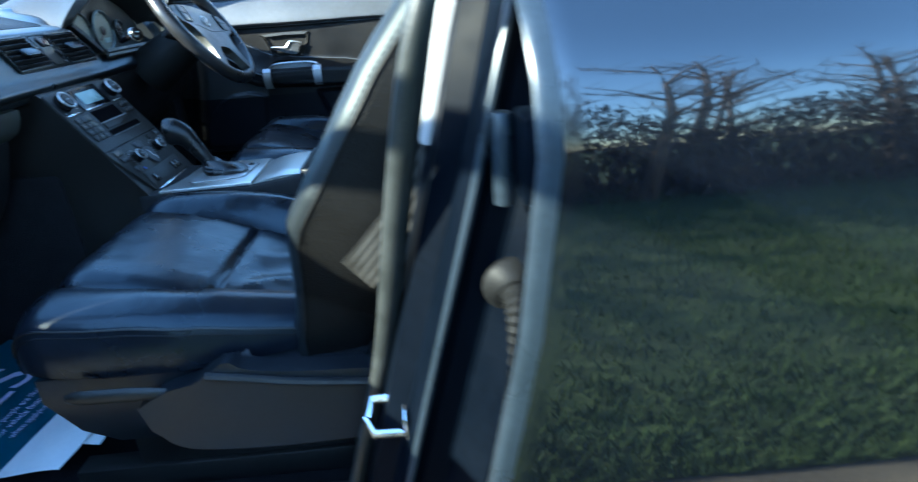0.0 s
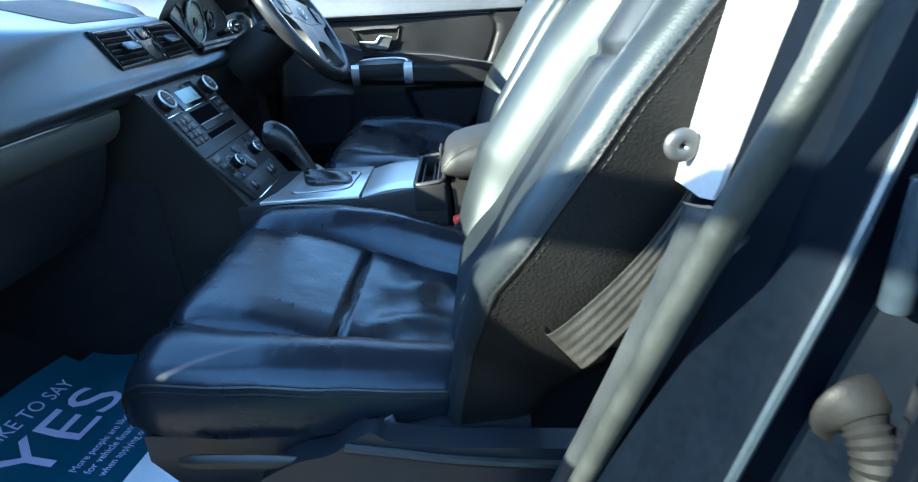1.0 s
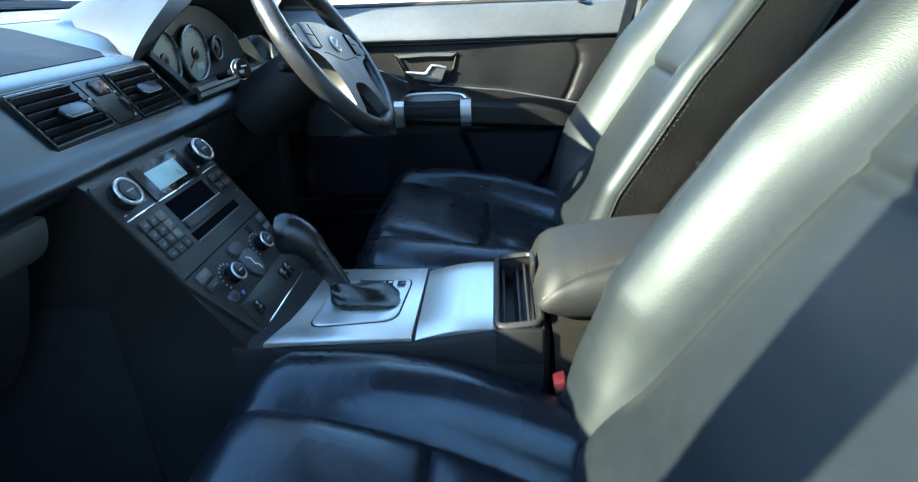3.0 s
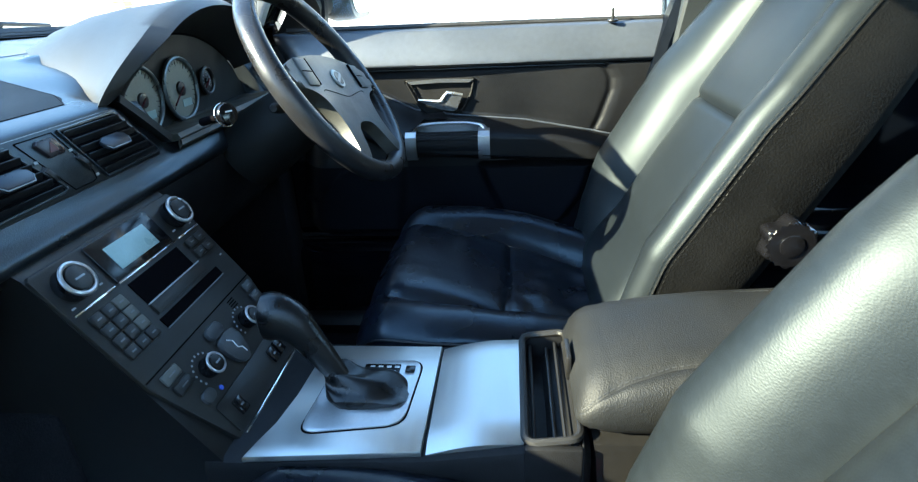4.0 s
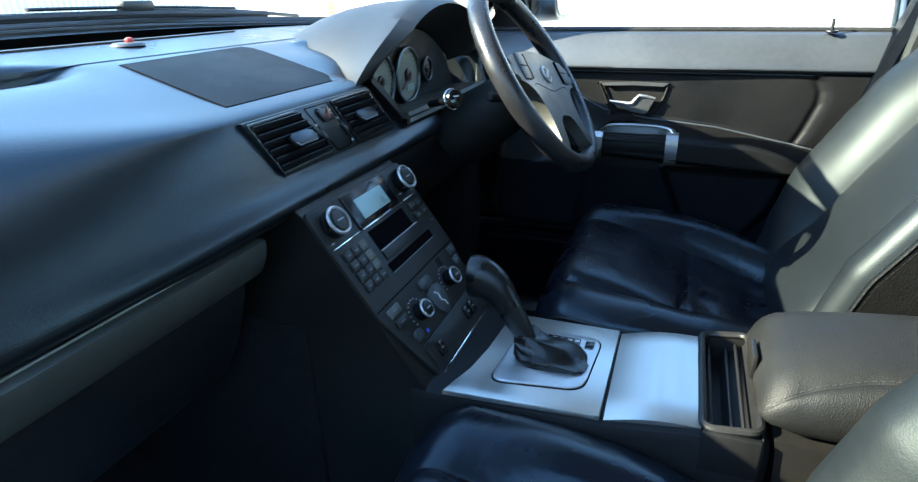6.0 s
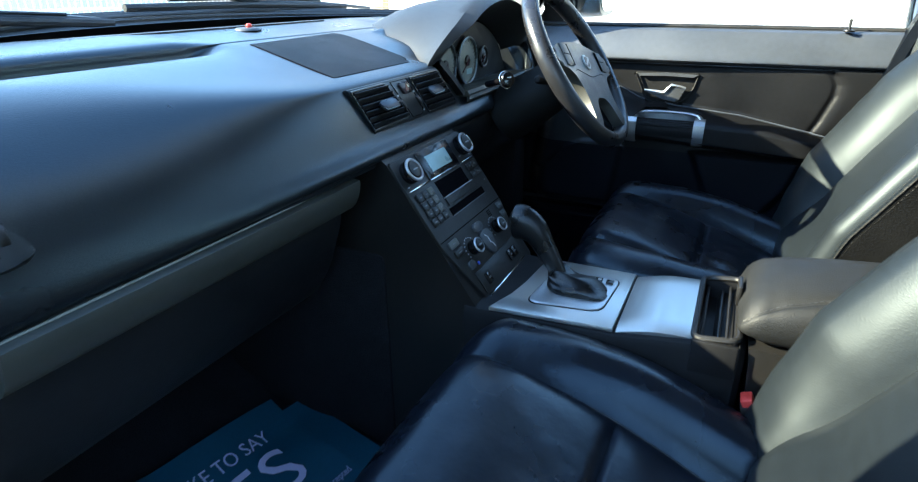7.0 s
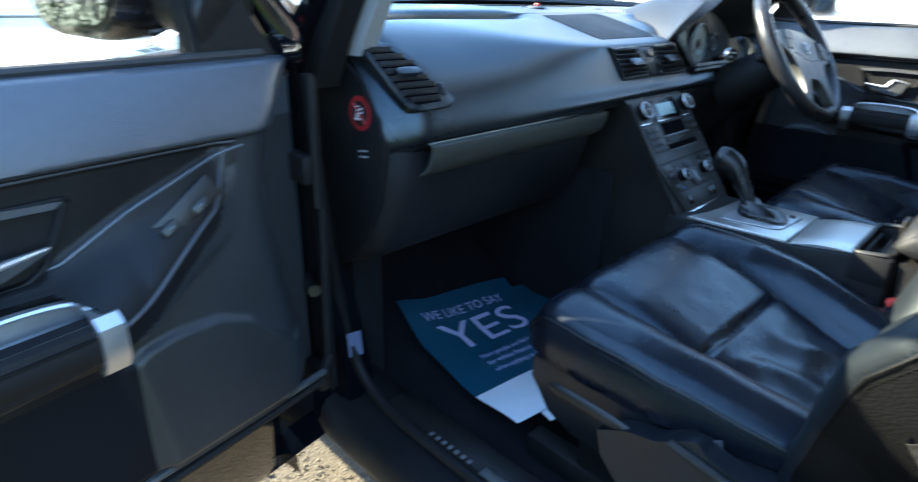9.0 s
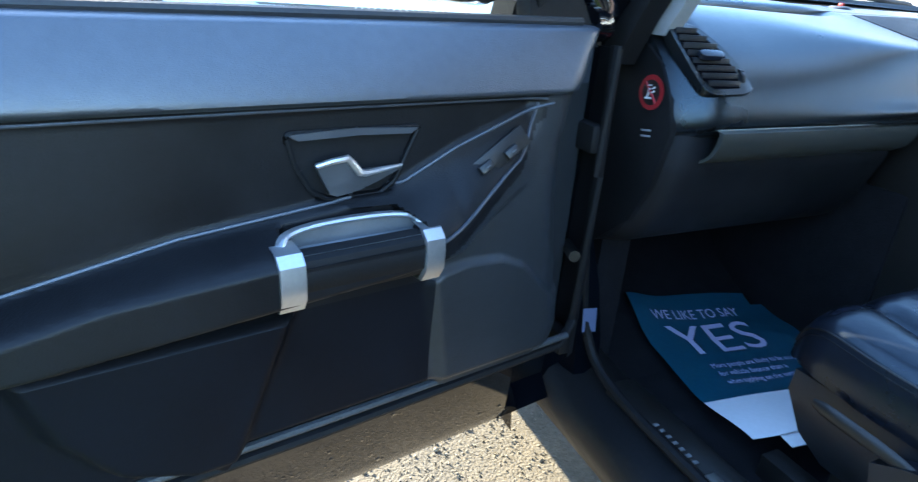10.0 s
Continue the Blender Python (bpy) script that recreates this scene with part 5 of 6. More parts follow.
def D_LINE(u):
    return interp(u, [0.10, 0.150, 0.174, 0.285, 0.33, 0.90], [1.075, 1.050, 0.985, 0.920, 0.905, 0.905]) + 0.022


def door_n(u, z):
    """How far the inner lining stands inwards, along the door and up."""
    zc = S_LINE(u)
    front = ss(0.135, 0.165, u)
    ue = interp(z, [0.90, 0.96, 1.02, 1.045, 1.065, 1.075, 1.083], [0.742, 0.770, 0.790, 0.790, 0.780, 0.768, 0.745])
    rear = 1 - ss(ue - 0.016, ue + 0.016, u)
    n = 0.010
    n += 0.010 * ss(1.080, 1.088, z) - 0.003 * math.exp(-((z - 1.0815) / 0.0035) ** 2) * front - 0.042 * max(0.0, (z - 1.088) / 0.080) ** 1.4
    inset = (1 - ss(1.073, 1.083, z)) * ss(zc - 0.006, zc + 0.006, z) * front * rear
    n -= interp(u, [0.45, 0.70, 0.80], [0.016, 0.006, 0.005]) * inset + 0.004 * math.exp(-((u - ue + 0.012) / 0.006) ** 2) * (inset > 0.02)
    a = 0.052 * ss(0.14, 0.34, u) * (1 - 0.35 * ss(0.70, 0.86, u))
    zr = min(zc - 0.02, interp(u, [0.14, 0.285, 0.40, 0.86], [1.02, 0.930, 0.938, 0.918]))
    zb = interp(u, [0.14, 0.285, 0.40, 0.86], [0.98, 0.905, 0.895, 0.868])
    if u > 0.13:
        rise = ss(zc + 0.001, zr, z)
        fall = 1 - ss(zb + 0.004, zb - 0.016, z)
        n += (a * rise * fall - 0.010 * ss(zc + 0.004, zc - 0.006, z) * (1 - rise)) * front
    # hollows for the pull cup and the release handle
    if 0.337 < u < 0.500 and 0.934 < z < 0.9665 - 4.0 * max(0.0, abs(u - 0.42) - 0.055) ** 1.5:
        n = min(n, 0.008)
    hz_ = (z - 0.978) / 0.072
    if 0.0 < hz_ < 1.0 and 0.362 - 0.040 * hz_ < u < 0.445 + 0.034 * hz_:
        n = min(n, -0.018)
    # speaker panel, and the map pocket standing out behind the grip
    zs = interp(u, [0.08, 0.11, 0.15, 0.195, 0.25, 0.289, 0.31], [0.775, 0.803, 0.845, 0.866, 0.870, 0.864, 0.850])
    n += 0.010 * (1 - ss(0.288, 0.310, u + 0.14 * (0.8 - z))) * (1 - ss(zs - 0.005, zs + 0.005, z))
    uf = interp(z, [0.68, 0.87], [0.562, 0.484])
    ur = interp(z, [0.66, 0.69, 0.726, 0.786, 0.863], [0.575, 0.60, 0.680, 0.722, 0.745])
    n += 0.026 * ss(uf - 0.012, uf + 0.012, u) * (1 - ss(ur - 0.014, ur + 0.014, u)) * (1 - ss(0.856, 0.868, z))
    n -= 0.016 * ss(0.70, 0.68, z)
    ue_ = interp(z, [0.68, 0.72, 0.82, 0.92, 1.01, 1.09, 1.13, 1.16], [0.085, 0.072, 0.082, 0.100, 0.105, 0.090, 0.060, 0.030]) + 0.030
    n = max(n - 0.075 * (max(0.0, ue_ - u) / 0.080) ** 2.2, min(n, -0.058))      # rolled front end
    return n


def in_front(c):
    """Whether a place on the lining lies ahead of the insert and the armrest."""
    return c.x < 0.138 or (c.x < (0.315 if c.z > 0.855 else 0.302) and c.z < D_LINE(c.x) - 0.024)


def door(name, m, s, label):
    """A front door; s = 1 for the passenger's, -1 for the driver's. Local: x along the door from its hinge, y inwards, z up."""
    d = thing(name, (0, 0, 0), label, "car door", "front doors")
    d.matrix_world = m
    OFFSET[d.name] = Vector((0, 0, 0))

    def p(nm, bm, mt, lab="", parent=None, smooth=38.0):
        if s < 0:
            bmesh.ops.scale(bm, vec=(1, -1, 1), verts=bm.verts)
        return part(nm, bm, mt, parent or d, lab, smooth)

    rows = []
    for i in range(201):
        u = 0.0 + 0.897 * i / 200
        zt = 1.166 - 0.004 * u
        rows.append([(u, door_n(u, 0.675 + (zt - 0.675) * j / 160) - (0.03 * ((j - 158) / 2) ** 2 if j > 158 else 0), 0.675 + (zt - 0.675) * j / 160) for j in range(161)])
    def lining_part(front, first, last):
        b_ = thick([r[first:last] for r in rows], (0, -0.02, 0))
        drop = [f_ for f_ in b_.faces if in_front(f_.calc_center_median()) != front]
        bmesh.ops.delete(b_, geom=drop, context="FACES")
        return b_

    p("door_lining", lining_part(False, 59, 134), LEATHERETTE, "black grained door lining", smooth=60)
    p("front_frame", lining_part(True, 0 if s > 0 else 59, 134), FRAMEVINYL, "charcoal vinyl frame ahead of the armrest", smooth=60)
    p("upper_pad", thick([r[133:] for r in rows], (0, -0.02, 0)), PADVINYL, "soft charcoal pad below the window", smooth=60)
    # Driver's front part is blue-black too: the footwell's dark put into the colour.
    p("lower_panel", lining_part(False, 0, 60) if s > 0 else thick([r[:60] for r in rows], (0, -0.02, 0)), POCKETVINYL, "matt blue-black lower door panel with a map pocket", smooth=60)
    for us, line in ((range(13, 80), S_LINE), (range(15, 33), D_LINE)):
        pts_ = [(k / 100, door_n(k / 100, line(k / 100)) + 0.0012, line(k / 100)) for k in us]
        p("sewn_edge", tube(pts_, 0.0022, 6), PADVINYL, "rounded edge of the armrest")
    p("pad_edge", tube([(k / 100, door_n(k / 100, 1.0775) + 0.001, 1.0775) for k in range(14, 77, 2)], 0.0016, 6), PADVINYL)
    # painted shell, window frame and glass
    shell = [[(u, y - (deep if y > -0.04 else 0.0), z) for y, z in ((-0.012, 1.150), (-0.045, 1.165), (-0.100, 1.160), (-0.125, 1.08), (-0.150, 0.90), (-0.150, 0.75), (-0.130, 0.58), (-0.100, 0.505), (-0.060, 0.495), (-0.036, 0.535), (-0.022, 0.670))] for u, deep in ((-0.02, 0.052), (0.0, 0.052), (0.055, 0.052), (0.11, 0.0), (0.3, 0.0), (0.6, 0.0), (0.88, 0.0), (0.93, 0.0))]
    p("door_shell", loft(shell), PAINT, "dark blue painted door shell")
    seal = bmesh.new()
    tube([(0.0, -0.016, 1.14), (-0.004, -0.014, 0.95), (0.0, -0.012, 0.70), (0.03, -0.008, 0.66), (0.45, -0.008, 0.655), (0.86, -0.008, 0.66), (0.90, -0.010, 0.75), (0.90, -0.014, 1.14)], 0.008, 8, seal)
    p("door_seal", seal, LOWTRIM, "grey-black rubber door seal")
    # Added strip: hides sky reflections so the painted hinge edge stays dark.
    edge_ = [[(u, y, z) for u, y in ((-0.004, -0.014), (-0.020, -0.020), (-0.026, -0.040), (-0.026, -0.085), (-0.022, -0.112))] for z in (0.62, 0.80, 1.00, 1.135)]
    p("edge_mask", thick(edge_, (0.003, 0, 0)), LOWTRIM, "added black strip that keeps the painted hinge edge dark")
    fr = bmesh.new()
    top = [(0.02, -0.06, 1.165), (-0.01, -0.068, 1.185), (0.13, -0.095, 1.368), (0.30, -0.125, 1.510), (0.42, -0.145, 1.575), (0.60, -0.16, 1.607), (0.86, -0.165, 1.61), (0.90, -0.15, 1.57), (0.915, -0.06, 1.16)]
    tube(curve(top, 40), 0.026, 10, fr)
    p("window_frame", fr, PAINT, "dark blue window frame")
    g = thick([[(0.06, -0.062, 1.15), (0.10, -0.08, 1.28), (0.14, -0.095, 1.34)], [(0.30, -0.062, 1.15), (0.30, -0.095, 1.32), (0.30, -0.123, 1.48)], [(0.60, -0.062, 1.15), (0.60, -0.11, 1.38), (0.60, -0.158, 1.595)], [(0.90, -0.062, 1.15), (0.89, -0.11, 1.38), (0.88, -0.162, 1.595)]], (0, -0.004, 0))
    gl = p("window_glass", g, GLASS, "clear side window")
    gl.visible_shadow = False
    w = bmesh.new()
    tube([(0.05, -0.040, 1.168), (0.5, -0.040, 1.166), (0.895, -0.040, 1.163)], 0.006, 8, w)
    p("waist_seal", w, RUBBER)
    # corner sail that carries the mirror
    p("mirror_sail", moved(slab([(0.005, 1.135), (0.06, 1.140), (0.135, 1.150), (0.142, 1.20), (0.155, 1.335), (0.12, 1.305)], 0, 0.03, 0.006), Matrix(((1, 0, 0, 0), (0, 0, -1, -0.045), (0, 1, 0, 0), (0, 0, 0, 1)))), LOWTRIM, "black plastic mirror corner")
    # release handle in its recess
    bowl = [(0.322, 1.052), (0.478, 1.054), (0.470, 1.020), (0.452, 0.988), (0.430, 0.976), (0.372, 0.977), (0.352, 0.990), (0.336, 1.024)]
    flip = Matrix(((1, 0, 0, 0), (0, 0, -1, -0.004), (0, 1, 0, 0), (0, 0, 0, 1)))
    hb = p("handle_bowl", moved(slab(bowl, -0.002, 0.012, 0.001), flip @ pose(0, 0, 0.008)), LOWTRIM, "black handle recess")
    p("bowl_rim", tube([(a, -0.003, b_) for a, b_ in round_poly(bowl, 0.006, 4) + round_poly(bowl, 0.006, 4)[:1]], 0.0028, 6), LOWTRIM, "", hb)
    brow = [(0.326, 1.051), (0.334, 1.045), (0.40, 1.0475), (0.466, 1.046), (0.478, 1.053), (0.40, 1.0555)]
    p("recess_brow", moved(slab(brow, 0, 0.006, 0.0015), flip @ pose(0, 0, -0.006)), mat("satin_brow_grey", (0.07, 0.075, 0.085), 0.4, 0.3, 0, 1, 0.1, 30), "satin grey upper edge of the recess", hb)
    lever = [(0.349, 1.0125), (0.351, 1.0085), (0.377, 0.9975), (0.400, 0.989), (0.429, 0.984), (0.437, 0.988), (0.4515, 1.0195), (0.450, 1.0225), (0.4165, 1.0275), (0.412, 1.025), (0.404, 1.010), (0.399, 1.007)]
    p("release_handle", moved(slab(lever, 0, 0.009, 0.003, 3), flip @ pose(0, 0, -0.014)), mat("satin_lever_metal", (0.10, 0.105, 0.115), 0.36, 0.6, 0, 1, 0.1, 30), "satin silver door handle", hb)
    p("handle_edge", tube([(0.4515, 0.0095, 1.0200), (0.434, 0.0100, 1.0240), (0.4165, 0.0105, 1.0260), (0.410, 0.0105, 1.0185), (0.402, 0.0105, 1.0085), (0.395, 0.0100, 1.0070), (0.372, 0.0095, 1.0095), (0.350, 0.0085, 1.0115)], [0.003, 0.0036, 0.0042, 0.0045, 0.0045, 0.004, 0.0032, 0.002], 8), SILVER, "bright edge of the door handle", hb)
    # pull cup with silver ends
    far_edge = curve([(0.334, 0.034, 0.946), (0.343, 0.024, 0.954), (0.372, 0.018, 0.958), (0.42, 0.016, 0.959), (0.465, 0.018, 0.958), (0.492, 0.024, 0.954), (0.502, 0.034, 0.947)], 24)
    near_edge = [(0.334 + 0.168 * k / 23, 0.052, 0.942) for k in range(24)]
    deep = [(a.x * 0.6 + b_[0] * 0.4, 0.014 + 0.012, 0.934) for a, b_ in zip(far_edge, near_edge)]
    rows = [[far_edge[k], Vector(deep[k]) + Vector((0, -0.006, 0.004)), deep[k], near_edge[k]] for k in range(24)]
    pc = p("pull_cup", thick(rows, (0, -0.002, -0.003)), mat("pale_cup_lining", (0.16, 0.17, 0.18), 0.4, 0.4, 0, 1, 0.1, 20), "silver-grey pull cup")
    p("cup_rim", tube([(q.x, q.y + 0.001, q.z + 0.001) for q in far_edge], 0.0058, 8, flat=0.6), SILVER, "silver rim of the pull cup", pc)
    for u0, u1 in ((0.322, 0.346), (0.486, 0.512)):
        rows = [[(u, n, z) for n, z in ((0.034, 0.950), (0.055, 0.948), (0.0655, 0.938), (0.0675, 0.922), (0.066, 0.900), (0.056, 0.884), (0.040, 0.882))] for u in (u0, u0 + 0.002, u1 - 0.002, u1)]
        p("grip_end", thick(rows, (0, -0.008, 0)), SILVER, "satin silver bracket of the pull cup", pc)
    p("grip_bar", thick([[(u, n, z) for n, z in ((0.046, 0.944), (0.058, 0.938), (0.063, 0.925), (0.062, 0.905), (0.05, 0.890))] for u in (0.345, 0.42, 0.488)], (0, -0.008, 0)), LOWTRIM, "", pc)
    # window switches on the front of the armrest
    for u, z in ((0.238, 1.000), (0.200, 1.016)):
        sw = p("window_switch", moved(box(-0.010, 0.010, -0.004, 0.004, -0.006, 0.006, 0.002), pose(u, 0.021, z, 28, 32, 0)), BLACK)
        p("switch_edge", moved(box(-0.003, 0.003, 0.0035, 0.0045, -0.0006, 0.0006), pose(u, 0.023, z + 0.001, 28, 32, 0)), DIMPRINT, "", sw)
    p("switch_plate", moved(box(-0.060, 0.050, -0.002, 0.002, -0.014, 0.014, 0.002), pose(0.226, 0.014, 1.004, 20, 32, 0)), BLACK)
    pin = bmesh.new()
    tube([(0.778, -0.010, 1.16), (0.778, -0.012, 1.188)], 0.0035, 8, pin)
    lk = p("lock_pin", pin, BLACK, "black lock pin")
    p("pin_collar", moved(disc(0.012, 0.005, 20, 0.002), pose(0.778, -0.010, 1.160)), BLACK, "", lk)
    # check strap and lower edge trim
    e = bmesh.new()
    tube([(0.02, -0.004, 0.678), (0.45, -0.004, 0.676), (0.87, -0.004, 0.678)], 0.006, 8, e)
    # Driver's edge is coloured black for the dark of the footwell.
    p("lower_edge", e, mat("worn_grey_edge", (0.045, 0.050, 0.056), 0.5, 0, 0.0004, 300, 0.4, 20) if s > 0 else LOWTRIM, "worn lower edge of the lining")
    # outside mirror
    mh = []
    for n, k in ((0.0, 0.55), (0.02, 0.85), (0.06, 1.0), (0.10, 0.98), (0.115, 0.94)):
        mh.append([(0.073 + n * 1.0, -0.218 - 0.122 * k * math.copysign(abs(math.cos(a)) ** 0.55, math.cos(a)), 1.275 + 0.098 * k * math.copysign(abs(math.sin(a)) ** 0.6, math.sin(a))) for a in (2 * math.pi * j / 32 for j in range(32))])
    mirror = p("mirror_housing", loft(mh), PAINT if s > 0 else BLACK, "door mirror housing")
    glass_out = [(-0.218 - 0.104 * math.copysign(abs(math.cos(a)) ** 0.55, math.cos(a)), 1.275 + 0.080 * math.copysign(abs(math.sin(a)) ** 0.6, math.sin(a))) for a in (2 * math.pi * j / 32 for j in range(32))]
    p("mirror_glass", moved(slab(glass_out, 0, 0.003), frame_of((0.1885, 0, 0), (0, 1, 0), (0, 0, 1))), MIRROR, "mirror glass", mirror)
    p("mirror_arm", tube([(0.09, -0.045, 1.215), (0.10, -0.08, 1.225), (0.115, -0.14, 1.245)], [0.048, 0.044, 0.046], 14), BLACK, "", mirror)
    return d


th = radians(80.0)
PD = Matrix(((-math.sin(th), math.cos(th), 0, -0.843), (-math.cos(th), -math.sin(th), 0, 0.094), (0, 0, 1, -0.026), (0, 0, 0, 1)))
door("passenger_door", PD, 1, "dark blue passenger door standing wide open, black lining")
DD = Matrix(((0, 1, 0, 0.768), (-1, 0, 0, 0.136), (0, 0, 1, 0), (0, 0, 0, 1)))
door("driver_door", DD, -1, "closed driver door with grained black and grey lining")
# ---- glass and wipers ----
rows = []
for i in range(9):
    t = i / 8
    y, z, w = 0.50 - 0.70 * t, 1.165 + 0.435 * t, 0.765 - 0.125 * t
    rows.append([(w * k, y + 0.07 * (1 - k * k) * (1 - 0.4 * t) - 0.26 * (1 - t) * k ** 4, z + 0.02 * (1 - k * k)) for k in [j / 8 - 1 for j in range(17)]])
ws = single("windscreen", thick(rows, (0, 0.004, 0.003)), GLASS, "clear curved windscreen", "windscreen", "structure")
ws.visible_shadow = False
rows = []
for i in range(4):
    t = -0.015 + 0.070 * i / 3
    y, z, w = 0.50 - 0.70 * t, 1.165 + 0.435 * t, 0.765 - 0.125 * t
    rows.append([(w * k, y + 0.07 * (1 - k * k) * (1 - 0.4 * t) - 0.26 * (1 - t) * k ** 4 - 0.004, z + 0.02 * (1 - k * k) - 0.003) for k in [j / 12 - 1 for j in range(25)]])
part("dark_border", thick(rows, (0, -0.0015, -0.001)), BLACK, ws, "black printed border along the foot of the glass")


def scuttle_line(dy, z, bend, w=0.76):
    return [(w * k, 0.515 + dy + 0.07 * (1 - k * k) - bend * k ** 4, z + 0.02 * (1 - k * k)) for k in [j / 12 - 1 for j in range(25)]]


lines = [scuttle_line(*q) for q in ((-0.02, 1.172, 0.26), (0.0, 1.184, 0.25), (0.03, 1.193, 0.22), (0.07, 1.198, 0.19), (0.10, 1.194, 0.17), (0.12, 1.12, 0.15))]
sc = single("scuttle_panel", thick(lines, (0, 0, -0.012)), PLASTIC, "dark plastic scuttle below the windscreen", "scuttle", "structure")
for dy, z in ((0.012, 1.190), (0.030, 1.195), (0.048, 1.198), (0.066, 1.200)):
    part("louvre", tube(scuttle_line(dy, z, 0.24 - 0.6 * dy, 0.70), 0.004, 6), BUTTON, sc, "dusty grey louvre")


def wiper(x0, x1, z0, y0, lean):
    w = thing("windscreen_wiper", ((x0 + x1) / 2, y0, z0 - 0.02), "black windscreen wiper lying at the foot of the glass", "wiper", "wipers")
    arm_p = curve([(x0, y0 + 0.05, z0 - 0.012), (x0 + 0.3 * (x1 - x0), y0 + 0.04, z0 + 0.004 + 0.3 * lean), (x0 + 0.62 * (x1 - x0), y0 + 0.02, z0 + 0.012 + 0.6 * lean)], 10)
    part("wiper_arm", tube(arm_p, 0.008, 8, flat=0.6), BLACK, w)
    bl = curve([(x0 + 0.22 * (x1 - x0), y0, z0 - 0.004 + 0.2 * lean), (x0 + 0.62 * (x1 - x0), y0 - 0.004, z0 + 0.003 + 0.6 * lean), (x1, y0, z0 + lean)], 14)
    part("wiper_blade", tube(bl, 0.006, 8, flat=1.2), RUBBER, w)
    part("blade_frame", tube([p_ + Vector((0, 0.006, 0.012)) for p_ in bl[2:-2]], 0.005, 8, flat=0.6), BLACK, w)
    c = bl[len(bl) // 2]
    part("blade_joint", box(c.x - 0.035, c.x + 0.035, c.y - 0.006, c.y + 0.02, c.z + 0.004, c.z + 0.024, 0.006), BLACK, w)


wiper(0.78, -0.09, 1.218, 0.590, 0.012)
wiper(0.00, -0.62, 1.207, 0.565, 0.020)

# ---- passenger opening: seals, belt, striker, rear door wiring ----
seal_line = [Vector(q) for q in ((-0.728, -0.560, 0.50), (-0.748, -0.600, 0.64), (-0.780, -0.644, 0.80), (-0.843, -0.682, 1.0), (-0.884, -0.716, 1.15), (-0.840, -0.765, 1.30), (-0.705, -0.797, 1.45), (-0.645, -0.808, 1.57))]
b = tube(curve(seal_line, 36), 0.0130, 12, flat=0.8)
single("pillar_seal", b, SEAL, "dusty rubber door seal along the centre pillar", "door seal", "structure")
rows = []
for q in curve(seal_line[:4] + [Vector((-0.848, -0.685, 1.03))], 16)[4:]:
    rows.append([q + Vector((0.020 + 0.0006 * a * a, -0.006 + 0.014 * a / 4, 0)) for a in range(5)])
b = thick(rows, (0.006, 0, 0))
single("pillar_strip", b, POSTVINYL, "dusty blue-grey vinyl edge of the lower pillar trim", "trim", "structure")
b = tube(curve([(-0.735, -0.630, 0.505), (-0.735, -0.5, 0.498), (-0.738, -0.1, 0.498), (-0.735, 0.10, 0.508), (-0.735, 0.19, 0.56), (-0.745, 0.225, 0.70), (-0.755, 0.25, 0.95), (-0.762, 0.265, 1.10), (-0.760, 0.19, 1.24), (-0.705, -0.03, 1.45), (-0.655, -0.2, 1.585)], 60), 0.010, 8)
single("opening_seal", b, LOWTRIM, "black rubber seal round the door opening", "door seal", "structure")
# front door post, its outer side widened to block sun from the dash end
rows = []
for z, y0, x0 in ((0.44, 0.180, -0.700), (0.56, 0.186, -0.708), (0.66, 0.205, -0.716), (0.80, 0.252, -0.730), (1.0, 0.272, -0.742), (1.13, 0.275, -0.745), (1.23, 0.235, -0.735)):
    rows.append([(x0, y0, z), (x0 - 0.05, y0 + 0.012, z), (x0 - 0.062, y0 + 0.05, z), (-0.895, y0 + 0.06, z), (-0.895, y0 + 0.14, z), (x0, y0 + 0.14, z)])
post = single("door_post_left", loft(rows), JAMB, "dark blue painted front door post", "door post", "structure")
for z in (0.62, 0.98):
    h = part("hinge", box(-0.85, -0.80, 0.25, 0.325, z - 0.03, z + 0.03, 0.006), JAMB, post, "dark painted steel hinge")
    part("hinge_pin", moved(disc(0.010, 0.075, 14, 0.002), pose(-0.845, 0.215, z - 0.037)), LOWTRIM, h)
    part("hinge_arm", box(-0.862, -0.838, 0.11, 0.22, z - 0.022, z + 0.022, 0.006), LOWTRIM, h)
b = bmesh.new()
tube([(-0.80, 0.255, 0.78), (-0.83, 0.19, 0.785), (-0.86, 0.11, 0.79)], 0.010, 8, b)
single("check_strap", b, BLACK, "black door check strap", "door check")
single("kick_trim", loft([[(-0.648, y, z) for y in (0.22, 0.55)] + [(-0.70, y, z) for y in (0.55, 0.24)] for z in (0.46, 0.62, 0.80)]), CARPET, "black footwell side trim", "trim", "structure")
# White paper; the blue is the post's shade put into its colour.
bl = thing("body_label", (-0.735, 0.186, 0.60), "white paper label on the door post, blue shade in its colour", "label")
part("label_sheet", moved(box(-0.015, 0.013, -0.024, 0.024, 0, 0.0012), frame_of((-0.733, 0.1965, 0.598), (0.95, -0.20, 0), (0.0, 0.19, 0.98))), mat("label_paper_in_shade", (0.10, 0.13, 0.24), 0.5, 0, 0, 1, 0.15, 40), bl)

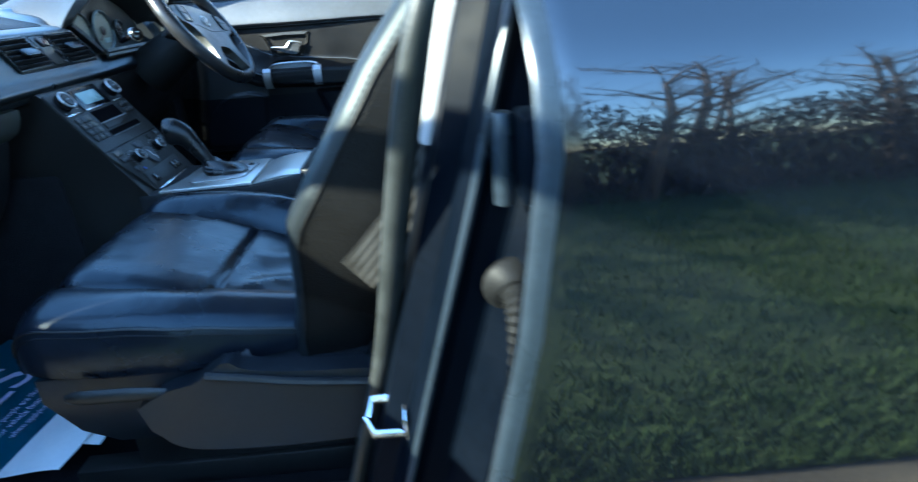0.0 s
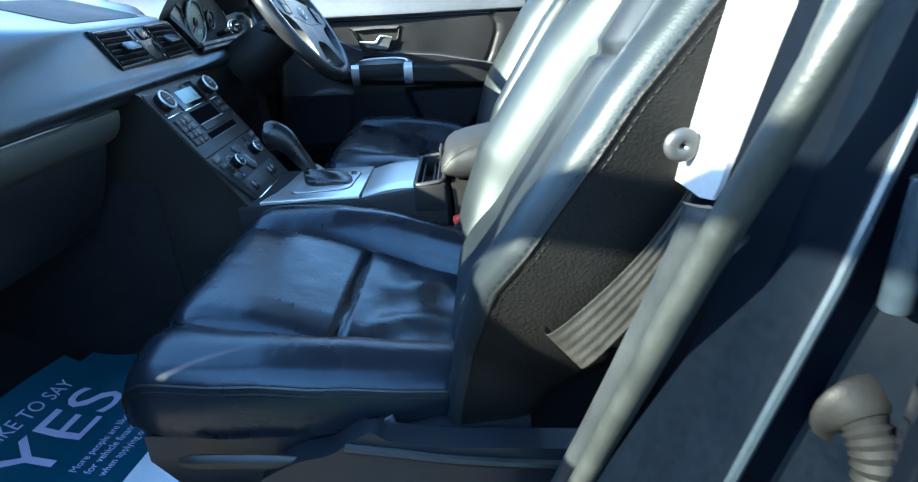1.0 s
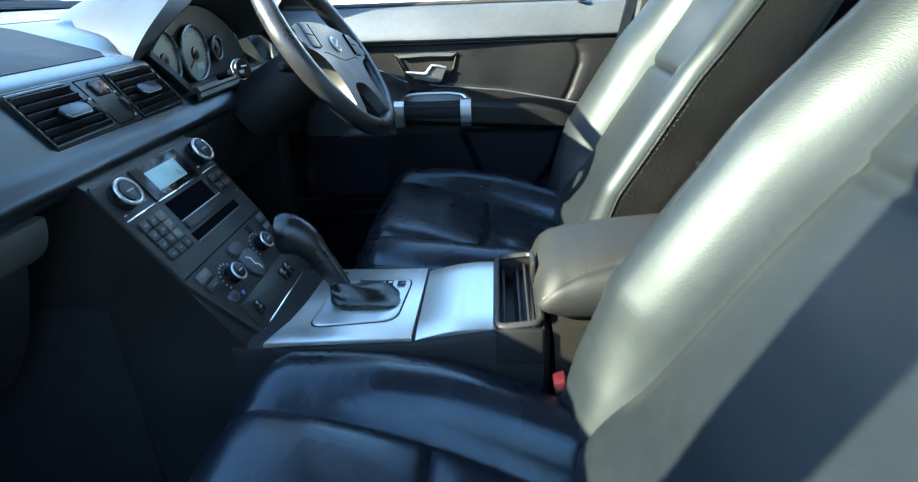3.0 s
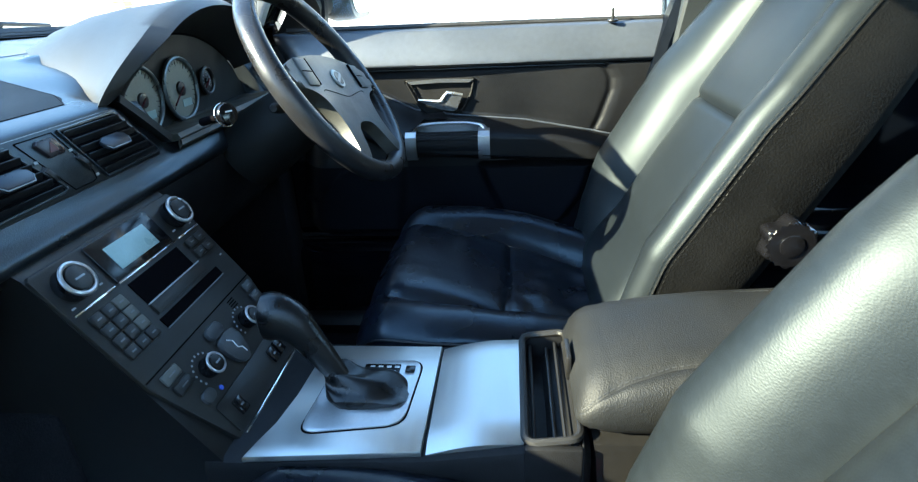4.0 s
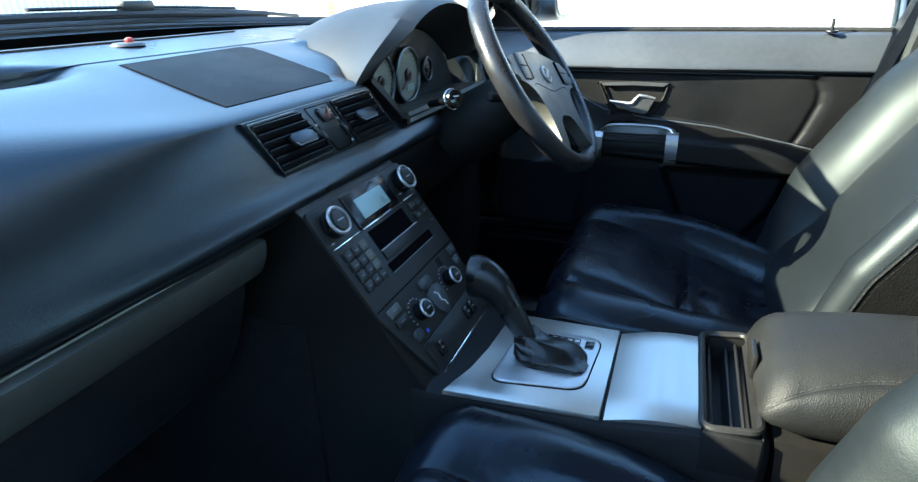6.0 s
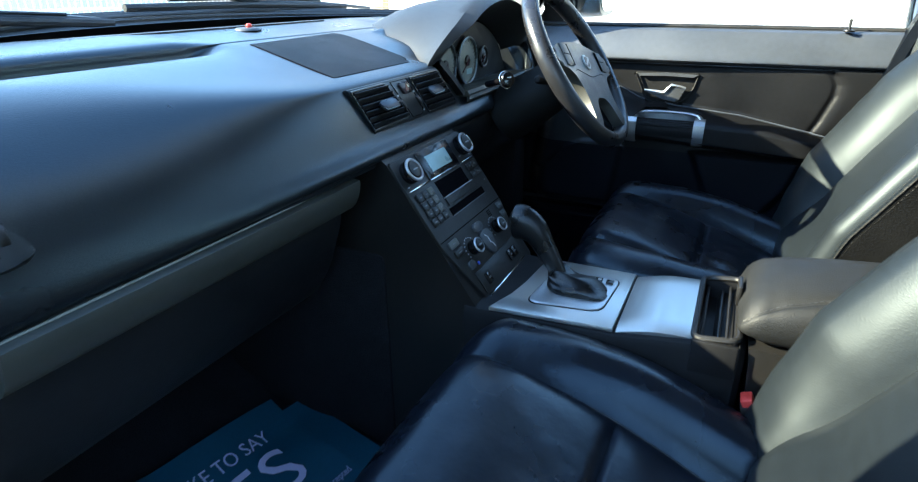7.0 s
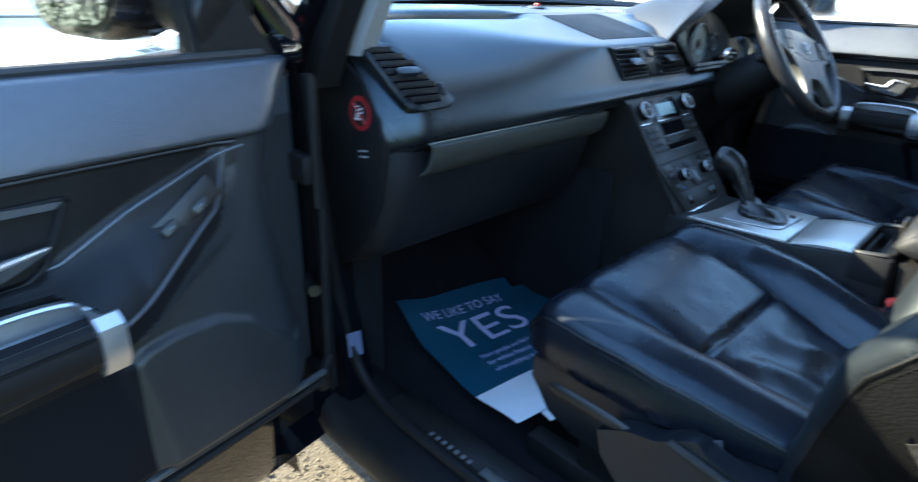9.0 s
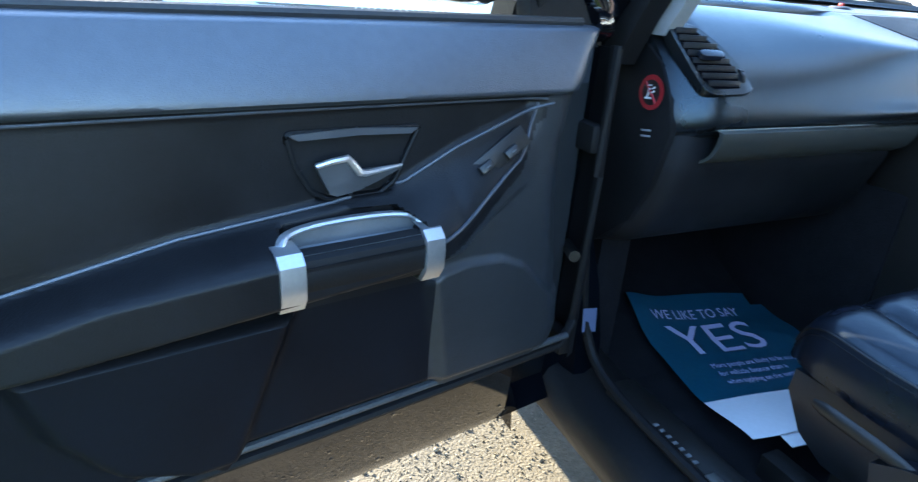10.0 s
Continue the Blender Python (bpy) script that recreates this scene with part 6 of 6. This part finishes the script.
# seat belt from its pillar guide down to the floor
belt = thing("seat_belt", (-0.745, -0.70, 0.5), "grey seat belt webbing hanging from the centre pillar", "seat belt")
rows = []
near_edge = curve([(-0.750, -0.730, 1.082), (-0.751, -0.709, 1.026), (-0.750, -0.679, 0.973), (-0.746, -0.643, 0.927), (-0.738, -0.606, 0.887), (-0.714, -0.604, 0.880)], 29)
far_edge = curve([(-0.752, -0.756, 1.078), (-0.753, -0.724, 1.012), (-0.752, -0.704, 0.960), (-0.748, -0.672, 0.903), (-0.740, -0.636, 0.853), (-0.714, -0.634, 0.846)], 29)
for a, b_ in zip(near_edge, far_edge):
    rows.append([a + (b_ - a) * k / 40 + Vector((-0.00028 * math.cos(2 * math.pi * 5 * k / 40), 0, 0)) for k in range(41)])
part("webbing", thick(rows, (-0.0016, 0, 0)), BELT, belt, "grey ribbed webbing", 60)
rows = []
for z, x, y0, y1 in ((1.018, -0.742, -0.700, -0.775), (1.03, -0.746, -0.702, -0.778), (1.14, -0.744, -0.722, -0.790), (1.30, -0.712, -0.752, -0.805), (1.45, -0.660, -0.775, -0.812), (1.58, -0.612, -0.790, -0.815)):
    rows.append([(x + 0.030, y0 + 0.004, z), (x + 0.006, y0 + 0.001, z), (x, y0, z), (x - 0.034, y0 - 0.003, z), (x - 0.040, y0 - 0.009, z), (x - 0.040, y1, z), (x + 0.03, y1, z)])
single("pillar_trim_left", loft(rows), GREYTRIM, "pale pale grey upper trim of the centre pillar, darkened in colour for shade", "trim", "structure")
part("guide_core", moved(disc(0.007, 0.005, 20, 0.002), pose(-0.749, -0.695, 1.048, 0, -90, 0) @ Matrix.Diagonal((0.9, 1.3, 1, 1))), LOWTRIM, belt)
part("belt_guide", moved(ring(0.0060, 0.0050, 28, 10, 0.9), pose(-0.754, -0.695, 1.050, 0, -90, 0) @ Matrix.Diagonal((1.15, 1.2, 1, 1))), mat("worn_grey_stop", (0.030, 0.032, 0.036), 0.35, 0.1, 0, 1, 0.2, 30), belt, "worn grey plastic belt stop")

# Same pale trim as on the left; the shade is put into its colour.
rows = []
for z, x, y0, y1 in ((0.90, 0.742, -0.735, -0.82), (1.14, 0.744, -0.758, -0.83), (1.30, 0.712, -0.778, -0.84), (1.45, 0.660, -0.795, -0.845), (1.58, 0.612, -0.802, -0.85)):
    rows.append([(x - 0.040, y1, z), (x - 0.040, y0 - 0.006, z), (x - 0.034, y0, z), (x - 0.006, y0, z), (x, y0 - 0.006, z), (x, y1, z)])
single("pillar_trim_right", loft(rows), mat("shaded_grey_pillar_trim", (0.012, 0.016, 0.019), 0.7, 0, 0.0005, 700, 0.1, 10), "pale grey upper trim of the centre pillar, darkened in colour for shade", "trim", "structure")

# door striker and courtesy switch on the pillar
stk = thing("door_striker", (-0.81, -0.72, 0.72), "bright steel door striker loop on the pillar", "door striker")
part("striker_plate", moved(box(-0.030, 0.030, -0.024, 0.024, 0, 0.004, 0.002), frame_of((-0.826, -0.664, 0.735), (-1, -0.05, 0), (0, 0.03, 1))), CHROME, stk)
part("striker_loop", tube([(-0.807, -0.664, 0.752), (-0.807, -0.626, 0.750), (-0.819, -0.619, 0.737), (-0.831, -0.626, 0.724), (-0.831, -0.664, 0.722)], 0.005, 8), CHROME, stk)
gt = thing("wiring_gaiter", (-0.87, -0.82, 0.70), "ribbed grey rubber wiring sleeve to the rear door", "cable sleeve")
pts = curve([(-0.868, -0.772, 0.912), (-0.884, -0.774, 0.908), (-0.899, -0.777, 0.885), (-0.906, -0.776, 0.838), (-0.906, -0.768, 0.765), (-0.900, -0.762, 0.66)], 44)
part("sleeve", tube(pts[7:], [0.0145 if i % 2 else 0.0122 for i in range(37)], 12), GAITER, gt, "ribbed grey sleeve")
part("collar", tube(pts[:9], [0.020, 0.025, 0.027, 0.027, 0.026, 0.024, 0.021, 0.019, 0.016], 18), GAITER, gt, "grey rubber collar")
hg = part("hinge", box(-0.925, -0.882, -0.815, -0.776, 1.000, 1.068, 0.005), JAMB, pillars["left"], "dark painted steel hinge of the rear door")
part("hinge_pin", moved(disc(0.008, 0.074, 14, 0.002), pose(-0.890, -0.766, 0.992)), EDGE, hg)

# ---- rear doors, closed ----
def door_edge(z):
    """Where the front edge of a rear door runs, which leans like the centre pillar."""
    return interp(z, [0.62, 0.75, 0.89, 0.98, 1.06, 1.16], [-0.722, -0.748, -0.776, -0.792, -0.797, -0.788])


for s, nm in ((-1, "left"), (1, "right")):
    rd = thing("rear_door", (s * 0.9, -1.3, 0.6), "dark blue glossy rear door, closed", "car door", "rear doors")
    rows = []
    for y, k, near in ((0.0, -0.004, 1), (-0.004, -0.001, 1), (-0.020, 0, 1), (-1.1, 0, 0), (-1.35, 0, 0), (-1.6, 0, 0), (-1.70, 0, 0)):
        bow = 0.008 * math.sin(math.pi * (y + 0.78) / -0.94) if y < -0.5 else 0.0
        rows.append([(s * (x + k + bow), y + (door_edge(z) if near else 0), z) for x, z in ((0.850, 1.160), (0.885, 1.160), (0.918, 1.125), (0.934, 1.09), (0.942, 1.04), (0.951, 0.90), (0.950, 0.75), (0.936, 0.66), (0.90, 0.625), (0.905, 0.64), (0.906, 0.70), (0.906, 0.9), (0.89, 1.06), (0.855, 1.14))])
    part("door_skin", loft(rows), PAINT, rd, "glossy dark blue door skin")
    for ends in ([(0.938, -0.823), (0.9385, -0.818), (0.9375, -0.811), (0.9345, -0.808), (0.932, -0.812), (0.9315, -0.826)], [(0.9285, -0.828), (0.928, -0.812), (0.926, -0.810), (0.924, -0.813), (0.9235, -0.828)], [(0.9205, -0.830), (0.920, -0.814), (0.917, -0.811), (0.914, -0.815), (0.912, -0.84)]):
        lip = [[(s * (x + k), y + 0.820 + door_edge(z), z) for x, y in ends] for k, z in ((-0.052, 1.158), (-0.020, 1.125), (-0.004, 1.09), (0.004, 1.04), (0.013, 0.90), (0.012, 0.75), (-0.002, 0.66), (-0.034, 0.63))]
        part("door_flange", thick(lip, (0, -0.003, 0)), EDGE, rd, "folded front edge of the door, caught light put into its paint", 60)
    # Black rods drawn in as the shade between the folds.
    for gx_ in (0.930, 0.922):
        part("flange_shade", tube([(s * (gx_ + k), 0.008 + door_edge(z), z) for k, z in ((-0.004, 1.09), (0.004, 1.04), (0.013, 0.90), (0.012, 0.75), (-0.002, 0.66))], 0.0016, 6), DARKHOLE, rd)
    part("waist_strip", tube([(s * 0.872, -0.93, 1.163), (s * 0.874, -1.3, 1.168), (s * 0.868, -1.70, 1.168)], 0.008, 8), RUBBER, rd)
    fr = bmesh.new()
    tube(curve([(s * 0.862, -0.925, 1.16), (s * 0.80, -0.935, 1.36), (s * 0.715, -0.945, 1.58), (s * 0.70, -1.0, 1.61), (s * 0.69, -1.35, 1.62), (s * 0.70, -1.66, 1.60), (s * 0.79, -1.72, 1.4), (s * 0.86, -1.74, 1.16)], 36), 0.020, 8, fr)
    part("window_frame", fr, PAINT, rd)
    g = part("window_glass", thick([[(s * 0.855, y, 1.16), (s * 0.785, y, 1.38), (s * 0.715, y, 1.59)] for y in (-0.95, -1.3, -1.70)], (s * 0.004, 0, 0)), GLASS, rd, "clear side window")
    g.visible_shadow = False
    part("outer_handle", tube([(s * 0.945, -1.52, 1.02), (s * 0.965, -1.54, 1.022), (s * 0.966, -1.64, 1.022), (s * 0.945, -1.66, 1.02)], 0.010, 8), PAINT, rd)

# rear bench
rb = thing("rear_seat", (0, -1.5, 0.46), "black leather rear bench seat", "car seat")
for cx_ in (-0.42, 0.0, 0.42):
    part("seat_cushion", box(cx_ - 0.205, cx_ + 0.205, -1.80, -1.30, 0.62, 0.80, 0.045, 4), LEATHER, rb)
    b = box(-0.205, 0.205, -0.07, 0.07, 0, 0.58, 0.045, 4)
    part("seat_back", moved(b, pose(cx_, -1.84, 0.74, 20)), LEATHER, rb)
part("bench_base", box(-0.62, 0.62, -1.85, -1.36, 0.456, 0.625, 0.01), PLASTIC, rb)

# ---- paper floor mats ----
PA = Vector((-0.505, 0.357, 0.0))
E1 = Vector((0.989, -0.150, 0.0)).normalized()
E2 = Vector((-0.215, -0.977, 0.0)).normalized()


def sheet_z(p_):
    """The rise of the carpet under the sheet, and its own curl."""
    return 0.484 + 0.040 * ss(0.20, 0.38, p_.y) + 0.035 * ss(0.06, -0.12, p_.y) + 0.006 * noise.noise((p_.x * 9, p_.y * 9, 5))


def sheet(name, origin, w, h, label, white_from, extra):
    st = thing(name, (-0.42, 0.12, 0.456), label, "paper mat", "paper mats")

    def place(u, v, lift=0.0):
        q = origin + E1 * u + E2 * v
        return Vector((q.x, q.y, sheet_z(q) + extra + lift + (0.010 * ss(0.25, 0.0, u / w) * ss(0.3, 0.0, v / h) if extra else -0.002)))

    part("teal_part", thick([[place(w * i / 24, white_from * j / 24) for j in range(25)] for i in range(25)], (0, 0, -0.0008)), PAPER_TEAL, st, "deep teal printed paper")
    part("white_part", thick([[place(w * i / 24, white_from + (h - white_from) * j / 8) for j in range(9)] for i in range(25)], (0, 0, -0.0008)), PAPER_WHITE, st, "white lower part of the sheet")
    return st, place


under, _ = sheet("paper_floor_mat", PA + E1 * 0.060 + E2 * 0.030, 0.340, 0.47, "teal paper floor mat under another one", 0.345, 0.0)
top, place = sheet("paper_floor_mat", PA, 0.340, 0.475, "teal paper floor mat with large YES on the footwell carpet", 0.345, 0.004)


def print_on(text, size, u, v, wide, material, name):
    """Words that follow the sheet's surface; u, v: the start of the line."""
    b = lettering(text, size, pose(0, 0, 0), 0.0)
    bmesh.ops.subdivide_edges(b, edges=[e for e in b.edges if e.calc_length() > size * 0.4], cuts=1)
    xs = [v_.co.x for v_ in b.verts]
    k = wide / (max(xs) - min(xs))
    x0 = min(xs)
    for v_ in b.verts:
        v_.co = place(u + (v_.co.x - x0) * k, v - v_.co.y, 0.003)
    part(name, b, material, top)


print_on("WE LIKE TO SAY", 0.040, 0.040, 0.078, 0.240, INK_LILAC, "heading")
print_on("YES", 0.142, 0.055, 0.196, 0.222, INK_LILAC, "large_word")
print_on("More people are likely to be accepted", 0.022, 0.088, 0.250, 0.235, INK_LILAC, "text_line")
print_on("for vehicle finance than a", 0.022, 0.088, 0.277, 0.165, INK_LILAC, "text_line")
print_on("when applying on the same", 0.022, 0.088, 0.304, 0.165, INK_LILAC, "text_line")

# ---- outside ----
random.seed(21)
# loose stones beside the open door
b = bmesh.new()
for k in range(6500):
    x, y = (random.uniform(-1.7, -0.6), random.uniform(-0.2, 1.4)) if k % 3 else (random.uniform(-2.6, -0.2), random.uniform(-1.2, 2.2))
    r = random.uniform(0.0018, 0.0055) * (1 if random.random() < 0.97 else 2.2)
    m = pose(x, y, 0.012 * noise.noise((x * 1.7, y * 1.7, 3)) + r * 0.25, random.uniform(0, 360), random.uniform(0, 360), random.uniform(0, 360))
    vs = [b.verts.new(m @ Vector((r * a * random.uniform(0.6, 1.2), r * c * random.uniform(0.6, 1.2), r * e * random.uniform(0.5, 0.9)))) for a, c, e in ((1, 0, 0), (-1, 0, 0), (0, 1, 0), (0, -1, 0), (0, 0, 1), (0, 0, -1))]
    for i0, i1, i2 in ((0, 2, 4), (2, 1, 4), (1, 3, 4), (3, 0, 4), (2, 0, 5), (1, 2, 5), (3, 1, 5), (0, 3, 5)):
        b.faces.new((vs[i0], vs[i1], vs[i2]))
single("gravel_stones", b, STONE, "loose pale stones on the gravel", "gravel", "stuff", smooth=80)
# pale concrete yard beside and ahead of the car
b = bmesh.new()
for i in range(4):
    for j in range(6):
        box(1.6 + 3.0 * i, 4.585 + 3.0 * i, -6 + 3.0 * j, -3.015 + 3.0 * j, -0.05, 0.02, 0.006, 1, bm=b)
for i in range(3):
    for j in range(9):
        box(-7.4 + 3.0 * i, -4.415 + 3.0 * i, 4 + 3.0 * j, 6.985 + 3.0 * j, -0.05, 0.02, 0.006, 1, bm=b)
for i in range(4):
    for j in range(5):
        box(1.6 + 3.0 * i, 4.585 + 3.0 * i, 12.0 + 3.0 * j, 14.985 + 3.0 * j, -0.05, 0.02, 0.006, 1, bm=b)
single("yard_paving", b, CONCRETE, "bright pale concrete yard slabs", "pavement", "structure")
# lawn towards the woods on the passenger side
single("lawn", slab([(-60, -60), (-1.45, -60), (-1.45, -0.62), (-2.05, 0.2), (-2.05, 40), (-60, 40)], -0.02, 0.02), TURF, "dark green lawn beside the gravel", "grass", "structure")
v, f = [], []
for k in range(42000):
    x = -1.44 - 6 * random.random() ** 2.0
    y = random.uniform(-6, 4)
    if x > -2.05 and y > -0.62:
        y -= 4.0
    h, a = random.uniform(0.03, 0.09), random.uniform(0, 6.28)
    dx, dy_ = 0.005 * math.cos(a), 0.005 * math.sin(a)
    lx, ly = random.uniform(-0.04, 0.04), random.uniform(-0.04, 0.04)
    n0 = len(v)
    v += [(x - dx, y - dy_, 0.02), (x + dx, y + dy_, 0.02), (x + lx, y + ly, 0.02 + h)]
    f.append((n0, n0 + 1, n0 + 2))
me = bpy.data.meshes.new("grass")
me.from_pydata(v, [], f)
me.materials.append(GRASS)
tagged(new("grass", me), "tufts of green grass on the lawn", "grass", kind="stuff")


def bare_tree(x, y, h, seed):
    random.seed(seed)
    tr_ = thing("bare_tree", (x, y, 0), "leafless brown tree at the edge of the lawn", "tree", "bare trees")
    g = bmesh.new()
    lean = Vector((random.uniform(-0.1, 0.1), random.uniform(-0.1, 0.1), 1))
    pts_ = [Vector((x, y, 0)) + lean * h * t + Vector((0.12 * math.sin(5 * t + seed), 0.1 * math.cos(4 * t + seed), 0)) for t in [i / 7 for i in range(8)]]
    tube(pts_, [0.14 * h / 6 * (1 - 0.85 * i / 7) for i in range(8)], 7, g)
    part("trunk", g, BARK, tr_)
    g = bmesh.new()
    for k in range(16):
        p0 = pts_[random.randint(2, 6)]
        a = random.uniform(0, 6.28)
        d = Vector((math.cos(a), math.sin(a), random.uniform(0.4, 1.2))).normalized() * h * random.uniform(0.2, 0.42)
        q = [p0, p0 + d * 0.5 + Vector((0, 0, 0.1)), p0 + d]
        tube(q, [0.035, 0.02, 0.006], 5, g)
        for k2 in range(5):
            e = p0 + d * random.uniform(0.3, 0.95)
            tube([e, e + Vector((random.uniform(-0.5, 0.5), random.uniform(-0.5, 0.5), random.uniform(0.1, 0.6)))], [0.012, 0.003], 4, g)
    part("limbs", g, BARK, tr_)


for k in range(34):
    bare_tree(-6.6 - 4.0 * ((k * 37) % 10) / 10, -19 + 0.82 * k, 3.9 + 1.5 * ((k * 53) % 7) / 7, 100 + k)
random.seed(5)
v, f = [], []
for k in range(52000):
    x, y = -7.8 + random.uniform(-1.5, 1.5), random.uniform(-21, 9)
    z = 3.4 * random.random() ** 1.25 * (0.7 + 0.3 * math.sin(1.3 * y) * math.sin(0.47 * y))
    a, r = random.uniform(0, 6.28), random.uniform(0.04, 0.11)
    n0 = len(v)
    v += [(x, y, z), (x + r * math.cos(a), y + r * math.sin(a), z + random.uniform(0, 0.2)), (x + r * math.cos(a + 1), y + r * math.sin(a + 1), z + random.uniform(-0.1, 0.2))]
    f.append((n0, n0 + 1, n0 + 2))
me = bpy.data.meshes.new("undergrowth")
me.from_pydata(v, [], f)
me.materials.append(mat("dry_brown_leaves", (0.058, 0.043, 0.036), 0.8, 0, 0, 1, 0.5, 2))
tagged(new("undergrowth", me), "dry brown undergrowth below the trees", "undergrowth", kind="stuff")

# house, railings, hedge and gate pier ahead of the windscreen
hs = thing("house", (8, 30, 0), "white rendered house with white-framed windows", "house")
part("wall", box(-9, 26, 30, 39, 0, 5.4), RENDERWALL, hs, "white rendered wall")
part("roof", loft([[(-9.5, 29.6, 5.4), (26.5, 29.6, 5.4), (26.5, 34.5, 8.2), (-9.5, 34.5, 8.2)], [(-9.5, 29.6, 5.25), (26.5, 29.6, 5.25), (26.5, 34.5, 8.05), (-9.5, 34.5, 8.05)]]), TILE, hs, "brown tiled roof")
for k in range(10):
    wx = -7.5 + 3.4 * k
    for wz in (1.7, 3.7):
        w = part("window", box(wx, wx + 1.5, 29.93, 30.02, wz, wz + 1.3), WHITEPRINT, hs, "white window frame")
        for n_ in range(2):
            part("pane", box(wx + 0.06 + 0.72 * n_, wx + 0.72 + 0.72 * n_, 29.915, 29.935, wz + 0.06, wz + 1.24), WINDOWDARK, w, "dark window pane")
# Invented building: a sunlit white backdrop for the glare in the driver's window.
ob_ = thing("outbuilding", (11.5, -3, 0), "invented white building, a backdrop for glare at the driver's window", "building")
part("wall", box(9.5, 14, -16, 9, 0, 3.6), RENDERWALL, ob_, "white rendered wall")
part("roof", loft([[(9.2, y, 3.6), (11.75, y, 5.0), (14.3, y, 3.6), (14.3, y, 3.45), (9.2, y, 3.45)] for y in (-16.3, 9.3)]), TILE, ob_, "brown tiled roof")
fn = thing("metal_railing", (6, 9.5, 0), "pale grey metal railing along the yard", "railing")
for k in range(92):
    part("bar", box(1.2 + 0.11 * k - 0.007, 1.2 + 0.11 * k + 0.007, 9.49, 9.51, 0.02, 1.85), RAIL, fn)
for z in (0.3, 1.02, 1.40, 1.80):
    part("rail", box(1.1, 11.3, 9.475, 9.525, z - 0.025, z + 0.025, 0.004), RAIL, fn)
pr = thing("gate_pier", (9.06, 5.8, 0), "buff brick gate pier beside the outbuilding", "gate pier")
for r_ in range(22):
    o_ = 0.02 if r_ % 2 else 0.0
    part("brick", box(8.95 - o_, 9.165 - o_, 5.70, 5.92, 0.075 * r_ + 0.005, 0.075 * r_ + 0.07, 0.004, 1), BRICK, pr)
part("core", box(8.955, 9.14, 5.71, 5.91, 0, 1.66), CONCRETE, pr)
part("drainpipe", tube([(9.44, 6.25, 0.0), (9.44, 6.25, 3.5)], 0.05, 10), RAIL, ob_, "grey drainpipe")
v, f = [], []
random.seed(11)
for k in range(20000):
    x, y, z = random.uniform(-10, -2.6), 8.2 + random.gauss(0, 0.35), 2.1 * random.random() ** 0.7
    a, r = random.uniform(0, 6.28), random.uniform(0.025, 0.06)
    n0 = len(v)
    v += [(x, y, z), (x + r * math.cos(a), y + r * math.sin(a), z + random.uniform(-0.03, 0.05)), (x + r * math.cos(a + 1.2), y + r * math.sin(a + 1.2), z + random.uniform(-0.03, 0.05))]
    f.append((n0, n0 + 1, n0 + 2))
me = bpy.data.meshes.new("hedge")
me.from_pydata(v, [], f)
me.materials.append(HEDGE)
tagged(new("hedge", me), "clipped green hedge ahead of the car", "hedge", kind="stuff")
